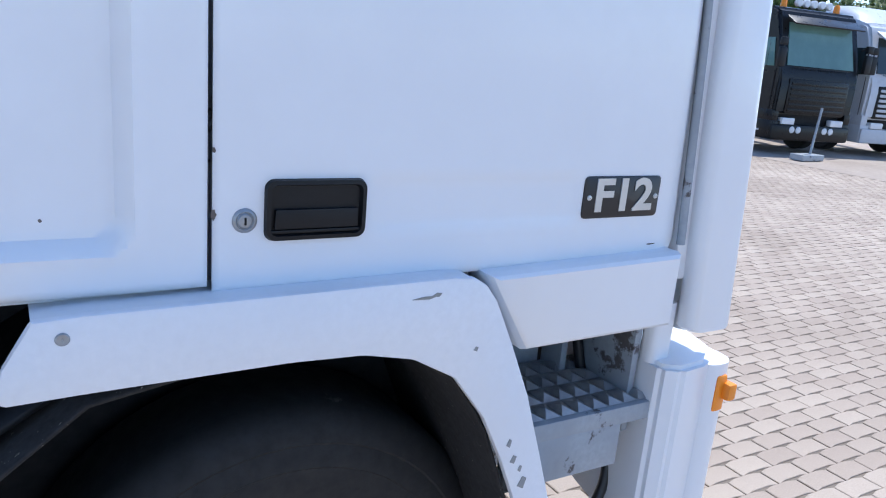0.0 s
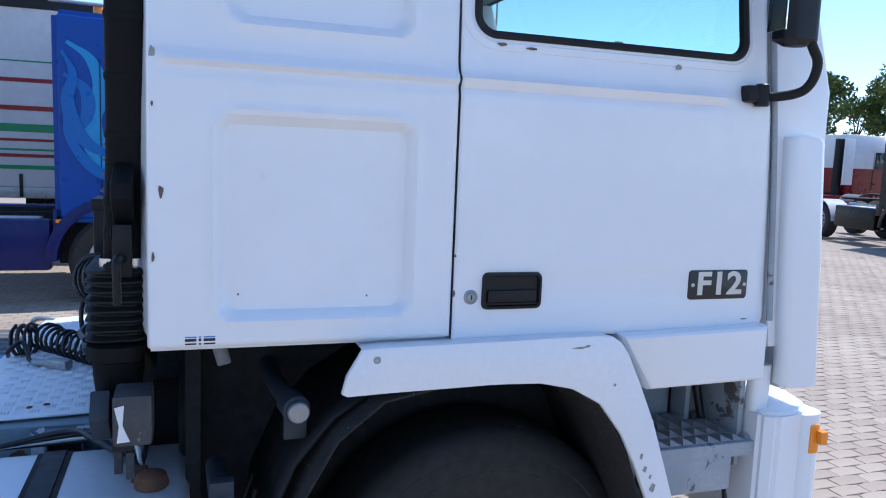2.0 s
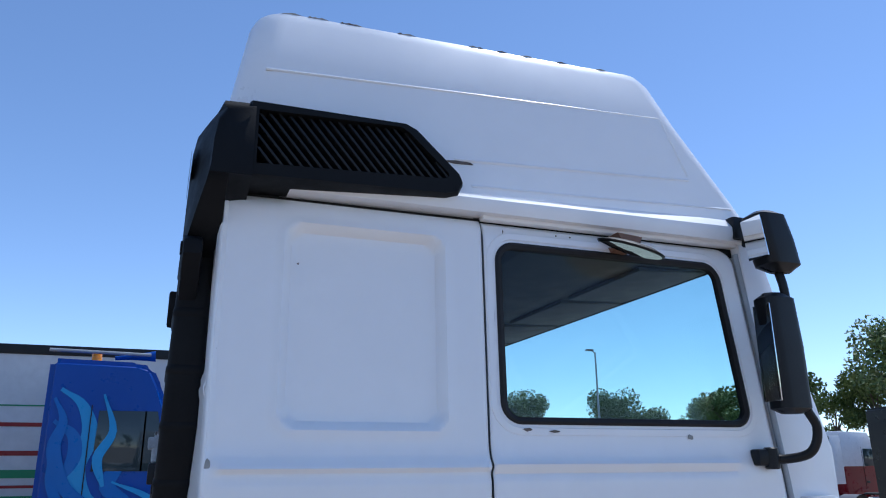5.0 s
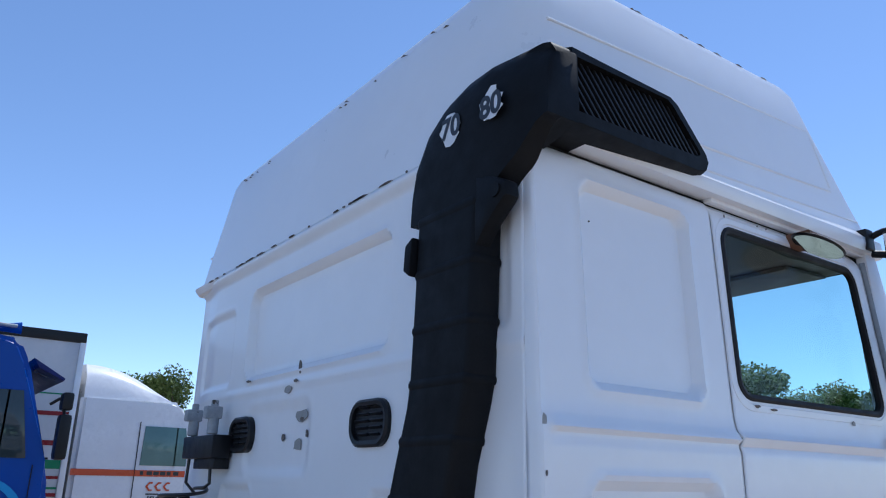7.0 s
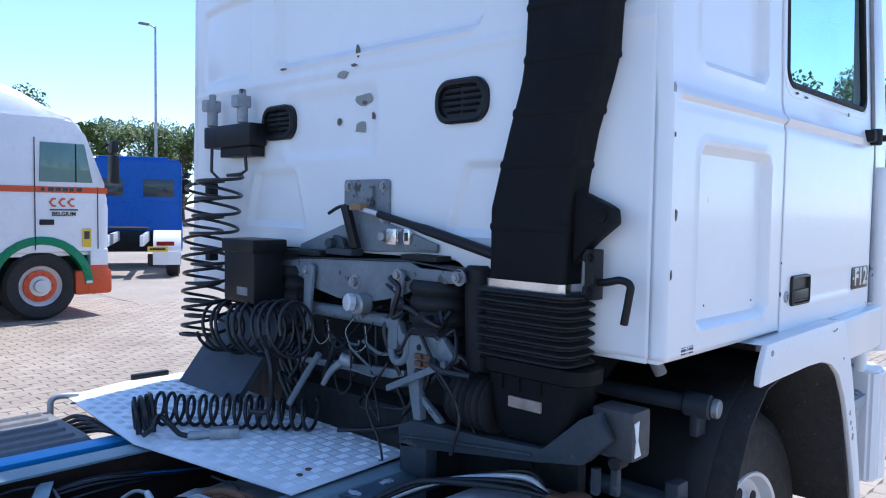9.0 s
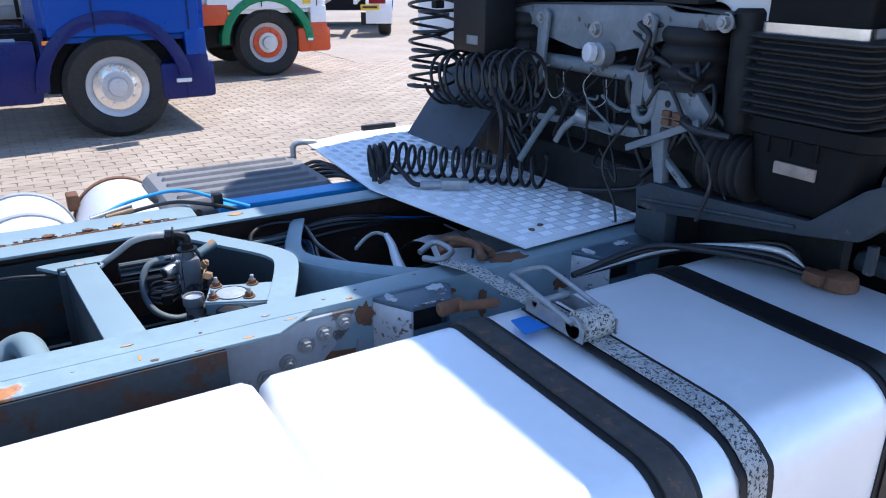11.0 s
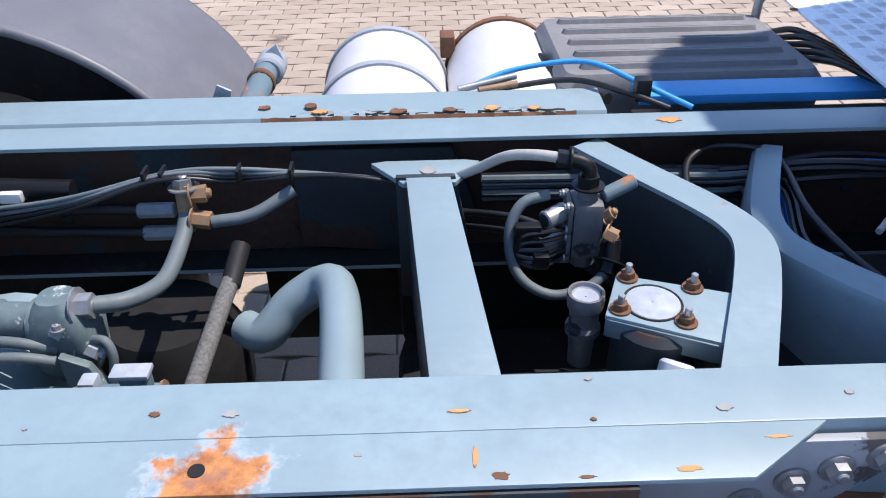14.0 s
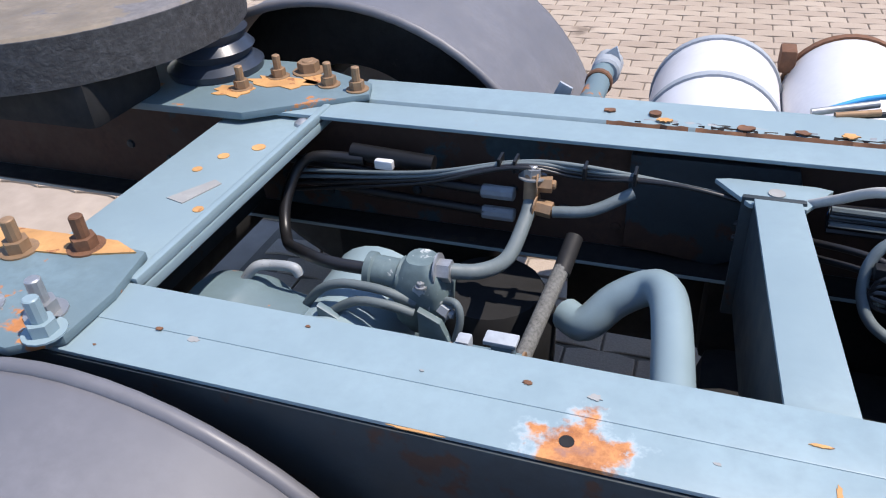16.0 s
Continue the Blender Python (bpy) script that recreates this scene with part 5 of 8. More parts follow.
# far outer channel with flaking rust
b = prism([(1.552, 0.968), (1.562, 0.985), (1.66, 0.990), (1.685, 0.972), (1.685, 0.75), (1.675, 0.75), (1.675, 0.965), (1.655, 0.98), (1.56, 0.975), (1.56, 0.80), (1.552, 0.80)], "x", -2.42, -1.20, 0.003)
chan = part("outer_channel", b, FRAME, far_rail)
for row in range(3):
    n, b = 46, bmesh.new()
    up, dn = [], []
    for k in range(n + 1):
        x = -1.86 + row * 0.03 + (0.60 - 0.05 * row) * k / n
        gap = 0.4 + 0.6 * abs(math.sin(k * 0.55 + row))
        curl = 0.004 + 0.016 * rnd.random() * gap
        up.append(b.verts.new((x, 1.553 + 0.012 * row + 0.004 * rnd.random(), 0.986 + 0.003 * rnd.random())))
        dn.append(b.verts.new((x + 0.006 * rnd.uniform(-1, 1), 1.548 - curl, 0.984 - (0.012 + 0.030 * rnd.random()) * gap)))
    for k in range(n):
        if rnd.random() < (0.92, 0.6, 0.45)[row]:
            b.faces.new((up[k], up[k + 1], dn[k + 1], dn[k]))
    bmesh.ops.delete(b, geom=[v for v in b.verts if not v.link_faces], context="VERTS")
    tagged(part("rust_flake", b, (RUST, DARK, GRIME)[row], chan), kind="stuff")
for k, (x, y, w) in enumerate(((-1.75, 1.575, 0.035), (-1.60, 1.568, 0.04), (-1.42, 1.572, 0.035), (-1.50, 1.57, 0.03), (-1.34, 1.568, 0.03), (-1.86, 1.60, 0.03))):
    blotch(chan, "z", (x, y, 0.9905), w, w * 0.7, 150 + k, RUST if k % 2 else ORANGE_RUST, 0.002)
# near-black strip laid over the blue lower flange
part("flange_strip", box((-4.6, 1.446, 0.7185), (-0.2, 1.512, 0.7215), 0), DARK, far_rail)
blotch(far_rail, "z", (-1.10, 1.495, 0.9915), 0.05, 0.03, 190, ORANGE_RUST, 0.0008)
part("weld_spot", cyl((-1.77, 1.60, 0.985), (-1.77, 1.60, 0.993), 0.012, 12), RUST, chan)
# straight cross member with gusset
b = prism([(-1.582, 1.335), (-1.508, 1.335), (-1.462, 0.80), (-1.545, 0.80)], "z", 0.965, 0.972, 0.001)
cm = part("cross_member", b, FRAME, frame_t)
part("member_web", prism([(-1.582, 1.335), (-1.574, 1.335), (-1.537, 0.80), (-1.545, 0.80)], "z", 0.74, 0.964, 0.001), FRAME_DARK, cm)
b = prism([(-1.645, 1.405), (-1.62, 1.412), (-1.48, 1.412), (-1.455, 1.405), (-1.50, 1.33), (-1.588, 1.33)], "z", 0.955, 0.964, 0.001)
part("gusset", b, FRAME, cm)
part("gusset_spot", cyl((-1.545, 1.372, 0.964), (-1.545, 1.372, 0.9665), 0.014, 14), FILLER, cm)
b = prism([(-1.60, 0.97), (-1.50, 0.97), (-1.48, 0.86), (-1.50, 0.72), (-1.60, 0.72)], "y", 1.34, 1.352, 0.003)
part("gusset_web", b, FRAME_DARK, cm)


def strip(path, w, z, t=0.008):
    """A flat steel strip along a path in the plan."""
    pts = smooth_path([(*p, 0) for p in path], 6)
    lo, hi = [], []
    for i, p in enumerate(pts):
        d = (pts[min(i + 1, len(pts) - 1)] - pts[max(i - 1, 0)]).normalized()
        n = Vector((-d.y, d.x, 0))
        lo.append(p - n * w / 2), hi.append(p + n * w / 2)
    b = bmesh.new()
    loft([[(a.x, a.y, z), (c.x, c.y, z), (c.x, c.y, z - t), (a.x, a.y, z - t)] for a, c in zip(lo, hi)], b)
    return b, lo, hi


# bent cross member with the relay valve
b, lo, hi = strip([(-1.262, 1.445), (-1.19, 1.335), (-1.12, 1.23), (-1.088, 1.165), (-1.084, 1.105), (-1.115, 1.015), (-1.165, 0.90), (-1.20, 0.82)], 0.060, 0.975)
bent = part("bent_member", b, FRAME, frame_t)
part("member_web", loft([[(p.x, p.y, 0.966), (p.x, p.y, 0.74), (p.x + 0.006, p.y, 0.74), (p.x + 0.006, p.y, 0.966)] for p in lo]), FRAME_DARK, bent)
for z, y in ((0.91, 1.20), (0.89, 1.16), (0.85, 1.12)):
    part("bolt_hole", cyl((-1.11, y, z), (-1.118, y, z), 0.006, 8), BRIGHT, bent)
# curved cross member nearer the cab
curve = smooth_path([(-0.956, 1.446, 0), (-1.02, 1.30, 0), (-1.055, 1.20, 0), (-1.052, 1.12, 0), (-1.00, 1.035, 0), (-0.93, 0.955, 0), (-0.86, 0.89, 0), (-0.80, 0.843, 0)], 5)
rings = []
for k, p in enumerate(curve):
    d = (curve[min(k + 1, len(curve) - 1)] - curve[max(k - 1, 0)]).normalized()
    n = Vector((-d.y, d.x, 0))
    rings.append([(p.x + n.x * o, p.y + n.y * o, z) for o, z in ((0.0, 0.72), (0.0, 0.945), (0.006, 0.958), (0.018, 0.964), (0.048, 0.966), (0.048, 0.958), (0.02, 0.956), (0.008, 0.945), (0.008, 0.72))])
part("curved_member", loft(rings), FRAME, frame_t)
# rear cross member and mounting plates under the fifth wheel
rcm = part("rear_cross_member", box((-2.665, 0.845, 0.955), (-2.44, 1.50, 0.975), 0.004), FRAME, frame_t)
part("member_flange", box((-2.455, 0.845, 0.976), (-2.44, 1.50, 0.995), 0.004), FRAME, rcm)
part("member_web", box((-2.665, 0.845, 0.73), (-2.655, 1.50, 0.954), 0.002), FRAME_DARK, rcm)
part("bare_patch", prism([(-2.57, 1.09), (-2.52, 1.17), (-2.50, 1.16), (-2.53, 1.08)], "z", 0.9745, 0.977, 0), FILLER, rcm)
for x, y, w in ((-2.56, 1.26, 0.012), (-2.51, 1.31, 0.014), (-2.49, 1.07, 0.01), (-2.58, 1.20, 0.01)):
    part("rust_spot", cyl((x, y, 0.974), (x, y, 0.9765), w, 9), ORANGE_RUST, rcm)
part("rivet", turned([(0, 0.018), (0.006, 0.016), (0.011, 0.008), (0.012, 0.001)], (-2.475, 1.43, 0.975), (0, 0, 1), 16), STEEL, rcm)
b = prism([(-3.5, 1.40), (-2.66, 1.40), (-2.60, 1.40), (-2.37, 1.55), (-2.39, 1.61), (-2.60, 1.70), (-3.5, 1.70)], "z", 0.985, 1.003, 0.004)
fplate = part("far_mounting_plate", b, FRAME_RUST, frame_t, "rust-streaked mounting plate with studs")
for k, (x, y, w, h) in enumerate(((-2.60, 1.57, 0.20, 0.09), (-2.52, 1.60, 0.10, 0.06), (-2.68, 1.50, 0.12, 0.08))):
    blotch(fplate, "z", (x, y, 1.0045), w, h, 170 + k, ORANGE_RUST, 0.002)
for x, y in ((-2.405, 1.565), (-2.48, 1.578), (-2.62, 1.60), (-2.67, 1.52)):
    part("stud", hexbolt((x, y, 1.003), (0, 0, 1), 0.017, 0.018, 0.035), BRASS, fplate)
part("plate_nut", hexbolt((-2.565, 1.645, 1.003), (0, 0, 1), 0.026, 0.022, 0.006), BRASS, fplate)
b = prism([(-3.5, 0.62), (-2.50, 0.66), (-2.44, 0.70), (-2.44, 0.80), (-2.46, 0.90), (-3.5, 0.93)], "z", 0.990, 1.006, 0.004)
nplate = part("near_mounting_plate", b, FRAME_RUST, frame_t, "rust-streaked mounting plate with studs")
part("rust_streak", prism([(-2.75, 0.84), (-2.56, 0.86), (-2.47, 0.89), (-2.52, 0.91), (-2.75, 0.90)], "z", 1.005, 1.009, 0), ORANGE_RUST, nplate)
for x, y, mt in ((-2.50, 0.735, STEEL), (-2.60, 0.72, STEEL), (-2.56, 0.885, RUST), (-2.66, 0.85, BRASS), (-2.47, 0.70, FRAME)):
    part("stud", hexbolt((x, y, 1.006), (0, 0, 1), 0.02, 0.018, 0.04), mt, nplate)
# dark inner floor of the frame: propeller shaft and axle
shaft = thing("propeller_shaft", "dark propeller shaft running under the frame", "drive shaft")
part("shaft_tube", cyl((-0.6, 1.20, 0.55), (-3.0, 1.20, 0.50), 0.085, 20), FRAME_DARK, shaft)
axle = thing("rear_axle", "grimy rear axle with air bellows", "axle")
b = cyl((-3.0, 0.3, 0.52), (-3.0, 2.1, 0.52), 0.12, 20, bev=0.02)
part("axle_tube", b, DARK, axle)
part("brake_drum", cyl((-2.25, 1.28, 0.70), (-2.25, 0.98, 0.70), 0.11, 24, bev=0.015), FRAME, axle)
b = box((-2.20, 0.45, 0.30), (-2.05, 0.75, 0.72), 0.03)
part("axle_bracket", b, DARK, axle)
# dark masses added below the rails to give the frame its shaded interior
under = thing("underframe_parts", "black boxes and bellows added to darken the frame's inside", "suspension")
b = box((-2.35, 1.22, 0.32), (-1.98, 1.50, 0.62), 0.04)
part("spring_fill", b, DARK, under)
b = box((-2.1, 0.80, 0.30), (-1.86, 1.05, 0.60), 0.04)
part("hanger_fill", b, DARK, under)
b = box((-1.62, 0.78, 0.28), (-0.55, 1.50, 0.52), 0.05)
part("underfloor_fill", b, DARK, under)
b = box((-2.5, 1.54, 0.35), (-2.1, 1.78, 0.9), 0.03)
part("bracket_fill", b, DARK, under)
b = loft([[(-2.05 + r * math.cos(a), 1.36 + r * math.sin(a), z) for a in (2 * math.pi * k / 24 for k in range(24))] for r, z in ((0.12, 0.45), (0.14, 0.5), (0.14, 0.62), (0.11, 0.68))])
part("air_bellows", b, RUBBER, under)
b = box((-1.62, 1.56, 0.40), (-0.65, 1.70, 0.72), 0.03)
part("carrier_fill", b, DARK, under)
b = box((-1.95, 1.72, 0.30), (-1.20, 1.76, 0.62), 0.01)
part("tank_side_fill", b, DARK, under)
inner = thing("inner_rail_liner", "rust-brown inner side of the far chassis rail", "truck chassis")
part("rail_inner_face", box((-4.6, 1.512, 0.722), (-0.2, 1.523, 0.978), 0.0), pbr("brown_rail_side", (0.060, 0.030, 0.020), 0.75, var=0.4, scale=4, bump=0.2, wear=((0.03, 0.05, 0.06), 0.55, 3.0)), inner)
for k in range(24):
    x = -0.5 - k * 0.11
    part("rivet", turned([(0, 0.012), (0.005, 0.010), (0.007, 0.001)], (x, 1.512, 0.77 + 0.03 * (k % 3)), (0, -1, 0), 8), FRAME_DARK, inner)
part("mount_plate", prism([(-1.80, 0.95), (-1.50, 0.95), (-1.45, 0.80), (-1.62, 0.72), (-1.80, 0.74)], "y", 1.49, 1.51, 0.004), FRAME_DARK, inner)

# ---- pipes, valves and hoses in the frame ----
pipe = thing("frame_pipe", "bent blue-grey steel pipe", "pipe")
part("pipe_bend", tube([(-1.66, 0.80, 0.86), (-1.67, 0.98, 0.855), (-1.69, 1.17, 0.85), (-1.72, 1.24, 0.83), (-1.78, 1.24, 0.79), (-1.83, 1.22, 0.74), (-1.87, 1.25, 0.73)], 0.032, 14), FRAME, pipe)
relay = thing("relay_valve", "grey brake relay valve with brass fittings and hoses", "valve")
CAST = pbr("dull_cast_alloy", (0.16, 0.165, 0.175), 0.55, 0.3, var=0.3, scale=14, bump=0.25, wear=((0.04, 0.04, 0.045), 0.56, 16.0))
b = box((-1.325, 1.205, 0.885), (-1.275, 1.265, 0.985), 0.012)
cyl((-1.30, 1.235, 0.98), (-1.30, 1.235, 1.005), 0.016, 14, b, 0.003)
cyl((-1.30, 1.235, 0.89), (-1.30, 1.235, 0.86), 0.022, 16, b, 0.006)
part("valve_body", b, CAST, relay)
for z in (0.962, 0.909):
    part("flange", box((-1.332, 1.205, z - 0.026), (-1.324, 1.262, z + 0.024), 0.004), CAST, relay)
    b = cyl((-1.332, 1.232, z), (-1.368, 1.21, z - 0.004), 0.0155, 16, bev=0.002)
    part("port", b, STEEL, relay)
    part("port_hole", cyl((-1.3685, 1.2097, z - 0.004), (-1.3695, 1.209, z - 0.004), 0.011, 14), DARK, relay)
    for y, q in ((1.210, 0.019), (1.256, 0.017), (1.210, -0.021), (1.256, -0.021)):
        part("flange_bolt", hexbolt((-1.332, y, z + q), (-1, 0, 0), 0.005, 0.004, 0.002), STEEL, relay)
part("green_stub", cyl((-1.275, 1.235, 0.985), (-1.225, 1.25, 1.002), 0.012, 12, bev=0.002), FRAME_RUST, relay)
part("elbow_nut", hexbolt((-1.30, 1.235, 1.003), (0, 0, 1), 0.017, 0.016, 0.004), BLACK, relay)
part("elbow", tube([(-1.30, 1.235, 1.01), (-1.30, 1.237, 1.032), (-1.312, 1.24, 1.042), (-1.335, 1.245, 1.046)], 0.0115, 10), BLACK, relay)
part("elbow_nut", hexbolt((-1.328, 1.243, 1.045), (-1, 0.1, 0.1), 0.014, 0.018, 0.006), BLACK, relay)
part("grey_air_hose", tube([(-1.345, 1.245, 1.048), (-1.38, 1.26, 1.046), (-1.42, 1.29, 1.03), (-1.46, 1.33, 0.99), (-1.50, 1.37, 0.95)], 0.0085, 10), PALEHOSE, relay)
part("fitting", hexbolt((-1.272, 1.225, 0.952), (0.5, -0.2, 0.5), 0.011, 0.014, 0.010), BRASS, relay)
part("fitting", hexbolt((-1.272, 1.215, 0.930), (0.6, -0.3, -0.2), 0.014, 0.018, 0.006), BRASS, relay)
part("union", cyl((-1.258, 1.208, 0.924), (-1.262, 1.19, 0.890), 0.013, 12, bev=0.003), BLACK, relay)
part("union_nut", hexbolt((-1.262, 1.190, 0.892), (-0.3, -0.5, -0.6), 0.016, 0.018, 0.006), BLACK, relay)
part("loop_hose", tube([(-1.268, 1.182, 0.880), (-1.30, 1.165, 0.862), (-1.355, 1.16, 0.852), (-1.40, 1.17, 0.872), (-1.42, 1.19, 0.905), (-1.42, 1.21, 0.95), (-1.40, 1.225, 0.982), (-1.36, 1.235, 0.99)], 0.0085, 8), GREYHOSE, relay)
for k in range(5):
    part("wire", tube([(-1.325, 1.215, 0.94 - 0.012 * k), (-1.37, 1.19, 0.95 - 0.016 * k), (-1.405, 1.185, 0.945 - 0.012 * k), (-1.415, 1.19, 0.90 + 0.006 * k)], 0.0035, 6), HOSE, relay)
part("wire_plug", box((-1.415, 1.185, 0.942), (-1.375, 1.205, 0.962), 0.004), BLACK, relay)
part("wire_plug", box((-1.385, 1.18, 0.885), (-1.36, 1.20, 0.91), 0.004), BLACK, relay)
for z in (0.87, 0.90):
    part("rear_pipe", tube([(-1.33, 1.26, z), (-1.40, 1.30, z + 0.01), (-1.50, 1.36, z - 0.01), (-1.60, 1.40, z - 0.02)], 0.006, 7), HOSE, relay)
prot = thing("air_dryer_cap", "blue-grey bracket with four studs over an air dryer", "air dryer")
part("dryer_plate", prism([(-1.325, 0.968), (-1.292, 1.055), (-1.14, 1.003), (-1.175, 0.900)], "z", 0.958, 0.966, 0.002), FRAME, prot)
part("plate_lip", prism([(-1.325, 0.966), (-1.32, 0.962), (-1.176, 0.896), (-1.175, 0.900)], "z", 0.935, 0.962, 0.0008), FRAME_RUST, prot)
for x, y in ((-1.279, 1.045), (-1.199, 1.018), (-1.304, 0.978), (-1.228, 0.948)):
    part("stud", hexbolt((x, y, 0.966), (0, 0, 1), 0.0095, 0.009, 0.004), RUST, prot)
    part("stud_thread", cyl((x, y, 0.974), (x, y, 0.990), 0.0048, 8, bev=0.001), STEEL, prot)
part("dryer_dome", turned([(0, 0.036), (0.0012, 0.0345), (0.0014, 0.02), (0.0015, 0.001)], (-1.259, 0.99, 0.9665), (0, 0, 1), 28), GALV, prot, "pale dryer lid")
part("lid_ring", turned([(0, 0.039), (0.0016, 0.0385), (0.0016, 0.036), (0, 0.0355)], (-1.259, 0.99, 0.9662), (0, 0, 1), 28), DARK, prot)
part("dryer_canister", cyl((-1.255, 0.975, 0.957), (-1.255, 0.975, 0.70), 0.055, 24, bev=0.01), FRAME_DARK, prot)
cap = thing("gauge_cap", "round fitting with a glass cap", "fitting")
b = turned([(-0.004, 0.019), (0.0, 0.021), (0.0, 0.0245), (-0.008, 0.0255), (-0.022, 0.024), (-0.026, 0.020), (-0.05, 0.020), (-0.055, 0.024), (-0.065, 0.024), (-0.07, 0.018), (-0.12, 0.016)], (-1.341, 1.012, 0.970), (0, 0, 1), 20)
part("cap_body", b, CAST, cap)
part("cap_glass", turned([(-0.004, 0.020), (-0.007, 0.017), (-0.0075, 0.001)], (-1.341, 1.012, 0.970), (0, 0, 1), 20), GALV, cap)
part("cap_elbow", tube([(-1.36, 0.96, 0.88), (-1.37, 0.93, 0.84), (-1.39, 0.90, 0.80)], 0.018, 10), BLACK, cap)
b = cyl((-1.25, 0.895, 0.95), (-1.27, 0.86, 0.90), 0.022, 12, bev=0.004)
cyl((-1.27, 0.88, 0.93), (-1.31, 0.89, 0.90), 0.015, 12, b, 0.003)
part("cap_union", b, ALU_DULL, cap)
tee = thing("hose_tee", "brass pipe tee with grey brake hoses", "fitting")
b = cyl((-1.965, 1.36, 0.90), (-1.965, 1.37, 0.955), 0.016, 12, bev=0.003)
hexbolt((-1.955, 1.365, 0.935), (1, 0.1, 0), 0.016, 0.025, 0.01, b)
hexbolt((-1.955, 1.35, 0.895), (1, -0.1, -0.1), 0.016, 0.03, 0.01, b)
part("tee_body", b, BRASS, tee)
part("tee_nut", hexbolt((-1.965, 1.37, 0.945), (0, 0.1, 1), 0.018, 0.016, 0.008), STEEL, tee)
part("brake_hose", tube([(-1.965, 1.355, 0.90), (-1.968, 1.31, 0.875), (-1.975, 1.22, 0.86), (-2.005, 1.15, 0.875), (-2.06, 1.12, 0.887)], 0.014, 10), GREYHOSE, tee)
part("air_pipe", tube([(-1.92, 1.345, 0.89), (-1.85, 1.35, 0.90), (-1.78, 1.38, 0.93)], 0.011, 10), GREYHOSE, tee)
part("braided_hose", tube([(-1.88, 1.30, 0.83), (-1.895, 1.20, 0.80), (-1.92, 1.02, 0.74), (-1.93, 0.85, 0.70)], 0.015, 10), pbr("braided_hose", (0.17, 0.17, 0.16), 0.8, var=0.6, scale=200, fine=400, bump=0.6), tee)
part("hose_sleeve", tube([(-1.875, 1.33, 0.85), (-1.885, 1.26, 0.815)], 0.017, 10, per=0), RUBBER, tee)
lines = thing("brake_lines", "bundle of thin black brake lines with ties", "pipe")
for k in range(4):
    o = 0.008 * k
    part("brake_line", tube([(-1.50, 1.40 - o, 0.92), (-1.70, 1.40 - o, 0.945 + o * 0.5), (-1.88, 1.39, 0.968 - o), (-2.0, 1.385 - o, 0.965), (-2.2, 1.38, 0.92 - o), (-2.5, 1.40, 0.88 - 2 * o)], 0.0042, 7), GREYHOSE if k < 2 else HOSE, lines)
for x in (-1.78, -1.87, -2.0, -2.03):
    part("tie", box((x - 0.003, 1.365, 0.950), (x + 0.003, 1.400, 0.976), 0.002), BLACK, lines)
part("union_block", tube([(-2.36, 1.42, 0.93), (-2.18, 1.42, 0.92)], 0.018, 10, per=0), BLACK, lines)
part("tap", box((-2.30, 1.39, 0.91), (-2.26, 1.41, 0.93), 0.004), ALU_DULL, lines)
for z in (0.86, 0.81):
    part("lower_line", tube([(-2.55, 1.45, z + 0.02), (-2.3, 1.46, z), (-2.05, 1.45, z - 0.005)], 0.010, 8), HOSE, lines)
    part("fitting", cyl((-2.09, 1.45, z - 0.005), (-2.02, 1.45, z - 0.005), 0.015, 10, bev=0.003), GRIME, lines)
part("long_hose", tube([(-2.33, 1.41, 0.92), (-2.46, 1.40, 0.91), (-2.49, 1.34, 0.84), (-2.46, 1.27, 0.79), (-2.37, 1.17, 0.845), (-2.28, 1.12, 0.867), (-2.20, 1.12, 0.865)], 0.012, 10), HOSE, lines)
CASTING = pbr("flaked_green_casting", (0.12, 0.17, 0.18), 0.55, var=0.3, scale=16, bump=0.3, wear=((0.42, 0.45, 0.45), 0.60, 28.0))
brake = thing("brake_valve", "blue-grey brake valve casting with hoses over the axle", "valve")
b = loft([[(x, y, z) for x, y in rrect(w, d, 0.02, 4, -2.10, 1.125)] for w, d, z in ((0.06, 0.06, 0.76), (0.09, 0.085, 0.79), (0.10, 0.09, 0.85), (0.075, 0.075, 0.885), (0.05, 0.05, 0.905))])
part("casting", b, CASTING, brake)
part("casting_neck", turned([(0, 0.034), (0.012, 0.036), (0.016, 0.029), (0.06, 0.029), (0.064, 0.033), (0.075, 0.033), (0.078, 0.001)], (-2.125, 1.12, 0.862), (-1, 0, 0.05), 18), CASTING, brake)
for k in range(5):
    a = 2 * math.pi * k / 5
    part("casting_bolt", hexbolt((-2.10 + 0.038 * math.cos(a), 1.12 + 0.036 * math.sin(a), 0.872), (0, 0, 1), 0.007, 0.007, 0.004), STEEL, brake)
part("inlet_nut", hexbolt((-2.07, 1.12, 0.887), (1, 0, 0.05), 0.020, 0.022, 0.004), STEEL, brake)
part("side_nut", hexbolt((-2.07, 1.10, 0.83), (1, -0.4, -0.2), 0.014, 0.03, 0.012), GREYPAINT, brake)
part("bleed_pipe", tube([(-2.06, 1.10, 0.84), (-2.03, 1.09, 0.845), (-2.02, 1.08, 0.82), (-2.03, 1.07, 0.77)], 0.007, 8), GREYHOSE, brake)
part("lower_bracket", prism([(-2.09, 0.84), (-2.05, 0.82), (-2.03, 0.77), (-1.99, 0.74), (-2.02, 0.72), (-2.09, 0.74)], "y", 1.06, 1.075, 0.003), CASTING, brake)
part("clevis", box((-2.15, 1.02, 0.72), (-2.09, 1.07, 0.78), 0.01), CASTING, brake)
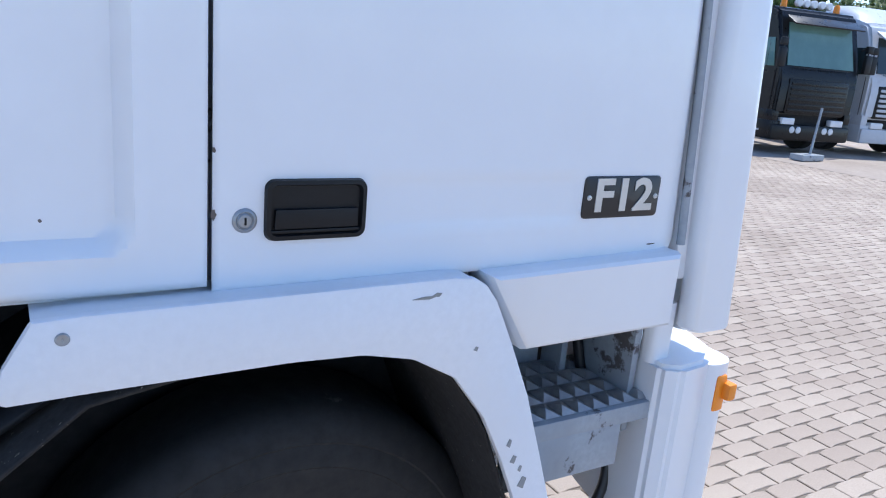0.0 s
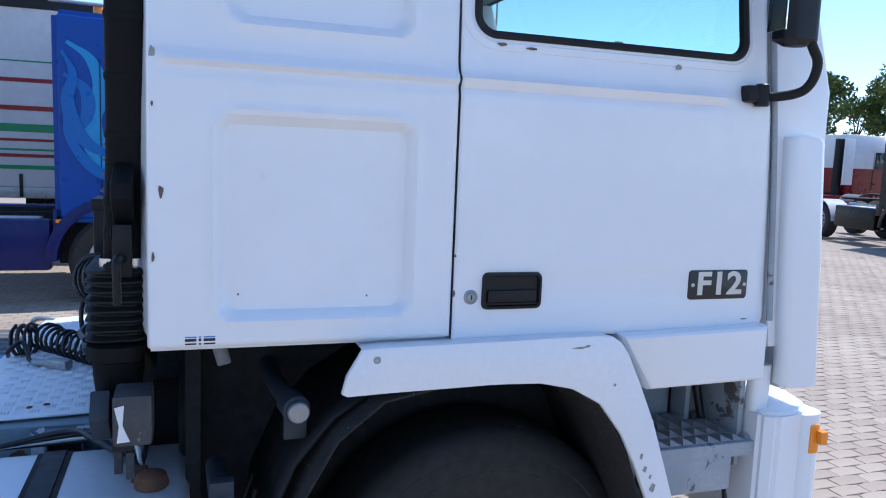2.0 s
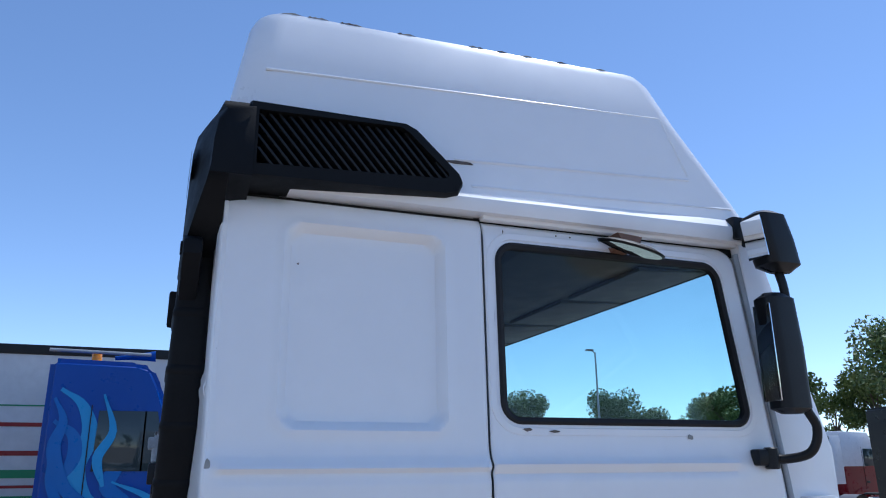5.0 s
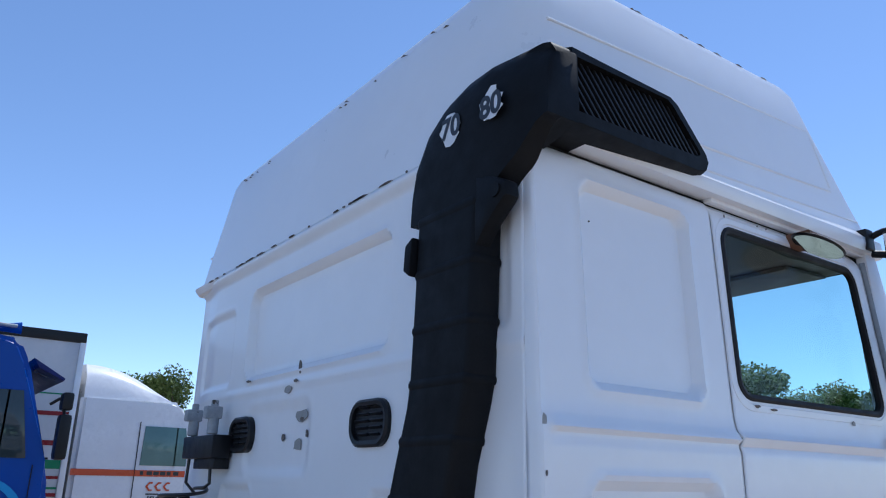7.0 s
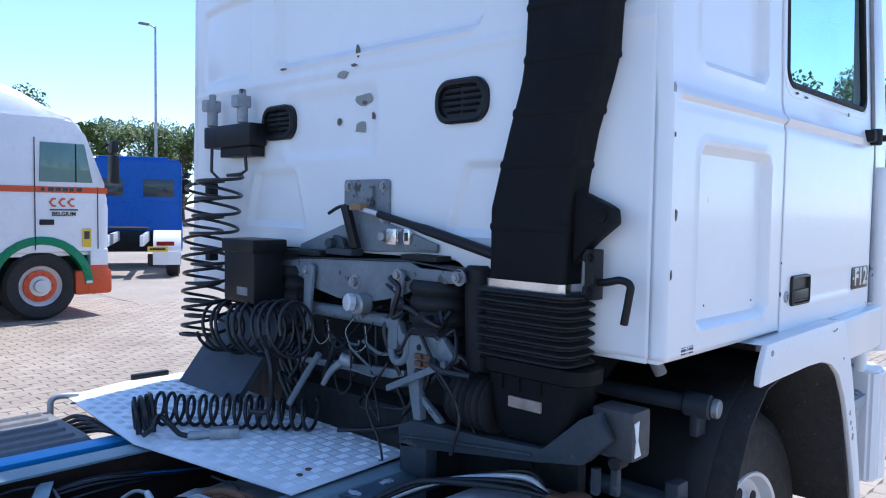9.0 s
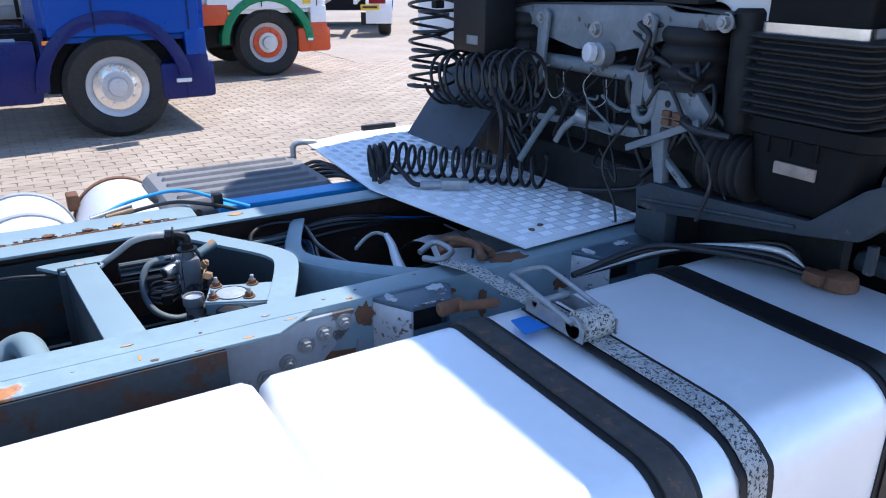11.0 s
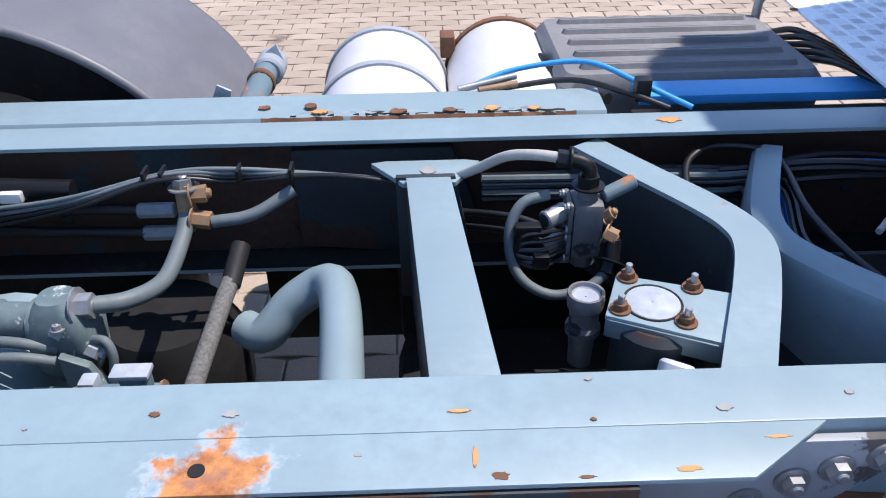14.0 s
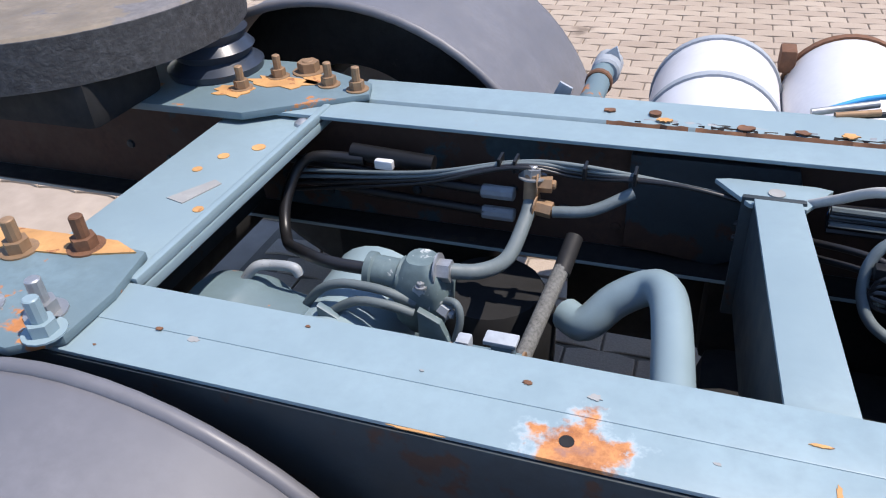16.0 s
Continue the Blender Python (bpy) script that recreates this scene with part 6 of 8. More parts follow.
b = turned([(0.0, 0.13), (0.015, 0.15), (0.10, 0.155), (0.115, 0.15), (0.13, 0.14), (0.24, 0.13), (0.26, 0.08), (0.262, 0.001)], (-2.54, 1.06, 0.665), (1, -0.1, 0.03), 28)
part("brake_chamber", b, FRAME_RUST, brake)
part("chamber_bracket", prism([(-2.27, 0.83), (-2.20, 0.79), (-2.16, 0.72), (-2.27, 0.70)], "y", 1.04, 1.055, 0.003), FRAME_RUST, brake)
part("bracket_stud", cyl((-2.25, 1.035, 0.765), (-2.21, 1.035, 0.767), 0.007, 8), STEEL, brake)
part("valve_hose", tube([(-2.10, 1.085, 0.835), (-2.14, 1.08, 0.852), (-2.183, 1.08, 0.858), (-2.24, 1.08, 0.855), (-2.285, 1.08, 0.83), (-2.33, 1.08, 0.77), (-2.36, 1.07, 0.715)], 0.0085, 8), GREYHOSE, brake)
part("valve_hose", tube([(-2.10, 1.07, 0.825), (-2.15, 1.06, 0.843), (-2.21, 1.06, 0.835), (-2.27, 1.06, 0.785), (-2.31, 1.06, 0.715)], 0.0085, 8), GREYHOSE, brake)
part("hose_nut", hexbolt((-2.345, 1.075, 0.745), (-0.4, 0, -0.9), 0.013, 0.035, 0.004), BRASS, brake)
part("hose_elbow", tube([(-2.46, 1.10, 0.80), (-2.43, 1.11, 0.835), (-2.40, 1.12, 0.838), (-2.355, 1.12, 0.84), (-2.345, 1.12, 0.825)], 0.010, 8), GREYPAINT, brake)
b = box((-1.965, 0.865, 0.915), (-1.865, 0.895, 0.945), 0.005)
part("height_valve", b, FRAME_RUST, brake)
part("valve_boss", box((-1.955, 0.87, 0.943), (-1.935, 0.892, 0.966), 0.004), GREYPAINT, brake)
part("valve_boss", box((-1.905, 0.868, 0.943), (-1.875, 0.894, 0.972), 0.004), FRAME_RUST, brake)
part("valve_lever", box((-1.915, 0.868, 0.971), (-1.87, 0.892, 0.978), 0.002), GREYPAINT, brake)
part("valve_nut", hexbolt((-1.865, 0.88, 0.935), (1, 0, 0), 0.013, 0.022, 0.006), BRASS, brake)
part("valve_nut", hexbolt((-1.966, 0.88, 0.932), (-1, 0, 0), 0.011, 0.015, 0.004), BRASS, brake)
part("valve_pipe", tube([(-1.845, 0.88, 0.936), (-1.81, 0.878, 0.935), (-1.77, 0.872, 0.915), (-1.75, 0.868, 0.88)], 0.005, 7), HOSE, brake)
part("spring", tube(helix((-2.28, 0.95, 0.72), (-2.20, 0.93, 0.74), 0.016, 8, 8), 0.003, 5, per=0), STEEL, brake)
cables = thing("cable_bundle", "coiled black and blue cables inside the frame", "cable", kind="stuff")
rnd = random.Random(21)
for k in range(18):
    o, q = rnd.uniform(-0.03, 0.03), rnd.uniform(-0.02, 0.03)
    mt = BLUEPLASTIC if k == 3 else (GREYHOSE if k % 5 == 0 else HOSE)
    part("cable_run", tube([(-1.45, 1.42 + o * 0.5, 0.90 + q), (-1.05, 1.42 + o, 0.90 + q), (-0.95 + o, 1.38, 0.90 + q), (-0.98 + o, 1.20, 0.89 + q), (-0.93 + o, 1.08, 0.89 + q), (-0.82, 0.95 + o * 0.5, 0.90)], 0.006, 6), mt, cables)
    if k % 3 == 0:
        part("cable_run", tube([(-1.02, 1.42, 0.90 + q), (-0.8, 1.40 + o, 0.93 + q), (-0.5, 1.40 + o, 0.90), (-0.3, 1.38, 0.86)], 0.006, 6), BLUEPLASTIC if k == 3 else HOSE, cables)
part("cable_loop", tube([(-1.111, 1.316, 0.93), (-1.08, 1.42, 0.945), (-1.014, 1.457, 0.955), (-0.931, 1.411, 0.955), (-0.948, 1.218, 0.95), (-0.923, 1.058, 0.945), (-0.86, 0.955, 0.93)], 0.0065, 7), HOSE, cables)
part("grey_lead", tube([(-0.847, 1.196, 0.93), (-0.79, 1.25, 0.935), (-0.745, 1.275, 0.935), (-0.722, 1.25, 0.93)], 0.0055, 7), PALEHOSE, cables)
part("taped_lead", tube([(-0.722, 1.25, 0.93), (-0.745, 1.17, 0.93), (-0.777, 1.08, 0.925), (-0.798, 1.0, 0.91)], lambda t: 0.009 + 0.008 * t, 9), ALU_DULL, cables)
part("thin_loop", tube([(-0.55, 1.20, 0.95), (-0.52, 1.10, 0.93), (-0.58, 1.0, 0.90), (-0.64, 0.96, 0.88)], 0.004, 6), HOSE, cables)
wrap = thing("plastic_sheet", "pale crumpled cover over the gearbox", "cover")
rings = []
for i in range(9):
    x = -0.66 + i * 0.055
    rings.append([(x + 0.01 * rnd.uniform(-1, 1), 0.98 + j * 0.045, 0.87 + 0.05 * math.sin(j / 7 * math.pi) + 0.016 * rnd.uniform(-1, 1)) for j in range(8)])
part("sheet_fold", loft(rings, caps=False, closed=False), pbr("pale_cover", (0.50, 0.48, 0.46), 0.7, var=0.15, scale=6), wrap)

# ---- fifth wheel and rear mudguards ----
fifth = thing("fifth_wheel_coupling", "greasy black fifth wheel coupling plate", "fifth wheel")
pts = [(-3.16 + 0.43 * math.cos(a), 1.56 + 0.43 * math.sin(a)) for a in (2 * math.pi * k / 40 for k in range(40))]
b = loft([[(x, y, z) for x, y in pts] for z in (1.10, 1.115, 1.20)])
part("coupling_plate", b, FELT, fifth)
b = loft([[(-3.16 + (x + 3.16) * s, 1.56 + (y - 1.56) * s, z) for x, y in pts] for s, z in ((0.99, 1.1995), (0.97, 1.206))])
part("plate_top", b, GREASE, fifth)
b = box((-3.2, 1.25, 1.0), (-2.85, 1.48, 1.11), 0.02)
part("pedestal", b, DARK, fifth)
b = loft([[(-2.80 + r * math.cos(a), 1.62 + r * math.sin(a), z) for a in (2 * math.pi * k / 24 for k in range(24))] for r, z in ((0.11, 1.0), (0.115, 1.02), (0.085, 1.04), (0.10, 1.06), (0.08, 1.08), (0.09, 1.10))])
part("pedestal_boot", b, pbr("blue_black_boot", (0.03, 0.04, 0.06), 0.35, var=0.2), fifth)


def mudguard(y0, y1, cx, cz, r, rim_y):
    g = thing("rear_mudguard", "grey plastic rear wheel mudguard", "mudguard", "rear mudguards")
    n = 30
    ang = [radians(5 + 165 * k / n) for k in range(n + 1)]
    rings = [[(cx + r * math.cos(a), y, cz + r * math.sin(a)) for a in ang] for y in (y0, y0 + 0.02, (y0 + y1) / 2, y1 - 0.02, y1)]
    thick(part("guard_shell", loft(rings, caps=False, closed=False), MUDGUARD, g), 0.008)
    b = tube([(cx + (r - 0.002) * math.cos(a), rim_y, cz + (r - 0.002) * math.sin(a)) for a in ang], 0.012, 8, per=0)
    part("guard_rim", b, MUDGUARD, g)
    return g


g_far = mudguard(1.80, 2.40, -2.60, 0.50, 0.62, 1.80)
part("bracket_tube", tube([(-1.925, 1.70, 0.93), (-1.925, 1.95, 0.93)], 0.028, 12, per=0), FRAME_RUST, g_far)
part("bracket_cap", cyl((-1.92, 1.95, 0.93), (-1.92, 2.03, 0.93), 0.036, 14, bev=0.006), GREYPAINT, g_far)
part("bracket_ring", cyl((-1.925, 1.88, 0.93), (-1.925, 1.90, 0.93), 0.033, 14, bev=0.003), RUST, g_far)
part("bracket_plate", prism([(-2.03, 0.90), (-2.0, 0.965), (-1.97, 0.95), (-1.99, 0.88)], "y", 1.79, 1.798, 0.002), GALV, g_far)
part("bracket_plate", prism([(-1.95, 0.95), (-1.90, 0.985), (-1.885, 0.94), (-1.93, 0.90)], "y", 1.99, 2.0, 0.002), GALV, g_far)
g_near = mudguard(0.02, 0.64, -2.40, 0.50, 0.505, 0.64)
for x, y, f, r in ((-2.50, 0.06, -1, 0.46), (-2.50, 0.39, -1, 0.46), (-2.75, 2.44, 1, 0.525)):
    wheel((x, y, r), f, r, rim_r=r - 0.225)

# ---- tanks ----
tank = thing("fuel_tank", "brushed aluminium fuel tank with black straps", "fuel tank")


def tank_ring(x, g=0.0):
    return [(x, y, z) for y, z in rrect(0.66 - 2 * g, 0.66 - 2 * g, 0.09 - g * 0.5, 8, 0.265, 0.665)]


def tank_body(x0, x1, owner, name="tank_shell"):
    return part(name, loft([tank_ring(x0, 0.03), tank_ring(x0 + 0.01, 0.01), tank_ring(x0 + 0.03), tank_ring(x1 - 0.03), tank_ring(x1 - 0.01, 0.01), tank_ring(x1, 0.03)]), ALU, owner, smooth=45)


tank_body(-1.335, 0.03, tank)


def strap(x, w, mt, owner, name, lift=0.004, label="", z_in=None):
    out = rrect(0.66 + 2 * lift, 0.66 + 2 * lift, 0.09 + lift, 8, 0.265, 0.665)
    out = [p for p in out if p[0] < 0.56]
    k = max(range(len(out)), key=lambda i: out[i][0] + (10 if out[i][1] > 0.9 else 0))
    out = out[k:] + out[:k]
    inn = [(y + (0.265 - y) * 0.012, z + (0.665 - z) * 0.012) for y, z in out]
    b = loft([[(x - w / 2, *p), (x + w / 2, *p), (x + w / 2, *q), (x - w / 2, *q)] for p, q in zip(out, inn)])
    return part(name, b, mt, owner, label)


strap(-0.315, 0.085, RUBBER, tank, "strap_pad", 0.003)
strap(-0.315, 0.055, BLACK, tank, "steel_strap", 0.007)
strap(-0.885, 0.085, RUBBER, tank, "strap_pad", 0.003)
strap(-0.885, 0.055, pbr("rust_pitted_strap", (0.05, 0.045, 0.042), 0.7, var=0.4, scale=20, bump=0.4, wear=((0.13, 0.075, 0.05), 0.6, 25.0)), tank, "steel_strap", 0.008, "pitted black steel strap")
part("strap_bolt", cyl((-0.885, 0.57, 1.012), (-0.80, 0.55, 1.012), 0.011, 12, bev=0.003), RUST, tank)
part("strap_hinge", cyl((-0.92, 0.60, 1.0), (-0.86, 0.595, 1.005), 0.016, 12, bev=0.004), RUST, tank)
CAP = Matrix.Translation((-0.06, -0.015, 0.985)) @ Matrix.Rotation(radians(42), 4, "X")
b = turned([(0.0, 0.046), (0.01, 0.05), (0.04, 0.05), (0.047, 0.045), (0.05, 0.02), (0.052, 0.018), (0.052, 0.001)], (0, 0, 0), (0, 0, 1), 36)
b.transform(CAP)
capo = part("filler_cap", b, BRIGHT, tank, "chrome fuel filler cap")
for k in range(12):
    a0, a1 = 2 * math.pi * (k - 0.28) / 12, 2 * math.pi * (k + 0.28) / 12
    part("grip_lug", prism([(r * math.cos(a), r * math.sin(a)) for r, a in ((0.040, a0), (0.054, a0), (0.054, a1), (0.040, a1))], "z", 0.012, 0.045, 0.003, m=CAP), BRIGHT, capo)
b = turned([(-0.02, 0.075), (0.0, 0.062), (0.004, 0.055), (0.006, 0.04)], (0, 0, 0), (0, 0, 1), 30)
b.transform(Matrix.Translation((-0.06, -0.015, 0.985)) @ Matrix.Rotation(radians(42), 4, "X"))
part("filler_neck", b, ALU, tank)
sender = thing("tank_sender", "rusty tank sender unit with black hoses", "tank fitting")
part("sender_body", turned([(0, 0.04), (0.006, 0.042), (0.03, 0.036), (0.034, 0.03), (0.038, 0.001)], (-0.06, 0.245, 0.997), (0, 0, 1), 20), RUST, sender)
part("sender_plug", box((-0.11, 0.26, 0.998), (-0.07, 0.31, 1.03), 0.008), RUST, sender)
for k in range(4):
    part("tank_hose", tube([(-0.09, 0.29 + 0.01 * k, 1.015), (-0.14 + 0.02 * k, 0.38, 1.03 + 0.01 * k), (-0.22 + 0.03 * k, 0.50, 1.035), (-0.30 + 0.03 * k, 0.62, 1.02 - 0.01 * k), (-0.5, 0.66, 0.97)], 0.008, 8), ALU_DULL if k == 2 else HOSE, sender)
tank2 = thing("second_tank", "white panelled tank behind the fuel tank", "tank")
b = loft([[(x, y, z) for y, z in rrect(0.58 - 2 * g, 0.64 - 2 * g, 0.05, 6, 0.235, 0.70)] for x, g in ((-1.98, 0.03), (-1.97, 0.0), (-1.375, 0.0), (-1.36, 0.006), (-1.352, 0.02))])
part("tank_shell", b, TANKWHITE, tank2)
ratchet = thing("ratchet_strap", "worn ratchet strap hooked to the chassis rail", "strap")
pts = [(-0.66, 0.60, 1.0), (-0.655, 0.50, 1.012), (-0.65, 0.30, 1.01), (-0.645, 0.10, 1.006), (-0.645, 0.02, 1.0), (-0.645, -0.045, 0.965), (-0.645, -0.07, 0.90), (-0.645, -0.072, 0.6)]
b = loft([[(x - 0.024, y, z + 0.006), (x + 0.024, y, z + 0.006), (x + 0.024, y, z + 0.003), (x - 0.024, y, z + 0.003)] for x, y, z in smooth_path(pts, 5)])
part("webbing", b, WEB, ratchet)
b = loft([[(x - 0.04, y - 0.0, z + 0.0), (x + 0.04, y, z), (x + 0.04, y, z - 0.004), (x - 0.04, y, z - 0.004)] for x, y, z in smooth_path(pts[1:], 5)])
part("rubber_mat", b, RUBBER, ratchet)
b = bmesh.new()
q = [(-0.69, 0.85, 1.0), (-0.675, 0.72, 1.02), (-0.665, 0.60, 1.018), (-0.66, 0.46, 1.02)]
loft([[(x - 0.022, y, z), (x + 0.022, y, z), (x + 0.022, y, z - 0.003), (x - 0.022, y, z - 0.003)] for x, y, z in q], b)
part("webbing", b, WEB, ratchet)
b = box((-0.70, 0.30, 1.018), (-0.695, 0.48, 1.05), 0.002)
box((-0.615, 0.30, 1.018), (-0.61, 0.48, 1.05), 0.002, b)
cyl((-0.70, 0.33, 1.04), (-0.61, 0.33, 1.04), 0.024, 14, b, 0.003)
cyl((-0.70, 0.45, 1.045), (-0.61, 0.45, 1.045), 0.008, 10, b)
tube([(-0.70, 0.33, 1.05), (-0.70, 0.50, 1.075), (-0.69, 0.54, 1.075), (-0.62, 0.54, 1.075), (-0.61, 0.50, 1.075), (-0.61, 0.33, 1.05)], 0.006, 8, b, 3)
part("ratchet_body", b, STEEL, ratchet)
part("webbing_roll", cyl((-0.69, 0.33, 1.04), (-0.62, 0.33, 1.04), 0.032, 18), WEB, ratchet)
part("blue_tab", prism([(-0.76, 0.40), (-0.70, 0.40), (-0.71, 0.46), (-0.75, 0.46)], "z", 1.012, 1.015, 0), BLUEPLASTIC, ratchet)
part("hook", tube([(-0.71, 0.92, 1.0), (-0.66, 0.93, 1.015), (-0.65, 0.86, 1.012), (-0.70, 0.84, 1.006), (-0.72, 0.88, 1.0)], 0.008, 8), STEEL, ratchet)
part("rust_hook", tube([(-0.66, 0.88, 1.0), (-0.64, 0.93, 1.012), (-0.60, 0.91, 1.018), (-0.58, 0.85, 1.015), (-0.60, 0.80, 1.005)], 0.011, 9), RUST, ratchet)
part("rust_hook", tube([(-0.62, 0.92, 1.005), (-0.57, 0.87, 1.012), (-0.56, 0.81, 1.006)], 0.010, 9), RUST, ratchet)
ratchet.matrix_basis = BASE @ Matrix.Translation((-0.08, 0, 0))
brk = thing("tank_bracket", "chipped blue steel tank bracket on the rail", "bracket")
CHIPPED = pbr("chipped_blue_paint", (0.075, 0.11, 0.145), 0.4, var=0.15, wear=((0.55, 0.55, 0.55), 0.64, 14.0))
BARE = pbr("flaking_white_paint", (0.50, 0.51, 0.52), 0.7, var=0.25, scale=9, bump=0.3, wear=((0.13, 0.07, 0.045), 0.55, 16.0))
for x0 in (-1.0, -0.42):
    b = prism([(x0, 0.7615), (x0 + 0.052, 0.667), (x0 + 0.155, 0.668), (x0 + 0.192, 0.735), (x0 + 0.182, 0.7615)], "z", 0.974, 0.985, 0.003)
    top = part("bracket_top", b, CHIPPED, brk)
    blotch(top, "z", (x0 + 0.15, 0.738, 0.9875), 0.07, 0.04, 200, BARE, 0.002)
    blotch(top, "z", (x0 + 0.035, 0.735, 0.9875), 0.03, 0.06, 201, BARE, 0.002)
    part("bracket_web", prism([(x0, 0.7615), (x0 + 0.008, 0.7615), (x0 + 0.058, 0.672), (x0 + 0.050, 0.668)], "z", 0.72, 0.974, 0.001), BARE, brk)
    part("bracket_web", prism([(x0 + 0.058, 0.668), (x0 + 0.155, 0.669), (x0 + 0.155, 0.676), (x0 + 0.058, 0.676)], "z", 0.72, 0.925, 0.001), CHIPPED, brk)
    part("bracket_web", box((x0 + 0.148, 0.677, 0.72), (x0 + 0.155, 0.760, 0.973), 0.001), CHIPPED, brk)
    part("bracket_mouth", box((x0 + 0.062, 0.70, 0.90), (x0 + 0.145, 0.71, 0.973), 0), DARK, brk)
    blotch(brk, "z", (x0 + 0.10, 0.668, 0.9875), 0.09, 0.008, 204, BARE, 0.002)

# ---- far side: air tanks, battery box, catwalk ----
for x, r, y0, y1 in ((-1.655, 0.165, 1.72, 2.30), (-1.335, 0.155, 1.74, 2.36)):
    t = thing("air_tank", "white cylindrical air tank with strap bands", "air tank", "air tanks")
    c = 0.945 - r
    part("tank_drum", turned([(0, 0.02), (0.01, r * 0.6), (0.035, r * 0.9), (0.06, r), (y1 - y0 - 0.06, r), (y1 - y0 - 0.03, r * 0.9), (y1 - y0, r * 0.6), (y1 - y0 + 0.01, 0.01)], (x, y0, c), (0, 1, 0), 40), TANKWHITE, t)
    for y in ((y0 + 0.22, y1 - 0.10) if r > 0.16 else (y1 - 0.10,)):
        part("tank_band", turned([(0, r), (0.0, r + 0.006), (0.025, r + 0.006), (0.025, r)], (x, y, c), (0, 1, 0), 40), GREYPAINT if r > 0.16 else RUST, t)
    if r < 0.16:
        part("band_clamp", box((x - 0.17, y1 - 0.12, c + 0.06), (x - 0.13, y1 - 0.05, c + 0.12), 0.006), RUST, t)
lead = thing("blue_air_line", "blue air line with fittings on the rail", "hose")
part("air_line", tube([(-1.45, 1.70, 0.985), (-1.36, 1.72, 1.01), (-1.22, 1.70, 1.03), (-1.12, 1.62, 1.01), (-1.04, 1.55, 0.99)], 0.0055, 8), STRIPBLUE, lead)
part("air_line", tube([(-1.40, 1.68, 0.985), (-1.25, 1.68, 1.0), (-1.15, 1.60, 1.0), (-1.08, 1.56, 0.985)], 0.006, 8), HOSE, lead)
part("line_fitting", tube([(-1.48, 1.68, 0.985), (-1.36, 1.71, 1.0)], 0.0075, 8, per=0), STEEL, lead)
part("line_fitting", tube([(-1.44, 1.66, 0.99), (-1.36, 1.68, 0.995)], 0.007, 8, per=0), BRASS, lead)
part("line_clip", box((-1.14, 1.59, 0.985), (-1.11, 1.62, 1.03), 0.004), BLACK, lead)
batt = thing("battery_box", "weathered grey ribbed plastic battery box lid", "battery box")
b = loft([[(x, y, z) for x, y in rrect(w, h, 0.03, 4, -0.948, 2.03)] for w, h, z in ((0.57, 0.42, 0.70), (0.60, 0.45, 0.90), (0.60, 0.45, 0.93), (0.565, 0.415, 0.955))])
lid = part("battery_lid", b, GREYPLASTIC, batt)
for k in range(5):
    y = 1.865 + k * 0.083
    b = loft([[(x, yy, z) for x, yy in rrect(w, h, 0.01, 3, -0.948, y)] for w, h, z in ((0.50, 0.030, 0.953), (0.49, 0.018, 0.966))])
    part("lid_rib", b, GREYPLASTIC, lid)
part("lid_strap", tube([(-1.27, 2.10, 0.90), (-1.25, 1.98, 0.93), (-1.22, 1.86, 0.91), (-1.16, 1.72, 0.94)], 0.012, 8), RUBBER, batt)
part("blue_strip", box((-1.10, 1.69, 0.935), (-0.50, 1.775, 0.956), 0.004), STRIPBLUE, batt, "bright blue plastic strip")
part("black_strip", box((-1.12, 1.56, 0.88), (-0.50, 1.689, 0.930), 0.006), RUBBER, batt)
for k in range(5):
    b = tube([(-0.64, 2.16 - 0.05 * k, 0.93), (-0.62, 2.06 - 0.06 * k, 0.965), (-0.57, 1.95 - 0.06 * k, 0.955), (-0.50, 1.80 - 0.03 * k, 0.94)], 0.008, 7)
    part("battery_lead", b, HOSE, batt)
hook = thing("grab_hook", "bent grey steel grab handle by the catwalk", "handle")
part("hook_bar", tube([(-0.66, 2.22, 0.80), (-0.66, 2.22, 0.97), (-0.655, 2.22, 1.0), (-0.635, 2.22, 1.01), (-0.60, 2.21, 1.01), (-0.565, 2.21, 1.005)], 0.012, 10), STEEL, hook)
walkway = thing("catwalk_plate", "aluminium tread-plate catwalk behind the cab", "catwalk")
plan = [(-0.538, 0.808), (-0.655, 1.50), (-0.60, 2.235), (-0.33, 2.33), (0.02, 2.33), (0.02, 1.95), (-0.04, 1.93), (-0.05, 1.0), (-0.04, 0.845)]
TREAD = pbr("tread_aluminium", (0.90, 0.91, 0.93), 0.40, 0.1, var=0.08, scale=6, fine=80, bump=0.08, wear=((0.3, 0.3, 0.31), 0.70, 20.0))
part("plate", prism(plan, "z", 0.998, 1.004, 0.001), TREAD, walkway)


def in_plan(x, y):
    ins = False
    for (x0, y0), (x1, y1) in zip(plan, plan[1:] + plan[:1]):
        if (y0 > y) != (y1 > y) and x < (x1 - x0) * (y - y0) / (y1 - y0) + x0:
            ins = not ins
    return ins


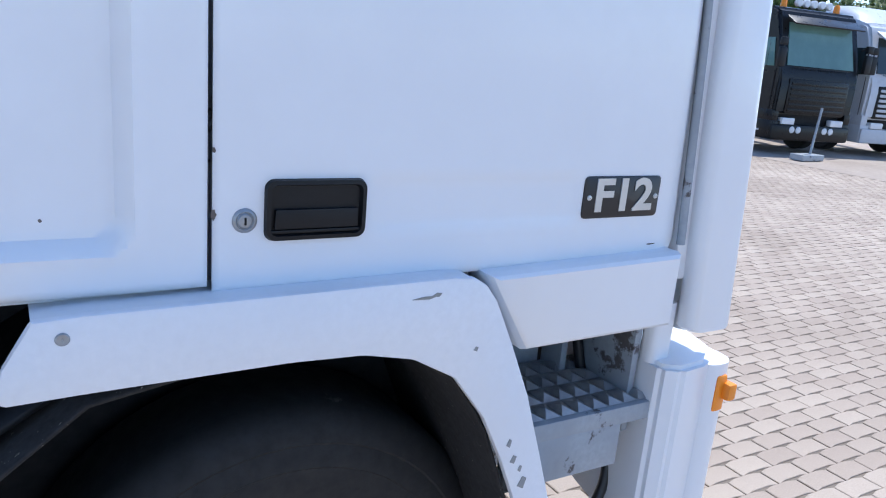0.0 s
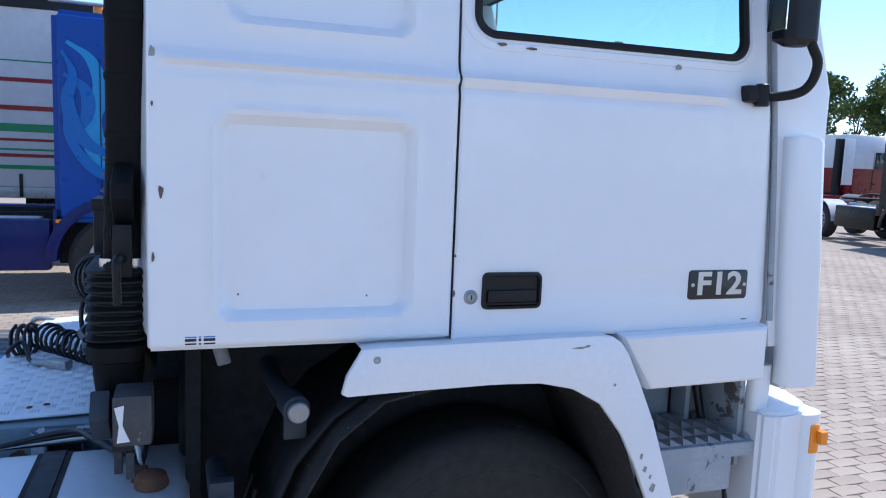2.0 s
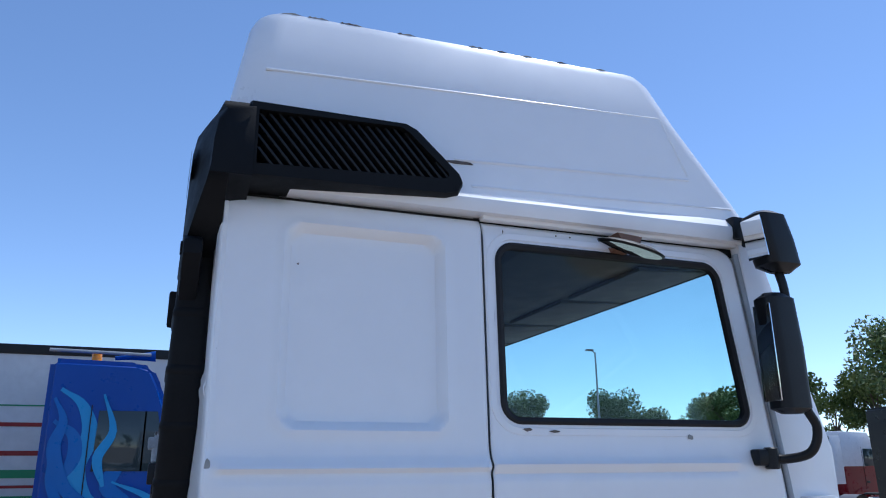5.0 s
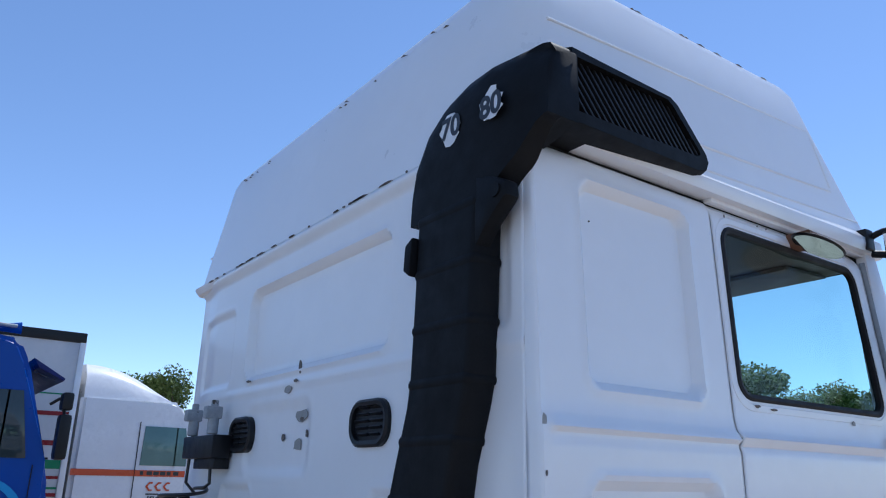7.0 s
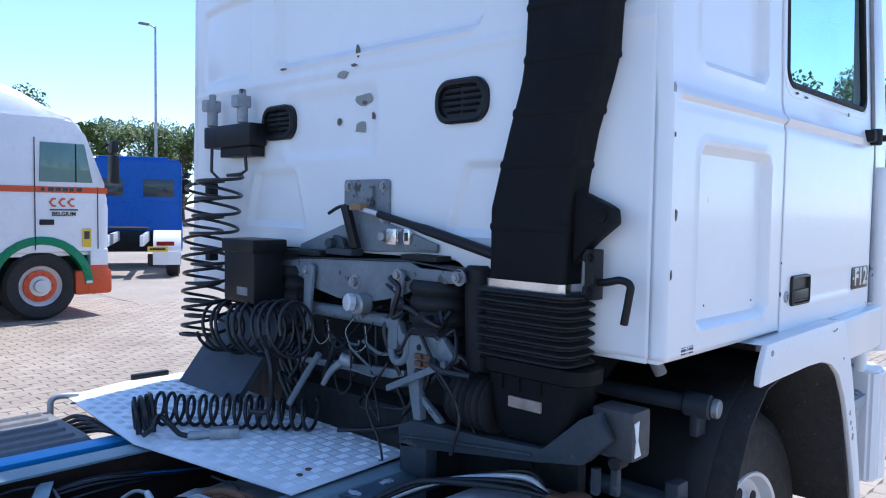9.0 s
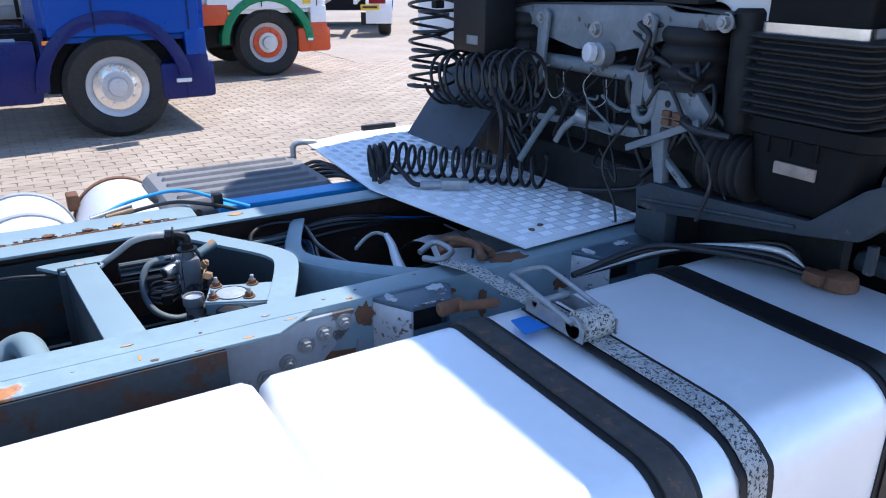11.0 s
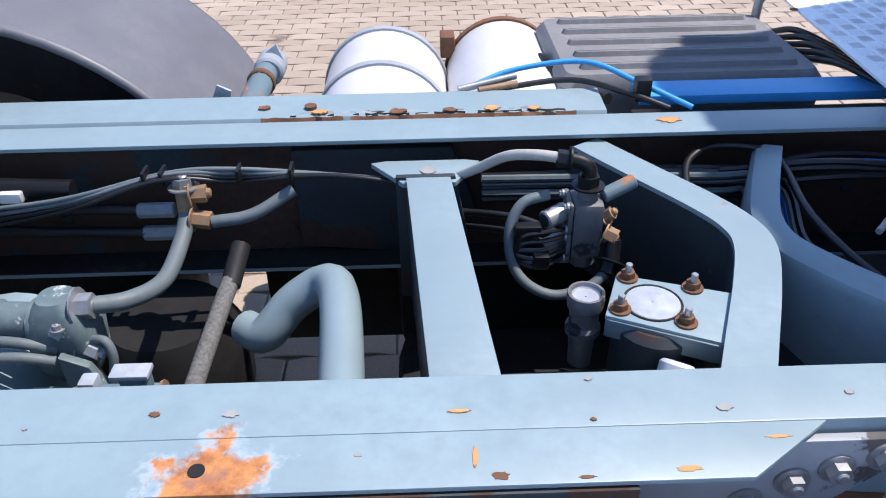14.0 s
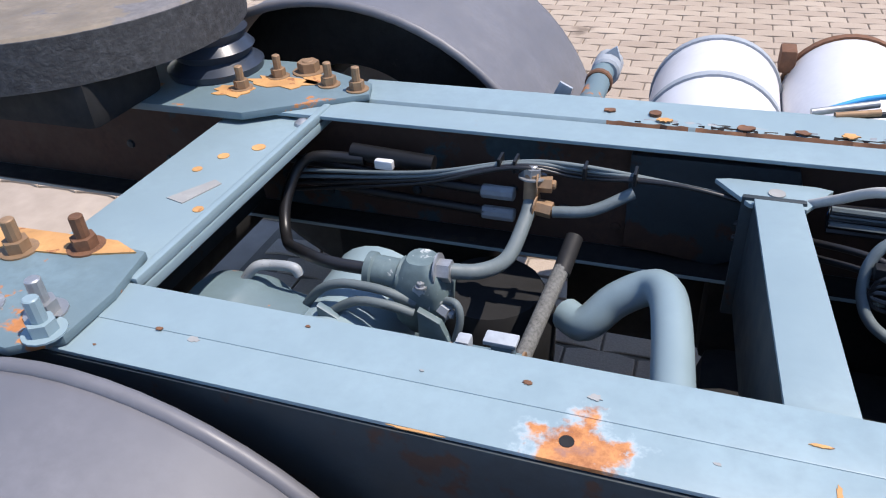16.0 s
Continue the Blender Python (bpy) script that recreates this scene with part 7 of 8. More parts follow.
bars = bmesh.new()
pitch = 0.042
for i in range(40):
    for j in range(60):
        cx, cy = -0.70 + (i + 0.5) * pitch, 0.80 + (j + 0.5) * pitch
        if not all(in_plan(cx + sx * 0.02, cy + sy * 0.02) for sx in (-1, 1) for sy in (-1, 1)):
            continue
        along = (i + j) % 2 == 0
        for k in range(4):
            o = (k - 1.5) * 0.0085
            l, w = 0.0165, 0.0022
            hx, hy = (l, w) if along else (w, l)
            px, py = (cx, cy + o) if along else (cx + o, cy)
            v = [bars.verts.new(p) for p in ((px - hx, py - hy, 1.004), (px + hx, py - hy, 1.004), (px + hx, py + hy, 1.004), (px - hx, py + hy, 1.004))]
            if along:
                r = [bars.verts.new((px - hx * 0.7, py, 1.0066)), bars.verts.new((px + hx * 0.7, py, 1.0066))]
                for f in ((v[0], v[1], r[1], r[0]), (v[2], v[3], r[0], r[1]), (v[0], r[0], v[3]), (v[1], v[2], r[1])):
                    bars.faces.new(f)
            else:
                r = [bars.verts.new((px, py - hy * 0.7, 1.0066)), bars.verts.new((px, py + hy * 0.7, 1.0066))]
                for f in ((v[0], v[1], r[0]), (v[1], v[2], r[1], r[0]), (v[2], v[3], r[1]), (v[3], v[0], r[0], r[1])):
                    bars.faces.new(f)
tagged(part("tread_pattern", bars, TREAD, walkway, smooth=20), kind="stuff")
for x, y in ((-0.445, 0.905), (-0.40, 0.925), (-0.50, 1.62), (-0.62, 2.10)):
    part("plate_rivet", turned([(0, 0.010), (0.003, 0.009), (0.004, 0.001)], (x, y, 1.004), (0, 0, 1), 12), RUST, walkway)
part("plate_clip", box((-0.30, 2.32, 1.0), (-0.14, 2.35, 1.025), 0.006), BLACK, walkway)

# ---- parked trucks in the yard ----
BASE = Matrix()
def paint(name, c, rough=0.3):
    m = pbr(name, c, rough, var=0.08, scale=1.5, fine=20, bump=0.02, coat=0.04)
    m.node_tree.nodes["Principled BSDF"].inputs["Specular IOR Level"].default_value = 0.25
    return m


P_BLUE, P_NAVY = paint("blue_truck_paint", (0.003, 0.055, 0.31)), paint("navy_truck_paint", (0.006, 0.012, 0.10))
P_CYAN, P_TEAL = paint("light_blue_artwork", (0.03, 0.26, 0.56)), paint("mid_blue_artwork", (0.008, 0.12, 0.42))
P_WHITE, P_GREEN, P_ORANGE = paint("white_truck_paint", (0.78, 0.78, 0.79)), paint("green_truck_paint", (0.01, 0.20, 0.085)), paint("red_orange_paint", (0.60, 0.09, 0.03))
P_BLACK, P_RED, P_SKY = paint("black_truck_paint", (0.007, 0.0075, 0.009)), paint("red_truck_paint", (0.22, 0.006, 0.012)), paint("bright_blue_truck_paint", (0.004, 0.085, 0.38))
P_SILVER = paint("silver_white_paint", (0.55, 0.57, 0.60))
RIM = pbr("pale_rim", (0.55, 0.55, 0.56), 0.4, 0.3, var=0.2, bump=0.1)
LAMP = pbr("lamp_glass", (0.7, 0.72, 0.74), 0.12, var=0.1, bump=0)
YELLOW = pbr("yellow_plate", (0.72, 0.48, 0.02), 0.5, var=0.1)
GREENGLASS = pbr("green_tinted_glass", (0.12, 0.22, 0.20), 0.08, var=0.15, scale=2, bump=0)


def put(name, bm, mt, owner, m, label="", smooth=35):
    bm.transform(m)
    return part(name, bm, mt, owner, label, smooth)


def road_wheel(owner, x, y, f, m, rim=RIM, hub=None, r=0.51):
    p, d = Vector((x, y, r)), (0, f, 0)
    w = put("wheel", turned([(-0.05, r - 0.20), (-0.01, r - 0.21), (-0.05, r - 0.25), (-0.07, 0.17), (-0.02, 0.15), (-0.02, 0.10), (0.03, 0.09), (0.035, 0.001)], p, d, 28), rim, owner, m)
    put("tyre", turned([(-0.32, r - 0.2), (-0.32, r - 0.06), (-0.28, r), (-0.04, r), (0.0, r - 0.05), (0.0, r - 0.18), (-0.02, r - 0.21)], p, d, 32), TYRE, w, m)
    b = bmesh.new()
    for k in range(10):
        a = 2 * math.pi * k / 10
        q = p + Vector((0.20 * math.cos(a), -f * 0.055, 0.20 * math.sin(a)))
        cyl(q, q + Vector(d) * 0.012, 0.028, 10, b)
    put("hand_hole", b, DARK, w, m)
    if hub:
        put("hub_ring", turned([(-0.055, 0.235), (-0.03, 0.23), (-0.025, 0.14), (-0.02, 0.13)], p, d, 28), hub, w, m)
        for k in range(10):
            a = 2 * math.pi * k / 10
            put("hub_nut", hexbolt(p + Vector((0.185 * math.cos(a), f * -0.03, 0.185 * math.sin(a))), d, 0.018, 0.02), hub, w, m)


def tractor(name, label, m, body, roof_h=3.2, length=2.1, side=-1, low=None, fender=None, step_c=None, rim=RIM, hub=None, spoiler=True, chassis=3.6, rear_fender=None, top=None, glass_m=DARKGLASS, wheel_x=-1.35, visor=True):
    """A tractor unit facing +x with its front at x = 0, in its own coordinates."""
    t = tagged(new(name), label, "truck", "parked trucks")
    hw, L = 1.25, length
    low, top = low or body, top or body
    prof = [(0.0, 0.95), (0.02, 1.75), (-0.06, 2.05), (-0.34, roof_h - 0.28), (-0.46, roof_h - 0.05), (-0.62, roof_h), (-L, roof_h + 0.02), (-L, 0.95)]
    b = bmesh.new()
    loft([[(x, y, z) for x, z in prof] for y in (-hw, hw)], b)
    bmesh.ops.bevel(b, geom=b.edges[:], offset=0.07, segments=3, affect="EDGES", clamp_overlap=True)
    put("cab_shell", b, body, t, m)
    if top is not body:
        put("upper_shell", prism([(-0.16, 2.2), (-0.35, roof_h - 0.26), (-0.5, roof_h), (-L - 0.006, roof_h + 0.03), (-L - 0.006, 2.02), (-0.9, 2.02)], "y", -hw - 0.006, hw + 0.006, 0.05), top, t, m)
    if spoiler:
        rows = []
        for k in range(8):
            x, h = -0.62 - k * (L - 0.66) / 7, 0.50 * math.sin(min(1.0, k / 6.5) * math.pi / 2)
            rows.append([(x, y, roof_h - 0.05 + (0.06 + h) * c) for y, c in ((-1.2, 0.0), (-1.17, 0.55), (-1.0, 0.92), (-0.5, 1.0), (0.5, 1.0), (1.0, 0.92), (1.17, 0.55), (1.2, 0.0))])
        put("roof_spoiler", loft(rows), top, t, m, smooth=50)
    # windscreen and side windows
    q = [(-0.055, 2.10), (-0.30, roof_h - 0.36)]
    put("windscreen", loft([[(q[0][0] + 0.012, -1.05, q[0][1]), (q[0][0] + 0.012, 1.05, q[0][1]), (q[1][0] + 0.012, 0.98, q[1][1]), (q[1][0] + 0.012, -0.98, q[1][1])], [(q[0][0] - 0.02, -1.05, q[0][1]), (q[0][0] - 0.02, 1.05, q[0][1]), (q[1][0] - 0.02, 0.98, q[1][1]), (q[1][0] - 0.02, -0.98, q[1][1])]]), glass_m, t, m)
    if visor:
        put("sun_visor", prism([(-0.24, roof_h - 0.30), (0.02, roof_h - 0.42), (0.03, roof_h - 0.39), (-0.30, roof_h - 0.20)], "y", -1.1, 1.1, 0.008), low if low is not body else body, t, m)
    for s in (-1, 1):
        y = s * (hw + 0.004)
        wz1 = min(2.72, roof_h - 0.42)
        win = prism([(-0.24, 2.06), (-0.36, wz1), (-0.98, wz1), (-1.0, 2.06)], "y", y - 0.012, y + 0.006, 0.004)
        w = put("side_window", win, glass_m, t, m)
        put("window_bar", box((-0.50, y - 0.012, 2.06), (-0.475, y + 0.010, wz1), 0.003), BLACK, w, m)
        put("door_gap", box((-1.065, y - 0.012, 1.05), (-1.055, y + 0.003, wz1 + 0.06), 0), BLACK, t, m)
        put("door_gap", box((-0.17, y - 0.012, 1.05), (-0.162, y + 0.003, 2.0), 0), BLACK, t, m)
        put("door_handle", box((-1.0, y - 0.012, 1.42), (-0.80, y + 0.008, 1.50), 0.006), BLACK, t, m)
        # mirrors, steps, fender
        mir = put("mirror", box((-0.02, y + s * 0.10 - 0.10, 2.05), (0.10, y + s * 0.10 + 0.10, 2.50), 0.04), BLACK, t, m)
        put("mirror", box((-0.02, y + s * 0.10 - 0.09, 2.54), (0.09, y + s * 0.10 + 0.09, 2.72), 0.03), BLACK, t, m)
        put("mirror_arm", tube([(-0.10, y, 2.60), (0.0, y + s * 0.06, 2.66), (0.03, y + s * 0.10, 2.5)], 0.016, 8), BLACK, t, m)
        arch = [(wheel_x + 0.62 * math.cos(a), 0.51 + 0.62 * math.sin(a)) for a in (math.pi * k / 14 for k in range(15))]
        outer_a = [(wheel_x + 0.74 * math.cos(a), 0.51 + 0.74 * math.sin(a)) for a in (math.pi * k / 14 for k in range(15))]
        put("wheel_arch", prism(outer_a + arch[::-1], "y", min(y - s * 0.35, y + s * 0.012), max(y - s * 0.35, y + s * 0.012), 0.006), fender or low, t, m)
        put("entry_step", box((wheel_x + 0.66, y - s * 0.30 if s > 0 else y, 0.36), (0.0, y if s > 0 else y + 0.30, 0.80), 0.03), step_c or low, t, m)
        put("step_tread", box((wheel_x + 0.72, y - 0.02, 0.52), (-0.35, y + 0.02, 0.56), 0.005), ALU_DULL, t, m)
        put("lower_door", box((wheel_x + 0.70, y - s * 0.2 if s > 0 else y, 0.79), (-0.01, y if s > 0 else y + 0.2, 1.05), 0.02), body, t, m)
        put("rear_skirt", box((-L - 0.02, y - s * 0.2 if s > 0 else y, 0.80), (wheel_x - 0.60, y if s > 0 else y + 0.2, 1.10), 0.02), low, t, m)
        put("headlamp", box((-0.10, s * 0.78 - 0.20, 0.72), (0.06, s * 0.78 + 0.20, 0.88), 0.03), LAMP, t, m)
        put("marker_lamp", box((wheel_x - 0.62, y - 0.01, 0.95), (wheel_x - 0.52, y + 0.015, 0.99), 0.005), ORANGE, t, m)
        road_wheel(t, wheel_x, s * 1.22, s, m, rim, hub)
        if chassis:
            for wx in (-chassis - 1.2,):
                road_wheel(t, wx, s * 1.22, s, m, rim)
                put("rear_mudguard", loft([[(wx + 0.60 * math.cos(a), yy, 0.51 + 0.60 * math.sin(a)) for a in (math.pi * k / 12 for k in range(13))] for yy in (s * 0.62, s * 1.25)], caps=False, closed=False), rear_fender or MUDGUARD, t, m)
                put("guard_flap", box((wx - 0.64, min(s * 0.62, s * 1.24), 0.30), (wx - 0.60, max(s * 0.62, s * 1.24), 0.62), 0.004), rear_fender or RUBBER, t, m)
            put("side_skirt", box((-chassis - 0.5, min(s * 1.0, s * 1.23), 0.40), (-L - 0.05, max(s * 1.0, s * 1.23), 0.98), 0.05), low, t, m)
            put("rail", box((-chassis - 2.0, s * 0.38 - 0.04, 0.75), (-L + 0.2, s * 0.38 + 0.04, 1.0), 0.004), rear_fender or DARK, t, m)
            put("rear_lamp", box((-chassis - 1.86, min(s * 0.70, s * 1.1), 0.76), (-chassis - 1.82, max(s * 0.70, s * 1.1), 0.86), 0.01), P_RED, t, m)
    put("bumper", box((-0.5, -1.24, 0.34), (0.06, 1.24, 0.72), 0.06), low, t, m)
    g = put("grille", box((-0.05, -0.95, 0.98), (0.035, 0.95, 1.80), 0.03), BLACK if body is not P_BLACK else P_BLACK, t, m)
    for k in range(6):
        put("grille_bar", box((0.02, -0.88, 1.03 + k * 0.125), (0.055, 0.88, 1.10 + k * 0.125), 0.01), body, g, m)
    put("wiper", box((0.0, -0.9, 2.06), (0.02, 0.9, 2.08), 0.004), BLACK, t, m)
    put("underbody", box((-L, -1.0, 0.45), (-0.15, 1.0, 1.0), 0.03), DARK, t, m)
    if chassis:
        put("coupling_plate", turned([(0, 0.02), (0.0, 0.48), (0.05, 0.5), (0.06, 0.46), (0.06, 0.02)], (-chassis - 1.1, 0, 1.12), (0, 0, 1), 28), DARK, t, m)
        put("fuel_tank", loft([[(x, yy, z) for yy, z in rrect(0.5, 0.56, 0.08, 4, -0.90, 0.70)] for x in (-chassis - 0.3, -L - 0.2)]), ALU_DULL, t, m)
    return t


def ribbon(path, w0, w1, y, mt, owner, m):
    """A painted band of changing width on a truck's side."""
    pts = smooth_path([(x, 0, z) for x, z in path], 6)
    b = bmesh.new()
    n = len(pts)
    rows = []
    for i, p in enumerate(pts):
        d = (pts[min(i + 1, n - 1)] - pts[max(i - 1, 0)]).normalized()
        s = Vector((-d.z, 0, d.x))
        w = (w0 + (w1 - w0) * i / (n - 1)) * math.sin(math.pi * min(0.97, max(0.08, i / (n - 1)))) ** 0.6
        rows.append([p + s * w / 2, p - s * w / 2])
    loft([[(a.x, y, a.z), (c.x, y, c.z)] for a, c in rows], b, caps=False, closed=False)
    put("painted_wave", b, mt, owner, m)


# navy truck with wave artwork, front towards +x
mB = Matrix.Translation((0.29, 8.74, 0))
blue = tractor("parked_truck", "blue truck with light blue painted waves on its side", mB, P_BLUE, roof_h=3.28, length=1.55, low=P_NAVY, wheel_x=-0.92, spoiler=False, rim=RIM, hub=BRIGHT, chassis=3.4)
for k, (path, w0, w1, mt) in enumerate((([(-1.62, 2.95), (-1.35, 2.78), (-1.22, 2.45), (-1.35, 2.1), (-1.2, 1.75), (-0.8, 1.62)], 0.10, 0.34, P_CYAN), ([(-1.66, 2.6), (-1.42, 2.45), (-1.38, 2.2), (-1.52, 1.95)], 0.10, 0.20, P_TEAL),
                         ([(-1.5, 2.05), (-1.35, 1.75), (-1.05, 1.52), (-0.5, 1.5)], 0.08, 0.22, P_CYAN), ([(-0.95, 2.6), (-0.82, 2.2), (-0.95, 1.9), (-0.6, 1.7)], 0.08, 0.25, P_TEAL), ([(-0.9, 1.95), (-0.4, 1.75), (-0.1, 1.35)], 0.05, 0.10, P_CYAN), ([(-1.68, 2.85), (-1.55, 2.6), (-1.62, 2.3), (-1.45, 1.9), (-1.1, 1.7)], 0.08, 0.22, P_TEAL), ([(-1.1, 2.9), (-0.95, 2.5), (-1.1, 2.2), (-1.0, 1.9)], 0.06, 0.16, P_CYAN), ([(-1.66, 2.2), (-1.6, 1.9), (-1.3, 1.55), (-0.8, 1.4)], 0.06, 0.18, P_TEAL))):
    ribbon([(x * 0.86, z) for x, z in path], w0, w1 * 0.9, -1.2565 - 0.003 * k, mt, blue, mB)
put("roof_horn", tube([(-0.9, -0.9, 3.36), (-0.7, -0.9, 3.38), (-0.45, -0.9, 3.40)], lambda t: 0.025 + 0.04 * t * t, 10), P_BLUE, blue, mB)
put("roof_bar", tube([(-1.6, -1.0, 3.42), (-0.5, -1.0, 3.40)], 0.02, 8, per=0), STEEL, blue, mB)
put("beacon", turned([(0, 0.06), (0.10, 0.055), (0.12, 0.03), (0.125, 0.001)], (-1.1, -0.9, 3.30), (0, 0, 1), 14), ORANGE, blue, mB)

# white truck with green wings and its curtain trailer
mD = Matrix.Translation((3.08, 12.28, 0))
daf = tractor("parked_truck", "white truck with green wheel arch, orange bumper and red stripe", mD, P_WHITE, roof_h=3.06, length=1.95, low=P_ORANGE, fender=P_GREEN, step_c=P_ORANGE, wheel_x=-0.98, hub=P_ORANGE, chassis=3.4, glass_m=GREENGLASS, visor=False, top=P_WHITE)
put("red_stripe", box((-1.95, -1.262, 1.90), (-0.02, -1.2595, 1.99), 0), P_ORANGE, daf, mD)
for x0, x1 in ((-0.98, -0.93), (-0.88, -0.80), (-0.78, -0.70), (-0.68, -0.60), (-0.58, -0.52), (-0.48, -0.40)):
    put("print_bar", box((x0, -1.266, 1.92), (x1, -1.2625, 1.975), 0), BADGE, daf, mD)
for k, (c, w) in enumerate(((-0.80, 0.05), (-0.67, 0.05), (-0.54, 0.05))):
    put("emblem", prism([(c - 0.075, 1.755), (c - 0.02, 1.82), (c + 0.03, 1.82), (c + 0.03, 1.795), (c - 0.01, 1.795), (c - 0.04, 1.755), (c - 0.01, 1.715), (c + 0.03, 1.715), (c + 0.03, 1.69), (c - 0.02, 1.69)], "y", -1.263, -1.2595, 0), P_ORANGE, daf, mD)
put("print_bar", box((-0.86, -1.263, 1.635), (-0.46, -1.2595, 1.655), 0), BADGE, daf, mD)
text("BELGIUM", 0.085, mD @ pose(-0.66, -1.2605, 1.58, 90, 0, 0), BADGE, daf)
put("warning_label", box((-0.40, -1.264, 1.08), (-0.27, -1.2595, 1.36), 0), YELLOW, daf, mD)
put("label_picture", box((-0.375, -1.267, 1.20), (-0.295, -1.2635, 1.32), 0), BADGE, daf, mD)
trailer = tagged(new("curtain_trailer"), "white curtain-sided trailer with red and green stripes", "trailer", "parked trucks")
CURTAIN = pbr("grey_white_curtain", (0.50, 0.51, 0.53), 0.55, var=0.1, scale=1.2, fine=8, bump=0.15)
part("curtain_body", box((-12.0, 11.03, 1.15), (1.05, 13.55, 3.92), 0.02), CURTAIN, trailer)
part("top_rail", box((-12.02, 11.0, 3.80), (1.07, 13.58, 3.95), 0.015), BLACK, trailer)
part("front_post", box((0.99, 11.005, 1.1), (1.075, 11.10, 3.85), 0.01), ALU_DULL, trailer)
for z0, z1, mt in ((3.02, 3.04, P_GREEN), (2.72, 2.78, P_RED), (2.30, 2.37, P_RED), (1.98, 2.10, P_GREEN), (1.84, 1.88, P_RED), (1.70, 1.73, P_GREEN), (1.60, 1.65, P_RED), (1.42, 1.48, P_GREEN)):
    part("stripe", box((-12.0, 11.023, z0), (0.985, 11.028, z1), 0), mt, trailer)
for k in range(12):
    x = 0.6 - k * 0.95
    part("buckle", box((x, 11.01, 1.0), (x + 0.05, 11.03, 1.35), 0.004), BLACK, trailer)
part("side_rail", box((-12.0, 11.03, 0.98), (1.0, 13.5, 1.15), 0.01), STEEL, trailer)
for k, x in enumerate((-6.5, -7.8, -9.1)):
    for y, f in ((11.06, -1), (13.52, 1)):
        road_wheel(trailer, x, y, f, Matrix())
part("landing_leg", box((-1.6, 11.3, 0.0), (-1.45, 11.45, 1.0), 0.01), STEEL, trailer)
part("landing_leg", box((-1.6, 13.1, 0.0), (-1.45, 13.25, 1.0), 0.01), STEEL, trailer)

# bright blue tractor seen from behind, facing away
mS = Matrix.Translation((8.0, 21.2, 0)) @ Matrix.Rotation(radians(63), 4, "Z")
scan = tractor("parked_truck", "bright blue tractor unit with white rear mudguards", mS, P_SKY, roof_h=2.95, length=2.0, rear_fender=P_WHITE, chassis=3.2, spoiler=False)
for y0, y1, z0, z1 in ((-1.05, -0.25, 1.95, 2.42), (0.25, 1.05, 1.95, 2.42)):
    put("rear_window", box((-2.016, y0, z0), (-1.998, y1, z1), 0.006), DARKGLASS, scan, mS)
put("roof_flap", box((-1.7, -0.9, 2.95), (-0.9, 0.9, 3.05), 0.03), P_SKY, scan, mS)
put("wall_rib", box((-2.012, -1.15, 1.78), (-1.998, 1.15, 1.82), 0.005), P_SKY, scan, mS)
put("number_plate", box((-5.08, -0.95, 0.62), (-5.05, -0.5, 0.74), 0.004), YELLOW, scan, mS)
put("plate_bar", box((-5.09, -0.90, 0.655), (-5.075, -0.55, 0.705), 0), BADGE, scan, mS)
put("mud_flap", box((-5.02, -1.24, 0.28), (-4.99, -0.5, 0.56), 0.004), BLACK, scan, mS)
put("flap_bar", box((-5.03, -1.05, 0.38), (-5.015, -0.65, 0.45), 0), P_WHITE, scan, mS)
# tractors across the yard
mM = Matrix.Translation((17.75, 10.3, 0)) @ Matrix.Rotation(radians(-100), 4, "Z")
man = tractor("parked_truck", "black tractor unit with roof lamp bar and beacons", mM, P_BLACK, roof_h=3.45, length=2.2, chassis=3.3, rear_fender=P_SILVER, spoiler=False, glass_m=GREENGLASS)
for y in (-0.85, 0.85):
    put("beacon", turned([(0, 0.08), (0.16, 0.07), (0.2, 0.04), (0.205, 0.001)], (-0.75, y, 3.45), (0, 0, 1), 14), ORANGE, man, mM)
for k in range(5):
    put("roof_lamp", cyl((-0.6, -0.48 + 0.24 * k, 3.58), (-0.72, -0.48 + 0.24 * k, 3.58), 0.095, 16, bev=0.02), LAMP, man, mM)
for y in (-0.62, -0.42, 0.42, 0.62):
    put("fog_lamp", cyl((0.0, y, 0.60), (0.08, y, 0.60), 0.085, 16, bev=0.02), LAMP, man, mM)
road_wheel(man, -5.85, 1.22, 1, mM)
road_wheel(man, -5.85, -1.22, -1, mM)
mW = Matrix.Translation((20.9, 9.9, 0)) @ Matrix.Rotation(radians(-104), 4, "Z")
tractor("parked_truck", "silver-white tractor unit with slatted grille", mW, P_SILVER, roof_h=3.35, length=2.2, chassis=3.3, glass_m=DARKGLASS)
mR = Matrix.Translation((27.0, 22.4, 0)) @ Matrix.Rotation(radians(8), 4, "Z")
red = tractor("parked_truck", "red and white tractor unit with a white upper cab", mR, P_RED, roof_h=3.35, length=2.3, top=P_WHITE, chassis=3.3, spoiler=False)
put("exhaust_pipe", cyl((-2.45, -0.7, 0.9), (-2.45, -0.7, 3.2), 0.17, 18, bev=0.02), BLACK, red, mR)
put("deflector", box((-2.9, -1.25, 1.4), (-2.28, -1.22, 3.2), 0.01), P_WHITE, red, mR)
mX = Matrix.Translation((27.6, 18.6, 0)) @ Matrix.Rotation(radians(8), 4, "Z")
tractor("parked_truck", "plain white tractor unit seen from behind", mX, P_WHITE, roof_h=3.3, length=2.2, chassis=3.3, spoiler=False)
mY = Matrix.Translation((25.6, 26.4, 0)) @ Matrix.Rotation(radians(8), 4, "Z")
tractor("parked_truck", "plain white tractor unit seen from behind", mY, P_WHITE, roof_h=3.2, length=2.2, chassis=3.3)
stand = thing("sign_base", "grey concrete sign base with a leaning post", "sign base")
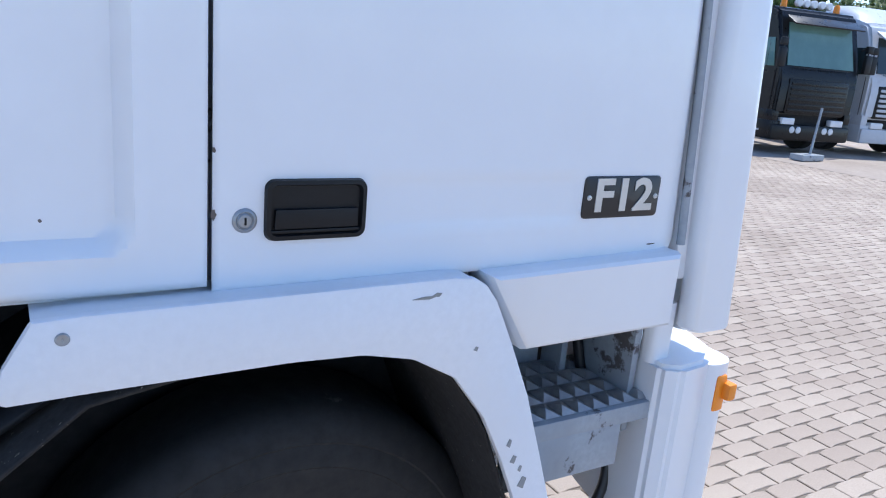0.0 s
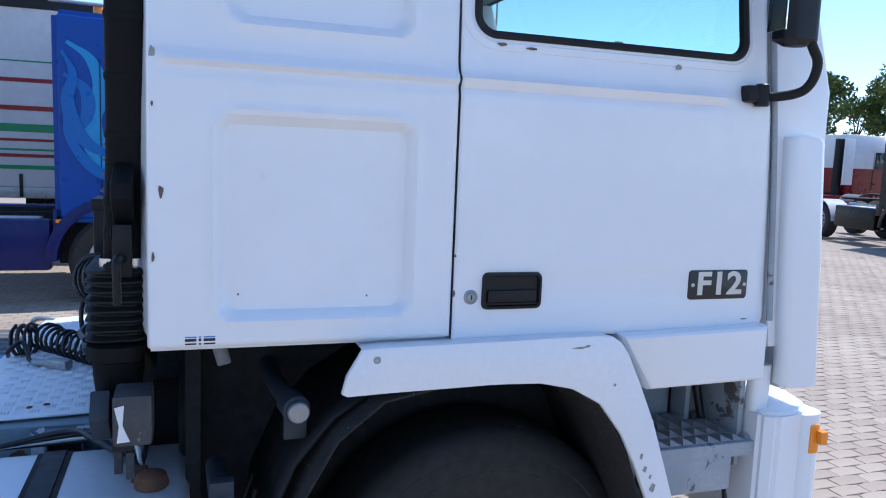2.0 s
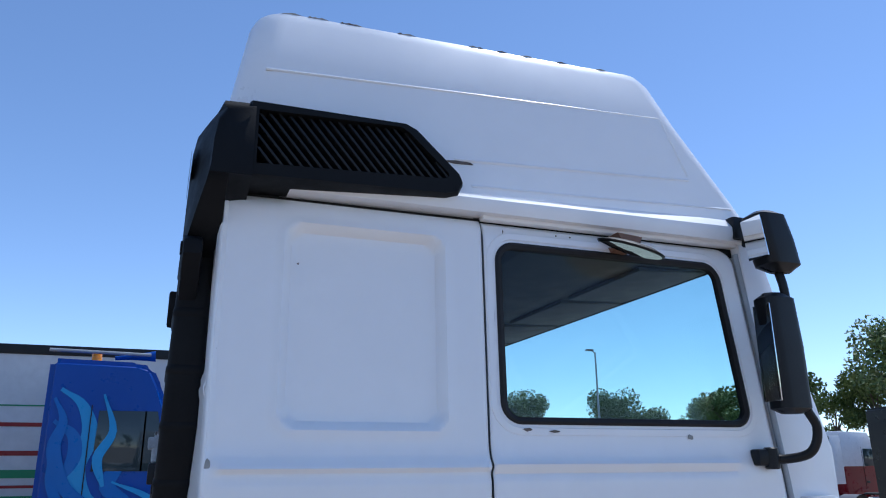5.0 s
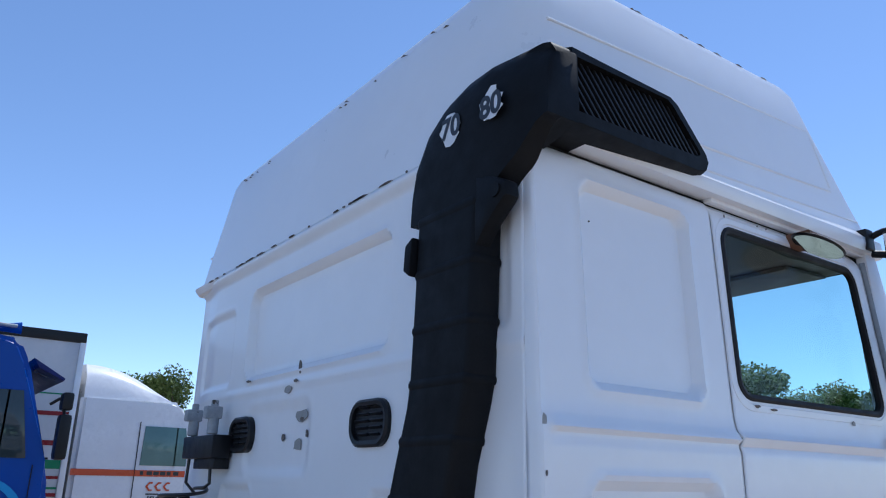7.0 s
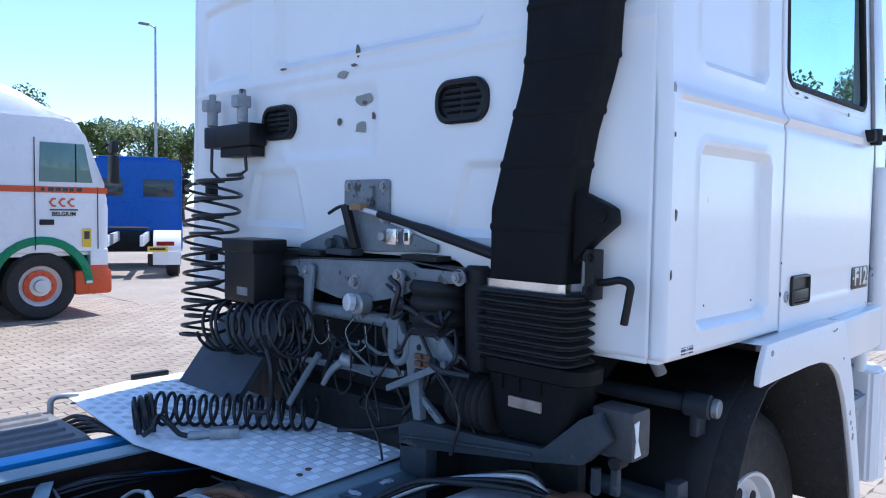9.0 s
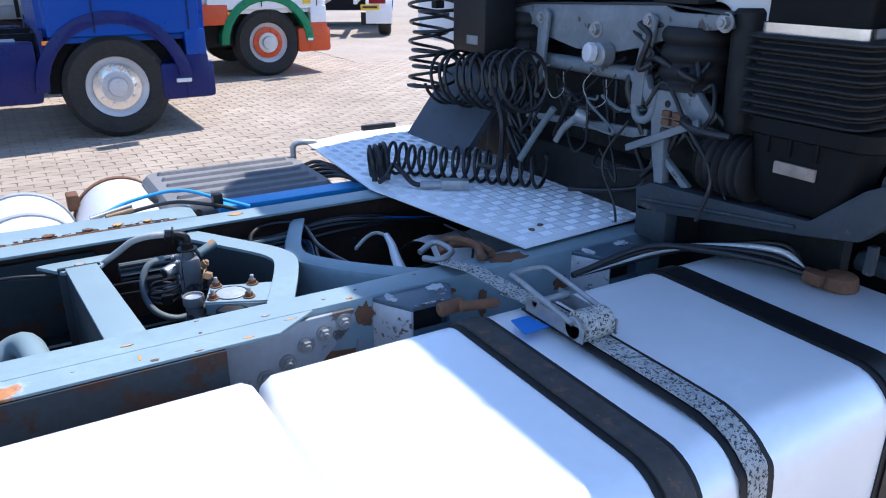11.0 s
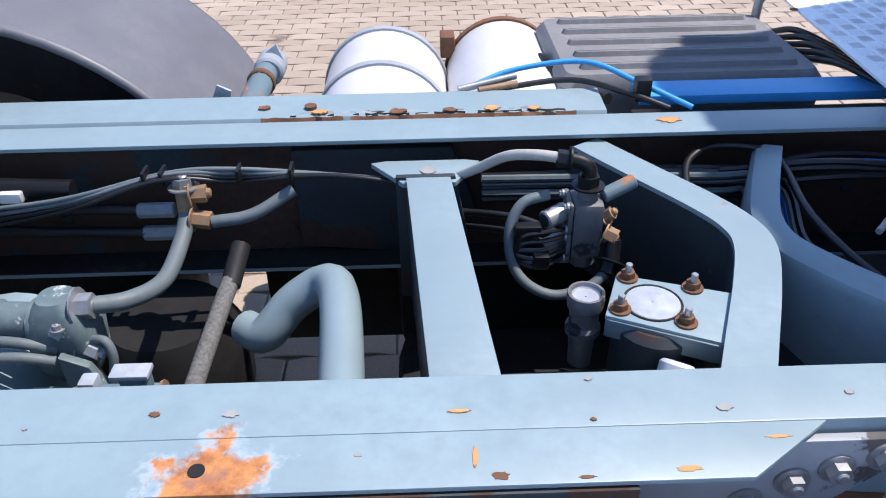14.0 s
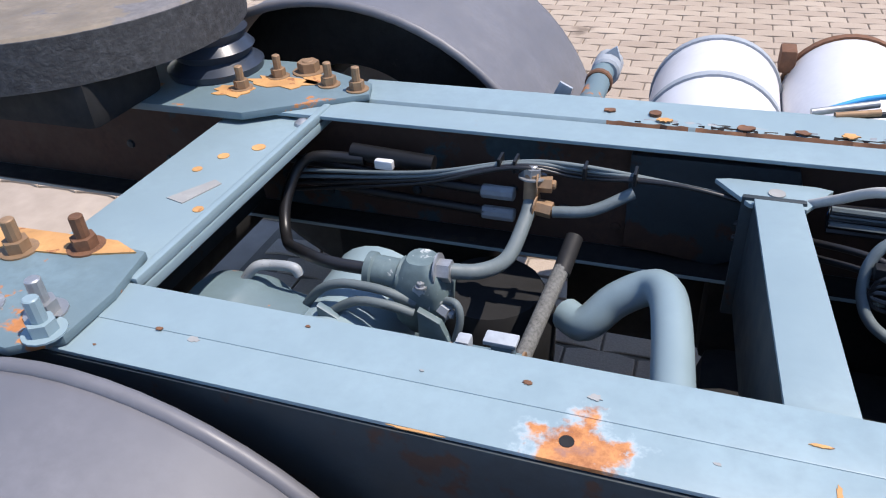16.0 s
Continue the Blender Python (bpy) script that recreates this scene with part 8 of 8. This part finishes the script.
part("base_block", box((16.3, 9.35, 0), (17.1, 9.7, 0.14), 0.02), GREYPAINT, stand)
part("post", tube([(16.75, 9.5, 0.12), (17.0, 9.6, 1.2)], 0.03, 8, per=0), STEEL, stand)

# ---- lamp posts and trees ----
for x, y, h, a in ((18.9, 43.5, 12.4, 160), (30.5, 47.0, 10.5, 200), (41.0, 30.0, 9.5, 20)):
    lp = thing("street_lamp", "tall slim grey yard lamp post", "street lamp", "yard lamps")
    part("post", tube([(x, y, 0), (x, y, h)], lambda t: 0.11 - 0.05 * t, 10, per=0), STEEL, lp)
    c, s = math.cos(radians(a)), math.sin(radians(a))
    part("lamp_arm", tube([(x, y, h - 0.1), (x + 0.3 * c, y + 0.3 * s, h + 0.05), (x + 0.7 * c, y + 0.7 * s, h + 0.1)], 0.04, 8), STEEL, lp)
    part("lamp_head", box((x + 0.65 * c - 0.3, y + 0.65 * s - 0.15, h + 0.04), (x + 0.65 * c + 0.3, y + 0.65 * s + 0.15, h + 0.16), 0.04), GREYPLASTIC, lp)

LEAF, lnt, lp_ = nodes_of("leaves")
geo = lnt.nodes.new("ShaderNodeNewGeometry")
lnt.links.new(ramp(lnt, geo.outputs["Random Per Island"], 0.0, 1.0, (0.04, 0.08, 0.015, 1), (0.16, 0.22, 0.055, 1)), lp_.inputs["Base Color"])
lp_.inputs["Roughness"].default_value = 0.6
BARK = pbr("bark", (0.10, 0.08, 0.06), 0.9, var=0.4, scale=10, bump=0.5)


def tree(seed):
    rnd = random.Random(seed)
    t = thing("tree", "broadleaf tree with an uneven green crown", "tree", "yard trees")
    b = tube([(0, 0, 0), (0.05, 0.02, 2.0), (0.1, -0.1, 4.5), (0.0, 0.1, 7.0)], lambda u: 0.22 - 0.17 * u, 8)
    blobs = []
    for k in range(9):
        a, e = rnd.uniform(0, 6.28), rnd.uniform(2.2, 7.0)
        r = rnd.uniform(0.9, 2.3) * (1.1 - 0.06 * abs(e - 4.5))
        tip = (r * math.cos(a), r * math.sin(a), e + rnd.uniform(0.6, 1.8))
        tube([(0.05, 0, e * 0.8), (tip[0] * 0.5, tip[1] * 0.5, (e * 0.8 + tip[2]) / 2 + 0.1), tip], lambda u: 0.08 - 0.06 * u, 6, b)
        blobs.append((Vector(tip), rnd.uniform(0.8, 1.5)))
    blobs.append((Vector((0, 0, 7.6)), 1.3))
    part("trunk", b, BARK, t)
    vs, fs = [], []
    for c, r in blobs:
        for _ in range(560):
            d = Vector((rnd.gauss(0, 1), rnd.gauss(0, 1), rnd.gauss(0, 0.8))).normalized() * r * rnd.random() ** 0.4
            p = c + d
            u = Vector((rnd.gauss(0, 1), rnd.gauss(0, 1), rnd.gauss(0, 1))).normalized()
            w = u.orthogonal().normalized()
            s = rnd.uniform(0.08, 0.17)
            n = len(vs)
            vs += [p + u * s, p + w * s * 0.6, p - u * s, p - w * s * 0.6]
            fs.append((n, n + 1, n + 2, n + 3))
    me = bpy.data.meshes.new("crown")
    me.from_pydata(vs, [], fs)
    me.materials.append(LEAF)
    cr = new("crown", me)
    cr.parent = t
    return t


kinds = [tree(s) for s in (1, 2, 3, 4)]
rnd = random.Random(8)
for k, t in enumerate(kinds):
    t.matrix_basis = pose(20.5 + k * 3.2, 54 + k, 0, 0, 0, 40 * k) @ Matrix.Scale(0.9, 4)
spots = [(45 + rnd.uniform(-3, 3), 26 + k * 2.6 + rnd.uniform(-1, 1)) for k in range(11)] + [(14 + k * 3.4 + rnd.uniform(-1, 1), 57 + rnd.uniform(-2, 4)) for k in range(11)] + [(42 + rnd.uniform(-2, 2), 8 + k * 3.6) for k in range(5)]
spots += [(58 + k * 4.2 + rnd.uniform(-1, 1), 29 + k * 2.4 + rnd.uniform(-1, 1)) for k in range(7)]
spots += [(-70 + k * 7.0 + rnd.uniform(-2, 2), 72 + rnd.uniform(-4, 4)) for k in range(12)] + [(-62 + rnd.uniform(-3, 3), -50 + k * 9) for k in range(12)] + [(-50 + k * 9, -60 + rnd.uniform(-4, 4)) for k in range(11)]
for x, y in spots:
    s = rnd.uniform(0.85, 1.3)
    if abs(x - 29) < 7 and y > 50:
        s *= 0.55
    copy_thing(kinds[rnd.randrange(4)], pose(x, y, 0, 0, 0, rnd.uniform(0, 360)) @ Matrix.Scale(s, 4))

# ---- block paving ----
PAVE, pnt, pp = nodes_of("paving_blocks")
vec = obj_coord(pnt)
pgeo = pnt.nodes.new("ShaderNodeNewGeometry")
pinf = pnt.nodes.new("ShaderNodeObjectInfo")
padd = pnt.nodes.new("ShaderNodeMath")
padd.operation = "ADD"
pnt.links.new(pgeo.outputs["Random Per Island"], padd.inputs[0])
pnt.links.new(pinf.outputs["Random"], padd.inputs[1])
pfr = pnt.nodes.new("ShaderNodeMath")
pfr.operation = "FRACT"
pnt.links.new(padd.outputs[0], pfr.inputs[0])
tone = ramp(pnt, pfr.outputs[0], 0.0, 1.0, (0.43, 0.345, 0.275, 1), (0.52, 0.43, 0.345, 1))
stain = ramp(pnt, noise_node(pnt, vec, 0.35, 6.0), 0.30, 0.62, (0.72, 0.70, 0.68, 1), (1, 1, 1, 1))
grit = ramp(pnt, noise_node(pnt, vec, 140.0, 3.0), 0.3, 0.7, (0.78, 0.78, 0.78, 1), (1.0, 1.0, 1.0, 1))
spots_ = ramp(pnt, noise_node(pnt, vec, 1.7, 4.0), 0.66, 0.72, (1, 1, 1, 1), (0.55, 0.53, 0.51, 1))
pnt.links.new(mix(pnt, 1.0, mix(pnt, 1.0, mix(pnt, 1.0, tone, stain, "MULTIPLY"), grit, "MULTIPLY"), spots_, "MULTIPLY"), pp.inputs["Base Color"])
pp.inputs["Roughness"].default_value = 0.85
pbump = pnt.nodes.new("ShaderNodeBump")
pbump.inputs["Strength"].default_value, pbump.inputs["Distance"].default_value = 0.35, 0.003
pnt.links.new(noise_node(pnt, vec, 180.0, 3.0), pbump.inputs["Height"])
pnt.links.new(pbump.outputs["Normal"], pp.inputs["Normal"])

JOINT, jnt, jp = nodes_of("sandy_joints")
jvec = obj_coord(jnt)
jtone = ramp(jnt, noise_node(jnt, jvec, 0.5, 6.0), 0.3, 0.7, (0.34, 0.28, 0.23, 1), (0.45, 0.375, 0.31, 1))
jnt.links.new(mix(jnt, 1.0, jtone, ramp(jnt, noise_node(jnt, jvec, 9.0, 5.0), 0.3, 0.7, (0.82, 0.82, 0.82, 1), (1, 1, 1, 1)), "MULTIPLY"), jp.inputs["Base Color"])
jp.inputs["Roughness"].default_value = 0.95
b = bmesh.new()
bmesh.ops.create_grid(b, x_segments=4, y_segments=4, size=600)
b.transform(Matrix.Translation((0, 0, -0.013)))
ground = tagged(part("ground", b, JOINT), "yard of beige interlocking paving blocks", "ground", kind="structure")

BED = pbr("dark_joint_sand", (0.19, 0.155, 0.12), 0.95, var=0.25, scale=3, fine=80, bump=0.2)
for k, (x0, x1, y0, y1) in enumerate(((4.0, 15.6, -1.65, 12.0), (-7.6, 4.0, 2.45, 14.2), (2.0, 4.0, -1.65, 2.45), (-3.3, 2.0, -0.65, 2.45))):
    b = bmesh.new()
    b.faces.new([b.verts.new(p) for p in ((x0, y0, -0.007), (x1, y0, -0.007), (x1, y1, -0.007), (x0, y1, -0.007))])
    part("joint_bed", b, BED, ground)

BL, BW, GAP = 0.225, 0.1125, 0.007
zig = [(0.0, 0.0), (0.055, 0.014), (0.17, 0.014), (0.225, 0.0)]
half = BW / 2
top_edge = [(x - BL / 2, half + y - 0.007) for x, y in zig]
low_edge = [(x - BL / 2, -half + y - 0.007) for x, y in zig]
outline = [(x * (1 - GAP / BL), y * (1 - GAP / BW)) for x, y in low_edge + top_edge[::-1]]
inner_o = [(x * 0.965, y * 0.93) for x, y in outline]
NB = len(outline)


def block_geometry(cx, cy, rnd, vs, fs):
    n = len(vs)
    tx, ty, dz = rnd.uniform(-0.008, 0.008), rnd.uniform(-0.012, 0.012), rnd.uniform(-0.0012, 0.0012)
    vs += [(cx + x, cy + y, -0.012) for x, y in outline]
    vs += [(cx + x, cy + y, -0.003 + dz + x * tx + y * ty) for x, y in outline]
    vs += [(cx + x, cy + y, dz + x * tx + y * ty) for x, y in inner_o]
    for k in range(NB):
        j = (k + 1) % NB
        fs.append((n + k, n + j, n + NB + j, n + NB + k))
        fs.append((n + NB + k, n + NB + j, n + 2 * NB + j, n + 2 * NB + k))
    fs.append(tuple(n + 2 * NB + k for k in range(NB)))


rnd = random.Random(77)
vs, fs, single = [], [], []
for i in range(-44, 84):
    for j in range(-14, 126):
        x, y = (i + 0.5 * (j % 2)) * BL, j * BW
        wide = (x > 2.0 and y < 12 - 0.0 and x < 15.5) or (x <= 4.0 and y > 2.4 and x > -7.5) or (-3.2 < x <= 2.0 and -0.6 < y <= 2.4)
        if not wide:
            continue
        if 2.9 < x < 5.3 and 0.5 < y < 3.55 and len(single) < 290:
            single.append((x, y))
        else:
            block_geometry(x, y, rnd, vs, fs)
me = bpy.data.meshes.new("paving_field")
me.from_pydata(vs, [], fs)
me.materials.append(PAVE)
field = new("paving_field", me)
field.parent = ground
tagged(field, kind="stuff")
shapes = []
for k in range(4):
    v1, f1 = [], []
    block_geometry(0, 0, rnd, v1, f1)
    m1 = bpy.data.meshes.new("paving_block")
    m1.from_pydata(v1, [], f1)
    m1.materials.append(PAVE)
    shapes.append(m1)
for x, y in single:
    ob = new("paving_block", rnd.choice(shapes))
    ob.location = (x, y, 0)
    ob.parent = ground
